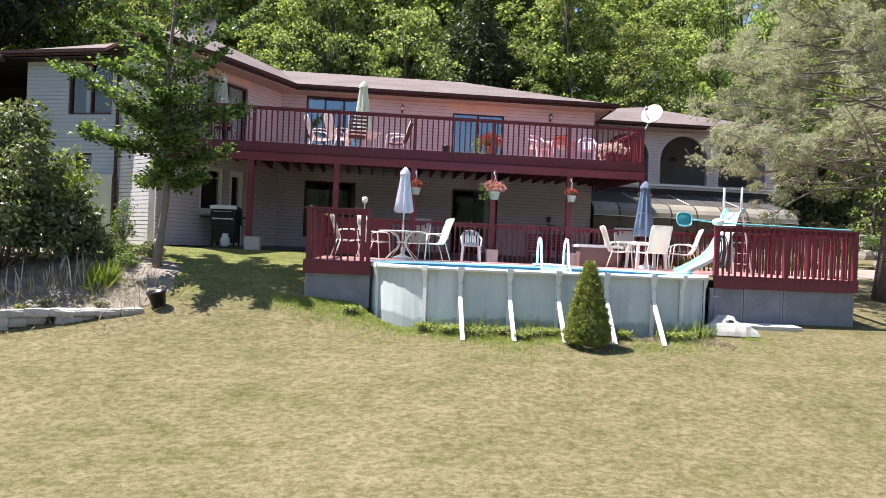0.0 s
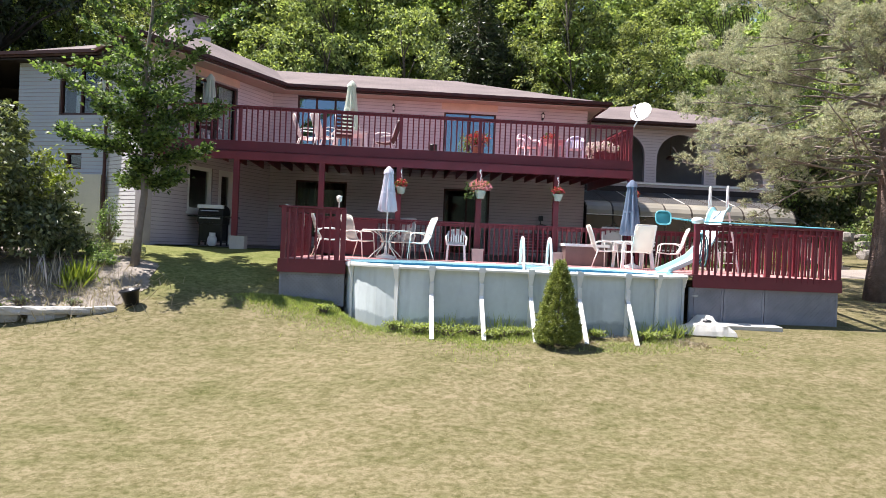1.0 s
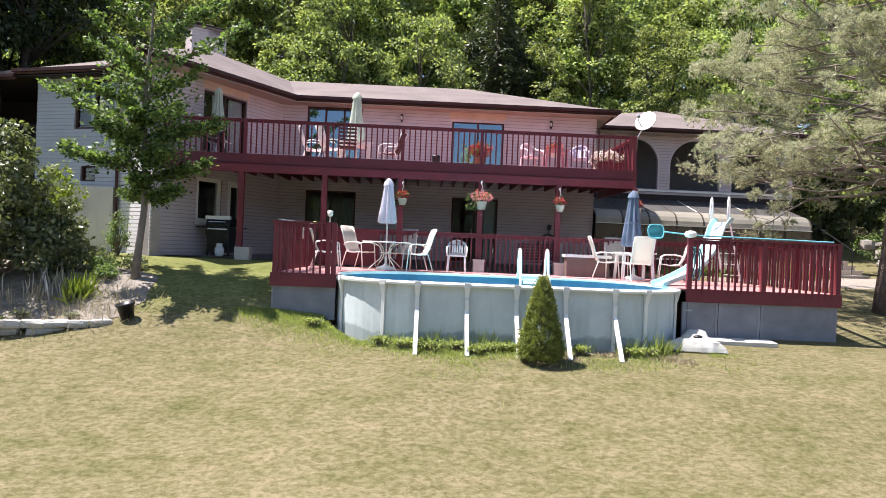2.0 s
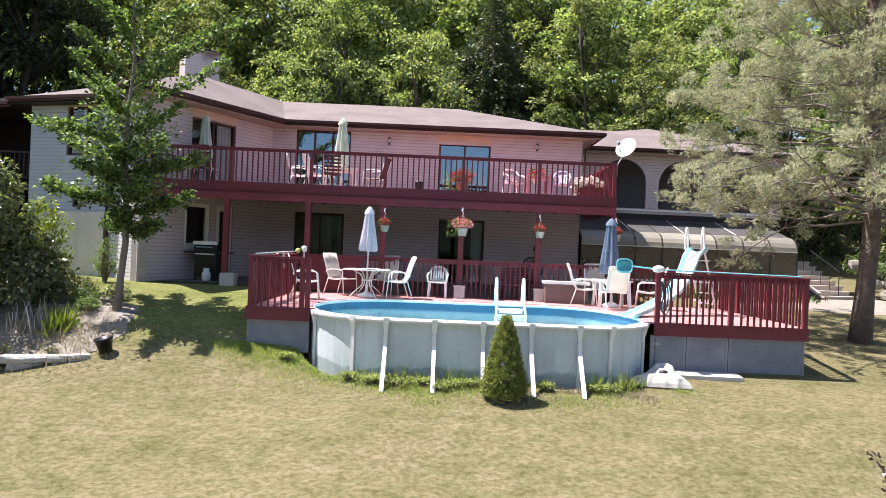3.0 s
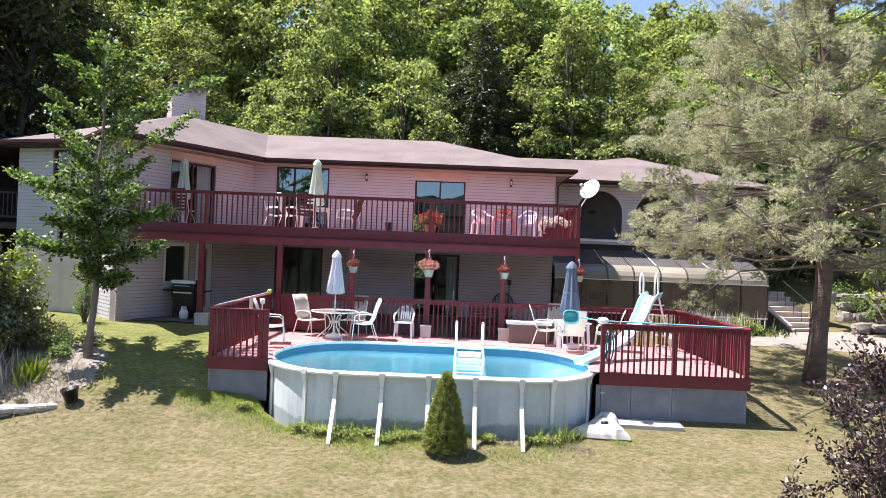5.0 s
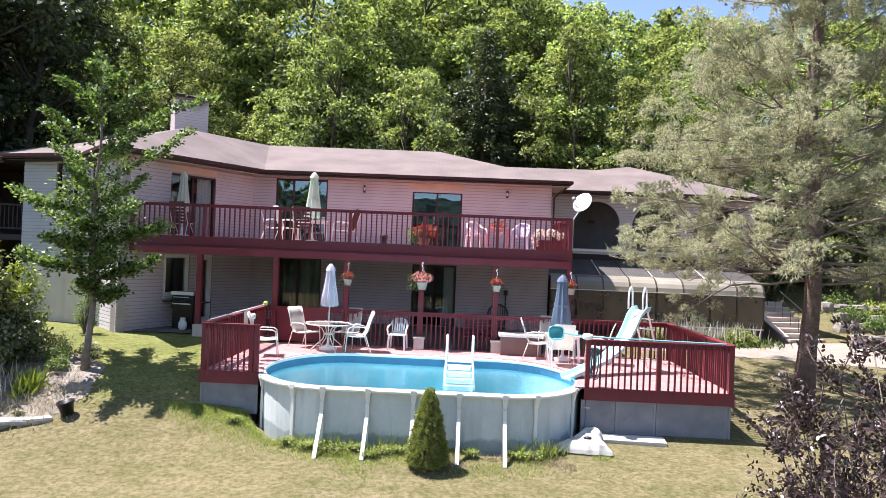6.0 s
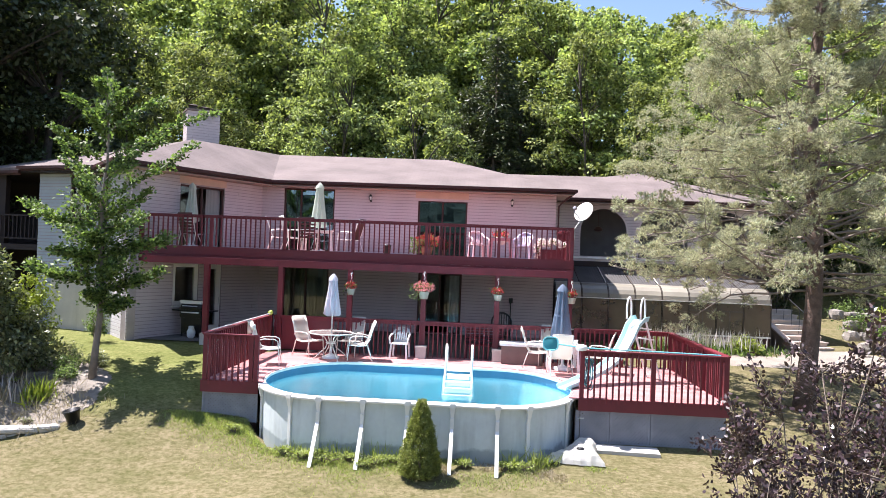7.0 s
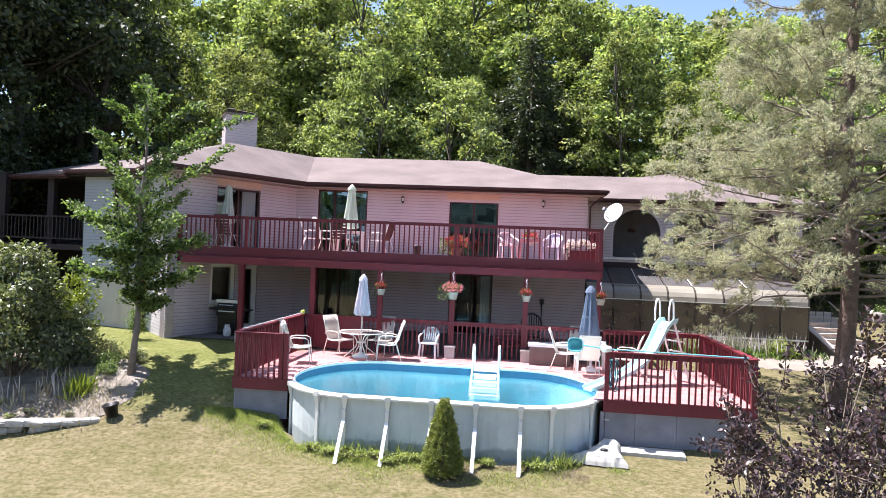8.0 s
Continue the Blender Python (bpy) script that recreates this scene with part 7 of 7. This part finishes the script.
# young tree with upswept leafy shoots
def young_tree(x, y):
    rng = np.random.default_rng(8)
    z0 = gz(x, y)
    tr = thing("young_tree", "young tree with rising leafy branches in the garden bed", "tree", pose(x, y, z0))
    b = bm_new()
    H = 7.55
    stem = np.array([(0.05 * math.sin(k), 0.04 * math.cos(k * 1.7), H * k / 10) for k in range(11)])
    stem[0] = (-0.12, 0, -0.1); stem[1] = (-0.05, 0, 0.75)
    tube(b, stem, [0.105, 0.083, 0.074, 0.066, 0.058, 0.055, 0.045, 0.034, 0.025, 0.016, 0.008], 8)
    P, D = [], []

    def foliage(path, per, loose):
        for i in range(1, len(path)):
            t = rng.uniform(0, 1, (per, 1))
            jit = rng.normal(0, 1, (per, 3)) * np.array([loose, loose, loose * 0.7])
            P.append(path[i - 1] * (1 - t) + path[i] * t + jit)
            D.append(jit * 4 + unit(path[i] - path[i - 1]) + np.array([0, 0, 0.3]))

    for k in range(29):
        z = 1.75 + (H - 2.3) * (k / 28) ** 1.15
        tight = z > 3.7
        a = k * 2.39996 + rng.normal(0, 0.2)
        reach = np.interp(z, (1.6, 2.4, 4.0, 5.6, 6.6, H), (1.3, 2.0, 2.5, 2.4, 1.6, 0.45)) * rng.uniform(0.72, 1.12) * (1 - 0.64 * max(0.0, -math.sin(a))) * (1 - (0.36 if z < 4.2 else -0.04) * math.cos(a))
        rise = 0.02 + 0.72 * (z / H) ** 1.1
        p = np.array([np.interp(z, stem[:, 2], stem[:, 0]), 0, z])
        path = limb_path(rng, p, (math.cos(a), math.sin(a), rise), reach * 1.12, 8, 0.07, 0.02)
        tube(b, path, 0.024 * (1 - z / H) + 0.010, 5, 0.004)
        foliage(path[1:], int((32 if z > 5.2 else 36 if tight else 30) * reach / 2) + 4, 0.055 if tight else 0.09)
        for i in range(1, 8):
            for _ in range(1 if tight else 3 if i < 5 else 2):
                tw = limb_path(rng, path[i], unit(path[i] - path[i - 1]) * 0.8 + rng.normal(0, 0.65, 3) * np.array([1, 1, 0.55]), reach * (0.17 if tight else 0.25) * (1.25 - i / 9), 3, 0.1, 0.06)
                tube(b, tw, 0.007, 4, 0.003)
                foliage(tw, 8 if z > 5.2 else 10 if tight else 13, 0.06 if tight else 0.07)
    for k in range(18):
        z = 2.1 + 2.1 * k / 17
        a = k * 2.39996 + 0.7
        path = limb_path(rng, (0, 0, z), (math.cos(a), 0.6 * math.sin(a), 0.5), rng.uniform(0.75, 1.25), 5, 0.12, 0.02)
        tube(b, path, 0.014, 5, 0.004)
        foliage(path[1:], 34, 0.15)
    foliage(stem[8:], 40, 0.07)
    part("trunk", b, PALEBARK, tr, smooth=True)
    part("crown", cards("crown", leaves(rng, np.concatenate(P), np.concatenate(D), 0.098, 0.082, 0.15, 0.6, up=np.array([0, 0, 1.0])), LEAF_YOUNG), None, tr)


young_tree(-3.68, 15.3)


# pine
def pine(x, y):
    rng = np.random.default_rng(4)
    z0 = gz(x, y)
    tr = thing("pine_tree", "tall pine with grey-green needle tufts and bare inner branches", "tree", pose(x, y, z0))
    b = bm_new()
    H = 15.5
    stem = np.array([(0.10 * math.sin(k * 0.7) + 0.035 * max(0, k - 5), 0.1 * math.cos(k), H * k / 12) for k in range(13)])
    stem[0][2] = -0.2
    tube(b, stem, [0.30, 0.225, 0.205, 0.195, 0.185, 0.17, 0.15, 0.14, 0.13, 0.10, 0.08, 0.05, 0.02], 10)
    T, TD = [], []
    tb = bm_new()
    tiers = []
    for k in range(104):
        z = 3.0 + (H - 3.5) * (k / 103)
        tiers.append((z, k * 2.39996 + rng.normal(0, 0.25), rng.uniform(0.70, 1.06)))
    # the open side towards the pool carries the longest limbs, the far side a few short ones
    for k in range(30):
        tiers.append((3.25 + 4.3 * (k / 29), math.pi + 1.1 * math.sin(k * 2.1) + 0.25 * math.sin(k * 5.3), rng.uniform(0.86, 1.06)))
    for k in range(12):
        tiers.append((3.2 + 3.8 * (k / 11), 0.9 * math.sin(k * 2.4), rng.uniform(0.5, 0.75)))
    for z, a, share in tiers:
        reach = np.interp(z, (2.7, 3.2, 4.4, 6.6, 8.5, 11.0, H), (4.3, 5.0, 5.2, 4.4, 3.5, 2.4, 0.6)) * share
        p = np.array([np.interp(z, stem[:, 2], stem[:, 0]), np.interp(z, stem[:, 2], stem[:, 1]), z])
        path = limb_path(rng, p, (math.cos(a), math.sin(a), 0.10), reach, 7, 0.15, 0.005 + 0.02 * (z / H))
        tube(tb, path, 0.036 * (1 - z / H) + 0.013, 6, 0.008)
        for i in range(1, 5 if z < 7.5 else 1):
            for _ in range(2):
                tw = limb_path(rng, path[i], unit(path[i] - path[i - 1]) * 0.5 + rng.normal(0, 0.8, 3), rng.uniform(0.25, 0.7), 3, 0.2, 0.0)
                tube(tb, tw, 0.009, 4, 0.003)
        for i in range(4 if z < 8 else 2, 8):
            for _ in range(3):
                q = path[i] + (path[i - 1] - path[i]) * rng.uniform(0, 1)
                d = unit(path[i] - path[i - 1]) + rng.normal(0, 0.7, 3) * np.array([1, 1, 0.4])
                tw = limb_path(rng, q, d, rng.uniform(0.3, 0.7), 3, 0.15, 0.05)
                tube(tb, tw, 0.010, 4, 0.004)
                if rng.uniform() < 0.2:
                    continue
                w = rng.uniform(0.14, 0.29) * (0.78 + 0.055 * i)
                m = int(190 * w)
                o = unit(rng.normal(0, 1, (m, 3)) + np.array([0, 0, 0.5]))
                T.append(tw[-1] + o * np.array([w, w, w * 0.66]) * rng.uniform(0.35, 1, (m, 1)))
                TD.append(o + unit(tw[-1] - tw[0]) * 0.5 + np.array([0, 0, 0.3]))
    part("trunk", b, PINEBARK, tr, smooth=True)
    tagged(part("branching", tb, TWIG, tr, "grey branches, bare near the trunk", smooth=True), kind="stuff")
    T, TD = np.concatenate(T), np.concatenate(TD)
    m = 9
    P, D = np.repeat(T, m, 0), np.repeat(TD, m, 0)
    D = unit(unit(D) + rng.normal(0, 0.6, D.shape))
    S = unit(np.cross(D, rng.normal(0, 1, D.shape)))
    l = rng.uniform(0.07, 0.12, (len(P), 1))
    V = np.stack([P - S * 0.0078, P + S * 0.0078, P + D * l], 1)
    part("needles", cards("needles", V, NEEDLE), None, tr)


pine(14.28, 17.25)


# dwarf spruce cone at the pool
def cone_spruce(x, y, h=1.48, r=0.42):
    rng = np.random.default_rng(6)
    tr = thing("dwarf_spruce", "small dense cone-shaped dwarf spruce by the pool", "shrub", pose(x, y, gz(x, y)))
    b = bm_new(); tube(b, [(0, 0, -0.05), (0, 0, h * 0.9)], 0.03, 6, 0.006)
    part("trunk", b, BARK, tr)
    P, D = [], []
    k = 880
    for i in range(k):
        t = ((i + 0.5) / k) ** 1.45
        a = i * 2.39996 + rng.normal(0, 0.25)
        q = r * (1 - t) ** 0.76 * (0.84 + 0.16 * min(1.0, t * 8)) * rng.uniform(0.82, 1.06)
        o = np.array([math.cos(a), math.sin(a), 0.0])
        c = o * q * 0.86 + np.array([0, 0, 0.05 + h * t * 0.93])
        d = unit(o * (1 - 0.6 * t) + np.array([0, 0, 0.75]))
        m = 36
        u = rng.uniform(0, 1, (m, 1))
        P.append(c + d * u * rng.uniform(0.07, 0.13) + rng.normal(0, 0.016, (m, 3)))
        D.append(d * 0.8 + unit(rng.normal(0, 1, (m, 3))) * 0.8)
    part("needles", cards("needles", leaves(rng, np.concatenate(P), np.concatenate(D), 0.046, 0.019, 0.1, 0.2), CONENEEDLE), None, tr)


cone_spruce(4.68, 12.22)


def bush(name, label, at, n, size, rad, leaf, seed, width=0.5, stems=9, spread=0.6):
    """A shrub: stems and leaves in uneven clumps inside an ellipsoid."""
    rng = np.random.default_rng(seed)
    tr = thing(name, label, "shrub", at)
    rx, ry, rz = rad
    b = bm_new()
    C, R = [], []
    for k in range(70):
        d = unit(rng.normal(0, 1, 3)); d[2] = abs(d[2]) * 1.1 - 0.15
        q = rng.uniform(0.45, 1.0)
        C.append((d[0] * rx * q, d[1] * ry * q, rz * 0.25 + d[2] * rz * q * 0.75)); R.append(rng.uniform(0.16, 0.34) * min(rx, ry))
    C = np.array(C)
    C[:, 2] = np.maximum(C[:, 2], 0.12)
    for k in range(stems * 3):
        c = C[rng.integers(0, len(C))]
        tube(b, [(c[0] * 0.08, c[1] * 0.08, -0.05), (c[0] * 0.4, c[1] * 0.4, c[2] * 0.5), c], 0.018, 5, 0.004)
    part("branching", b, BARK, tr)
    per = n // len(C)
    part("leaves", cards("leaves", clump_leaves(rng, C, np.array(R), per, size, 0.9, width, 0.3), leaf), None, tr)
    return tr


bush("garden_bush", "large grey-green shrub in the garden bed", pose(-6.8, 14.9, gz(-6.8, 14.9)), 14000, 0.125, (1.55, 1.4, 3.7), LEAF_BUSH, 31, 0.6)
bush("garden_bush", "large grey-green shrub in the garden bed", pose(-9.2, 14.6, gz(-9.2, 14.6)), 12000, 0.125, (1.9, 1.6, 3.6), LEAF_BUSH, 32, 0.6)
bush("lime_shrub", "shrub with lime green leaves beside the house", pose(-6.1, 16.4, gz(-6.1, 16.4)), 2200, 0.10, (0.75, 0.6, 2.6), LEAF_LIME, 33)
bush("garden_bush", "leafy green shrub beside the large one", pose(-5.6, 15.6, gz(-5.6, 15.6)), 2600, 0.10, (0.6, 0.6, 1.7), LEAF_BUSH, 36, 0.6)
bush("climbing_shrub", "thin shrub against the house wall", pose(-5.75, 18.9, gz(-5.75, 18.9)), 700, 0.07, (0.35, 0.3, 1.5), LEAF_YOUNG, 34)
for i, (x, y, s) in enumerate(((-5.2, 16.5, 0.45), (-4.7, 15.7, 0.4), (-4.2, 16.2, 0.35), (-4.4, 15.2, 0.28))):
    bush("low_plant", "low leafy plant in the garden bed", pose(x, y, gz(x, y)), 900, 0.06, (s, s, s * 1.2), LEAF_YOUNG if i % 2 else LEAF_BUSH, 50 + i)
for i, (x, y, s) in enumerate(((12.0, 23.6, 0.5), (13.2, 23.5, 0.5), (14.8, 23.2, 0.6), (19.5, 24.8, 0.7), (21.0, 25.5, 0.9), (20.2, 27.0, 1.0), (22.5, 24.0, 0.8), (19.6, 23.4, 0.45), (21.8, 23.9, 0.5), (20.6, 24.2, 0.5))):
    bush("lime_perennial" if i != 1 else "border_plant", "bright green leafy perennial in the border", pose(x, y, gz(x, y) + (0.6 if x > 19 else 0)), 800, 0.10, (s, s * 0.8, s), LEAF_LIME if i % 2 == 0 else LEAF_YOUNG, 60 + i)


# purple-leaved shrub near the camera
def purple_shrub(x, y):
    rng, leaf_rng = np.random.default_rng(12), np.random.default_rng(13)
    z0 = gz(x, y)
    tr = thing("purple_leaf_shrub", "purple-leaved shrub with glossy dark leaves on the lawn", "shrub", pose(x, y, z0))
    b = bm_new()
    P, D = [], []

    def rim(q):
        """Height of the shrub's outline at q metres from its middle."""
        return np.interp(q, (0, 0.6, 1.0, 1.3, 1.7, 2.2, 2.6, 2.75), (4.7, 4.5, 4.15, 3.4, 2.75, 1.8, 0.9, -9))

    for k in range(96):
        a = rng.uniform(0, 2 * math.pi)
        lean = 0.03 + 0.59 * rng.uniform() ** 1.3
        L = rng.uniform(0.9, 1.15) * (6.9 - 4.2 * lean)
        path = limb_path(rng, (0.1 * math.cos(a), 0.1 * math.sin(a), 0), (lean * math.cos(a), lean * math.sin(a), 1), L, 9, 0.10)
        path = np.array([q for q in path if q[2] + z0 < rim(math.hypot(q[0], q[1]) + 0.3)])
        if len(path) < 4:
            continue
        tube(b, path, 0.018, 5, 0.005)
        for i in range(3, len(path)):
            for _ in range(4):
                tw = limb_path(rng, path[i], unit(path[i] - path[i - 1]) + rng.normal(0, 0.8, 3), rng.uniform(0.25, 0.65), 5, 0.16)
                if tw[-1][2] + z0 > rim(math.hypot(tw[-1][0], tw[-1][1])):
                    continue
                tube(b, tw, 0.007, 4, 0.003)
                for q in tw[1:]:
                    m = 11
                    P.append(q + leaf_rng.normal(0, 0.026, (m, 3))); D.append(leaf_rng.normal(0, 0.8, (m, 3)) + unit(tw[-1] - tw[0]))
    part("branching", b, BARK, tr, smooth=True)
    P, D = np.concatenate(P), np.concatenate(D)
    keep = P[:, 2] + z0 < rim(np.hypot(P[:, 0], P[:, 1]))
    P, D = P[keep], D[keep]
    part("leaves", cards("leaves", broad_leaves(rng, P, D, 0.047, 0.023), LEAF_PURPLE), None, tr)


purple_shrub(9.15, 4.2)


# stalks and flower spikes
def stalks(name, label, at, n, spread, height, leaf, seed, width=0.02, lean=0.25, category="plant"):
    rng = np.random.default_rng(seed)
    P = rng.normal(0, 1, (n, 3)) * np.array([spread[0], spread[1], 0])
    x0, y0, _ = at.translation
    P[:, 2] = ground_z(P[:, 0] + x0, P[:, 1] + y0) - at.translation.z
    D = np.array([0, 0, 1.0]) + rng.normal(0, lean, (n, 3))
    return single(name, cards(name, leaves(rng, P, D, height, width, 0.12, 0.05), leaf), None, label, category, at, kind="stuff")


for i, (x, y) in enumerate(((-5.3, 14.1), (-4.95, 14.5), (-5.7, 13.7))):
    stalks("dry_stalk_clump", "clump of pale dry flower stalks", pose(x, y, gz(x, y)), 16, (0.16, 0.14), 0.55, STRAW, 70 + i, 0.03, 0.22)
stalks("daylily_clump", "bright green strappy daylily clump", pose(-4.55, 14.35, gz(-4.55, 14.35)), 120, (0.15, 0.14), 0.50, LEAF_LIME, 75, 0.045, 0.4)
stalks("dead_stalks", "dead stalks and litter over the garden bed", pose(-4.4, 14.0, gz(-4.4, 14.0)), 900, (0.75, 0.55), 0.28, STRAW, 76, 0.014, 0.9)
stalks("dead_stalks", "dead stalks and litter over the garden bed", pose(-6.2, 12.95, gz(-6.2, 12.95)), 500, (1.0, 0.3), 0.14, STRAW, 77, 0.014, 0.9)
stalks("flower_spikes", "pale lavender flower spikes in front of the sunroom", pose(13.0, 23.25, gz(13.0, 23.25)), 420, (1.0, 0.24), 0.70, SPIKE, 78, 0.036, 0.06)
stalks("flower_spikes", "pale lavender flower spikes in front of the sunroom", pose(14.7, 23.3, gz(14.7, 23.3)), 90, (0.35, 0.2), 0.68, SPIKE, 79, 0.030, 0.09)
stalks("border_leaves", "green border foliage in front of the sunroom", pose(13.2, 23.3, gz(13.2, 23.3)), 2600, (1.1, 0.3), 0.26, LEAF_YOUNG, 80, 0.07, 0.4)

for i in range(9):
    x = 11.9 + i * 0.42
    y = 23.25 + 0.12 * (i % 3)
    bush("border_plant", "leafy green perennial in front of the sunroom", pose(x, y, gz(x, y)), 420, 0.085, (0.34, 0.3, 0.34 + 0.06 * (i % 2)), WEED if i % 3 else LEAF_LIME, 110 + i)

# rank grass between the pool's braces
for i, (x, y, h) in enumerate(((1.95, 13.0, 0.22), (2.75, 12.84, 0.34), (3.15, 12.86, 0.26), (3.75, 12.85, 0.36), (4.15, 12.86, 0.24), (5.6, 12.86, 0.22), (6.5, 12.84, 0.32), (6.95, 12.88, 0.42), (7.25, 12.95, 0.34))):
    stalks("grass_tuft", "rank green grass tuft at the foot of the pool", pose(x, y, gz(x, y)), 46, (0.13, 0.05), h, WEED, 180 + i, 0.016, 0.32, "grass")

# low plants over the garden bed
spot = random.Random(5)
k = 0
while k < 16:
    x, y = spot.uniform(-8.6, -3.6), spot.uniform(12.9, 15.6)
    if in_poly(x, y, BED) and math.hypot(x + 3.68, y - 15.3) > 0.5:
        s = spot.uniform(0.1, 0.2)
        bush("bed_plant", "low leafy plant in the garden bed", pose(x, y, gz(x, y)), 130, 0.055, (s * 1.3, s * 1.1, s), (WEED, LEAF_BUSH, LEAF_YOUNG)[k % 3], 130 + k)
        k += 1
for i, (x, y) in enumerate(((-5.0, 14.05), (-5.5, 14.4), (-6.0, 13.9))):
    stalks("silver_spikes", "pale silvery flower spikes in the garden bed", pose(x, y, gz(x, y)), 9, (0.14, 0.12), 0.6, SPIKE, 160 + i, 0.03, 0.12)

# grass
rng = np.random.default_rng(9)


def grass(name, label, P, h, w, leaf, lean=0.35):
    P = P.copy()
    P[:, 2] = ground_z(P[:, 0], P[:, 1]) - 0.005
    n = len(P)
    D = unit(np.array([0, 0, 1.0]) + rng.normal(0, lean, (n, 3)))
    S = unit(np.cross(D, rng.normal(0, 1, (n, 3))))
    l = h * rng.uniform(0.5, 1.4, (n, 1))
    V = np.stack([P - S * w, P + S * w, P + D * l], 1)
    single(name, cards(name, V, leaf), None, label, "grass", kind="stuff")


n = 190000
P = np.stack([rng.uniform(-9, 14, n), 14.3 - 10.5 * rng.uniform(0, 1, n) ** 1.25, np.zeros(n)], 1)
P = P[[not (in_poly(x, y, BED) or in_oval(x, y, 0.05)) for x, y, _ in P]]
grass("lawn_grass", "short dry lawn grass", P, 0.024, 0.004, GRASS, 1.5)
n = 18000
x = rng.uniform(-6.5, 0.0, n); y = rng.uniform(14.0, 19.3, n)
P = np.stack([x, y, np.zeros(n)], 1)
P = P[[not in_poly(a, c, BED) for a, c, _ in P]]
grass("lawn_grass", "greener lawn grass beside the house", P, 0.022, 0.005, LAWNBLADE, 0.9)
n = 42000
u = rng.uniform(-1.1, 8.4, n)
front = np.where(u < 0.74, 14.25, 13.06)
front = np.where((u > 0.74) & (u < 2.4), 14.2 - 0.72 * (u - 0.74), front)
y = front - np.abs(rng.normal(0, 1, n)) * np.interp(u, (-1, 0.5, 3, 8.4), (0.40, 0.50, 0.5, 0.36)) * (1 + 0.4 * np.sin(u * 2.3))
u = u + rng.normal(0, 0.25, n)
P = np.stack([u, y, np.zeros(n)], 1)
P = P[[not in_oval(a, c, 0.03) for a, c, _ in P]]
# thick in tufts, thin on the worn ground between
thick = np.array([noise.noise((a * 1.1, c * 1.7, 4.0)) for a, c, _ in P]) - np.interp(P[:, 0], (-1, 2.5, 5.2, 6.0, 8.4), (-0.35, -0.22, -0.05, 0.16, 0.1))
P = P[rng.uniform(-0.25, 0.25, len(P)) < thick]
grass("pool_weeds", "longer green grass along the foot of the pool", P, 0.062, 0.007, WEED, 0.8)
n = 5000
u = rng.uniform(4.9, 7.6, n)
P = np.stack([u, 12.62 + rng.normal(0, 0.16, n) + 0.1 * np.sin(u * 3), np.zeros(n)], 1)
P = P[np.array([noise.noise((a * 1.9, c * 2.2, 14.0)) for a, c, _ in P]) > 0.0]
grass("straw_patch", "matted dry straw at the foot of the pool", P, 0.07, 0.008, STRAW, 1.2)
for i, (x, y, s) in enumerate(((2.75, 12.62, 0.26), (3.75, 12.66, 0.22), (2.2, 12.75, 0.2), (6.75, 12.75, 0.2), (3.2, 12.74, 0.17), (2.5, 12.8, 0.2), (4.1, 12.74, 0.16), (5.55, 12.72, 0.13), (1.75, 12.9, 0.15), (3.5, 12.5, 0.13), (6.4, 12.72, 0.14), (7.1, 12.95, 0.15), (0.4, 13.7, 0.14))):
    bush("weed_clump", "leafy weeds at the foot of the pool", pose(x, y, gz(x, y)), 260, 0.06, (s * 1.6, s * 0.9, s * 0.8), WEED, 90 + i)
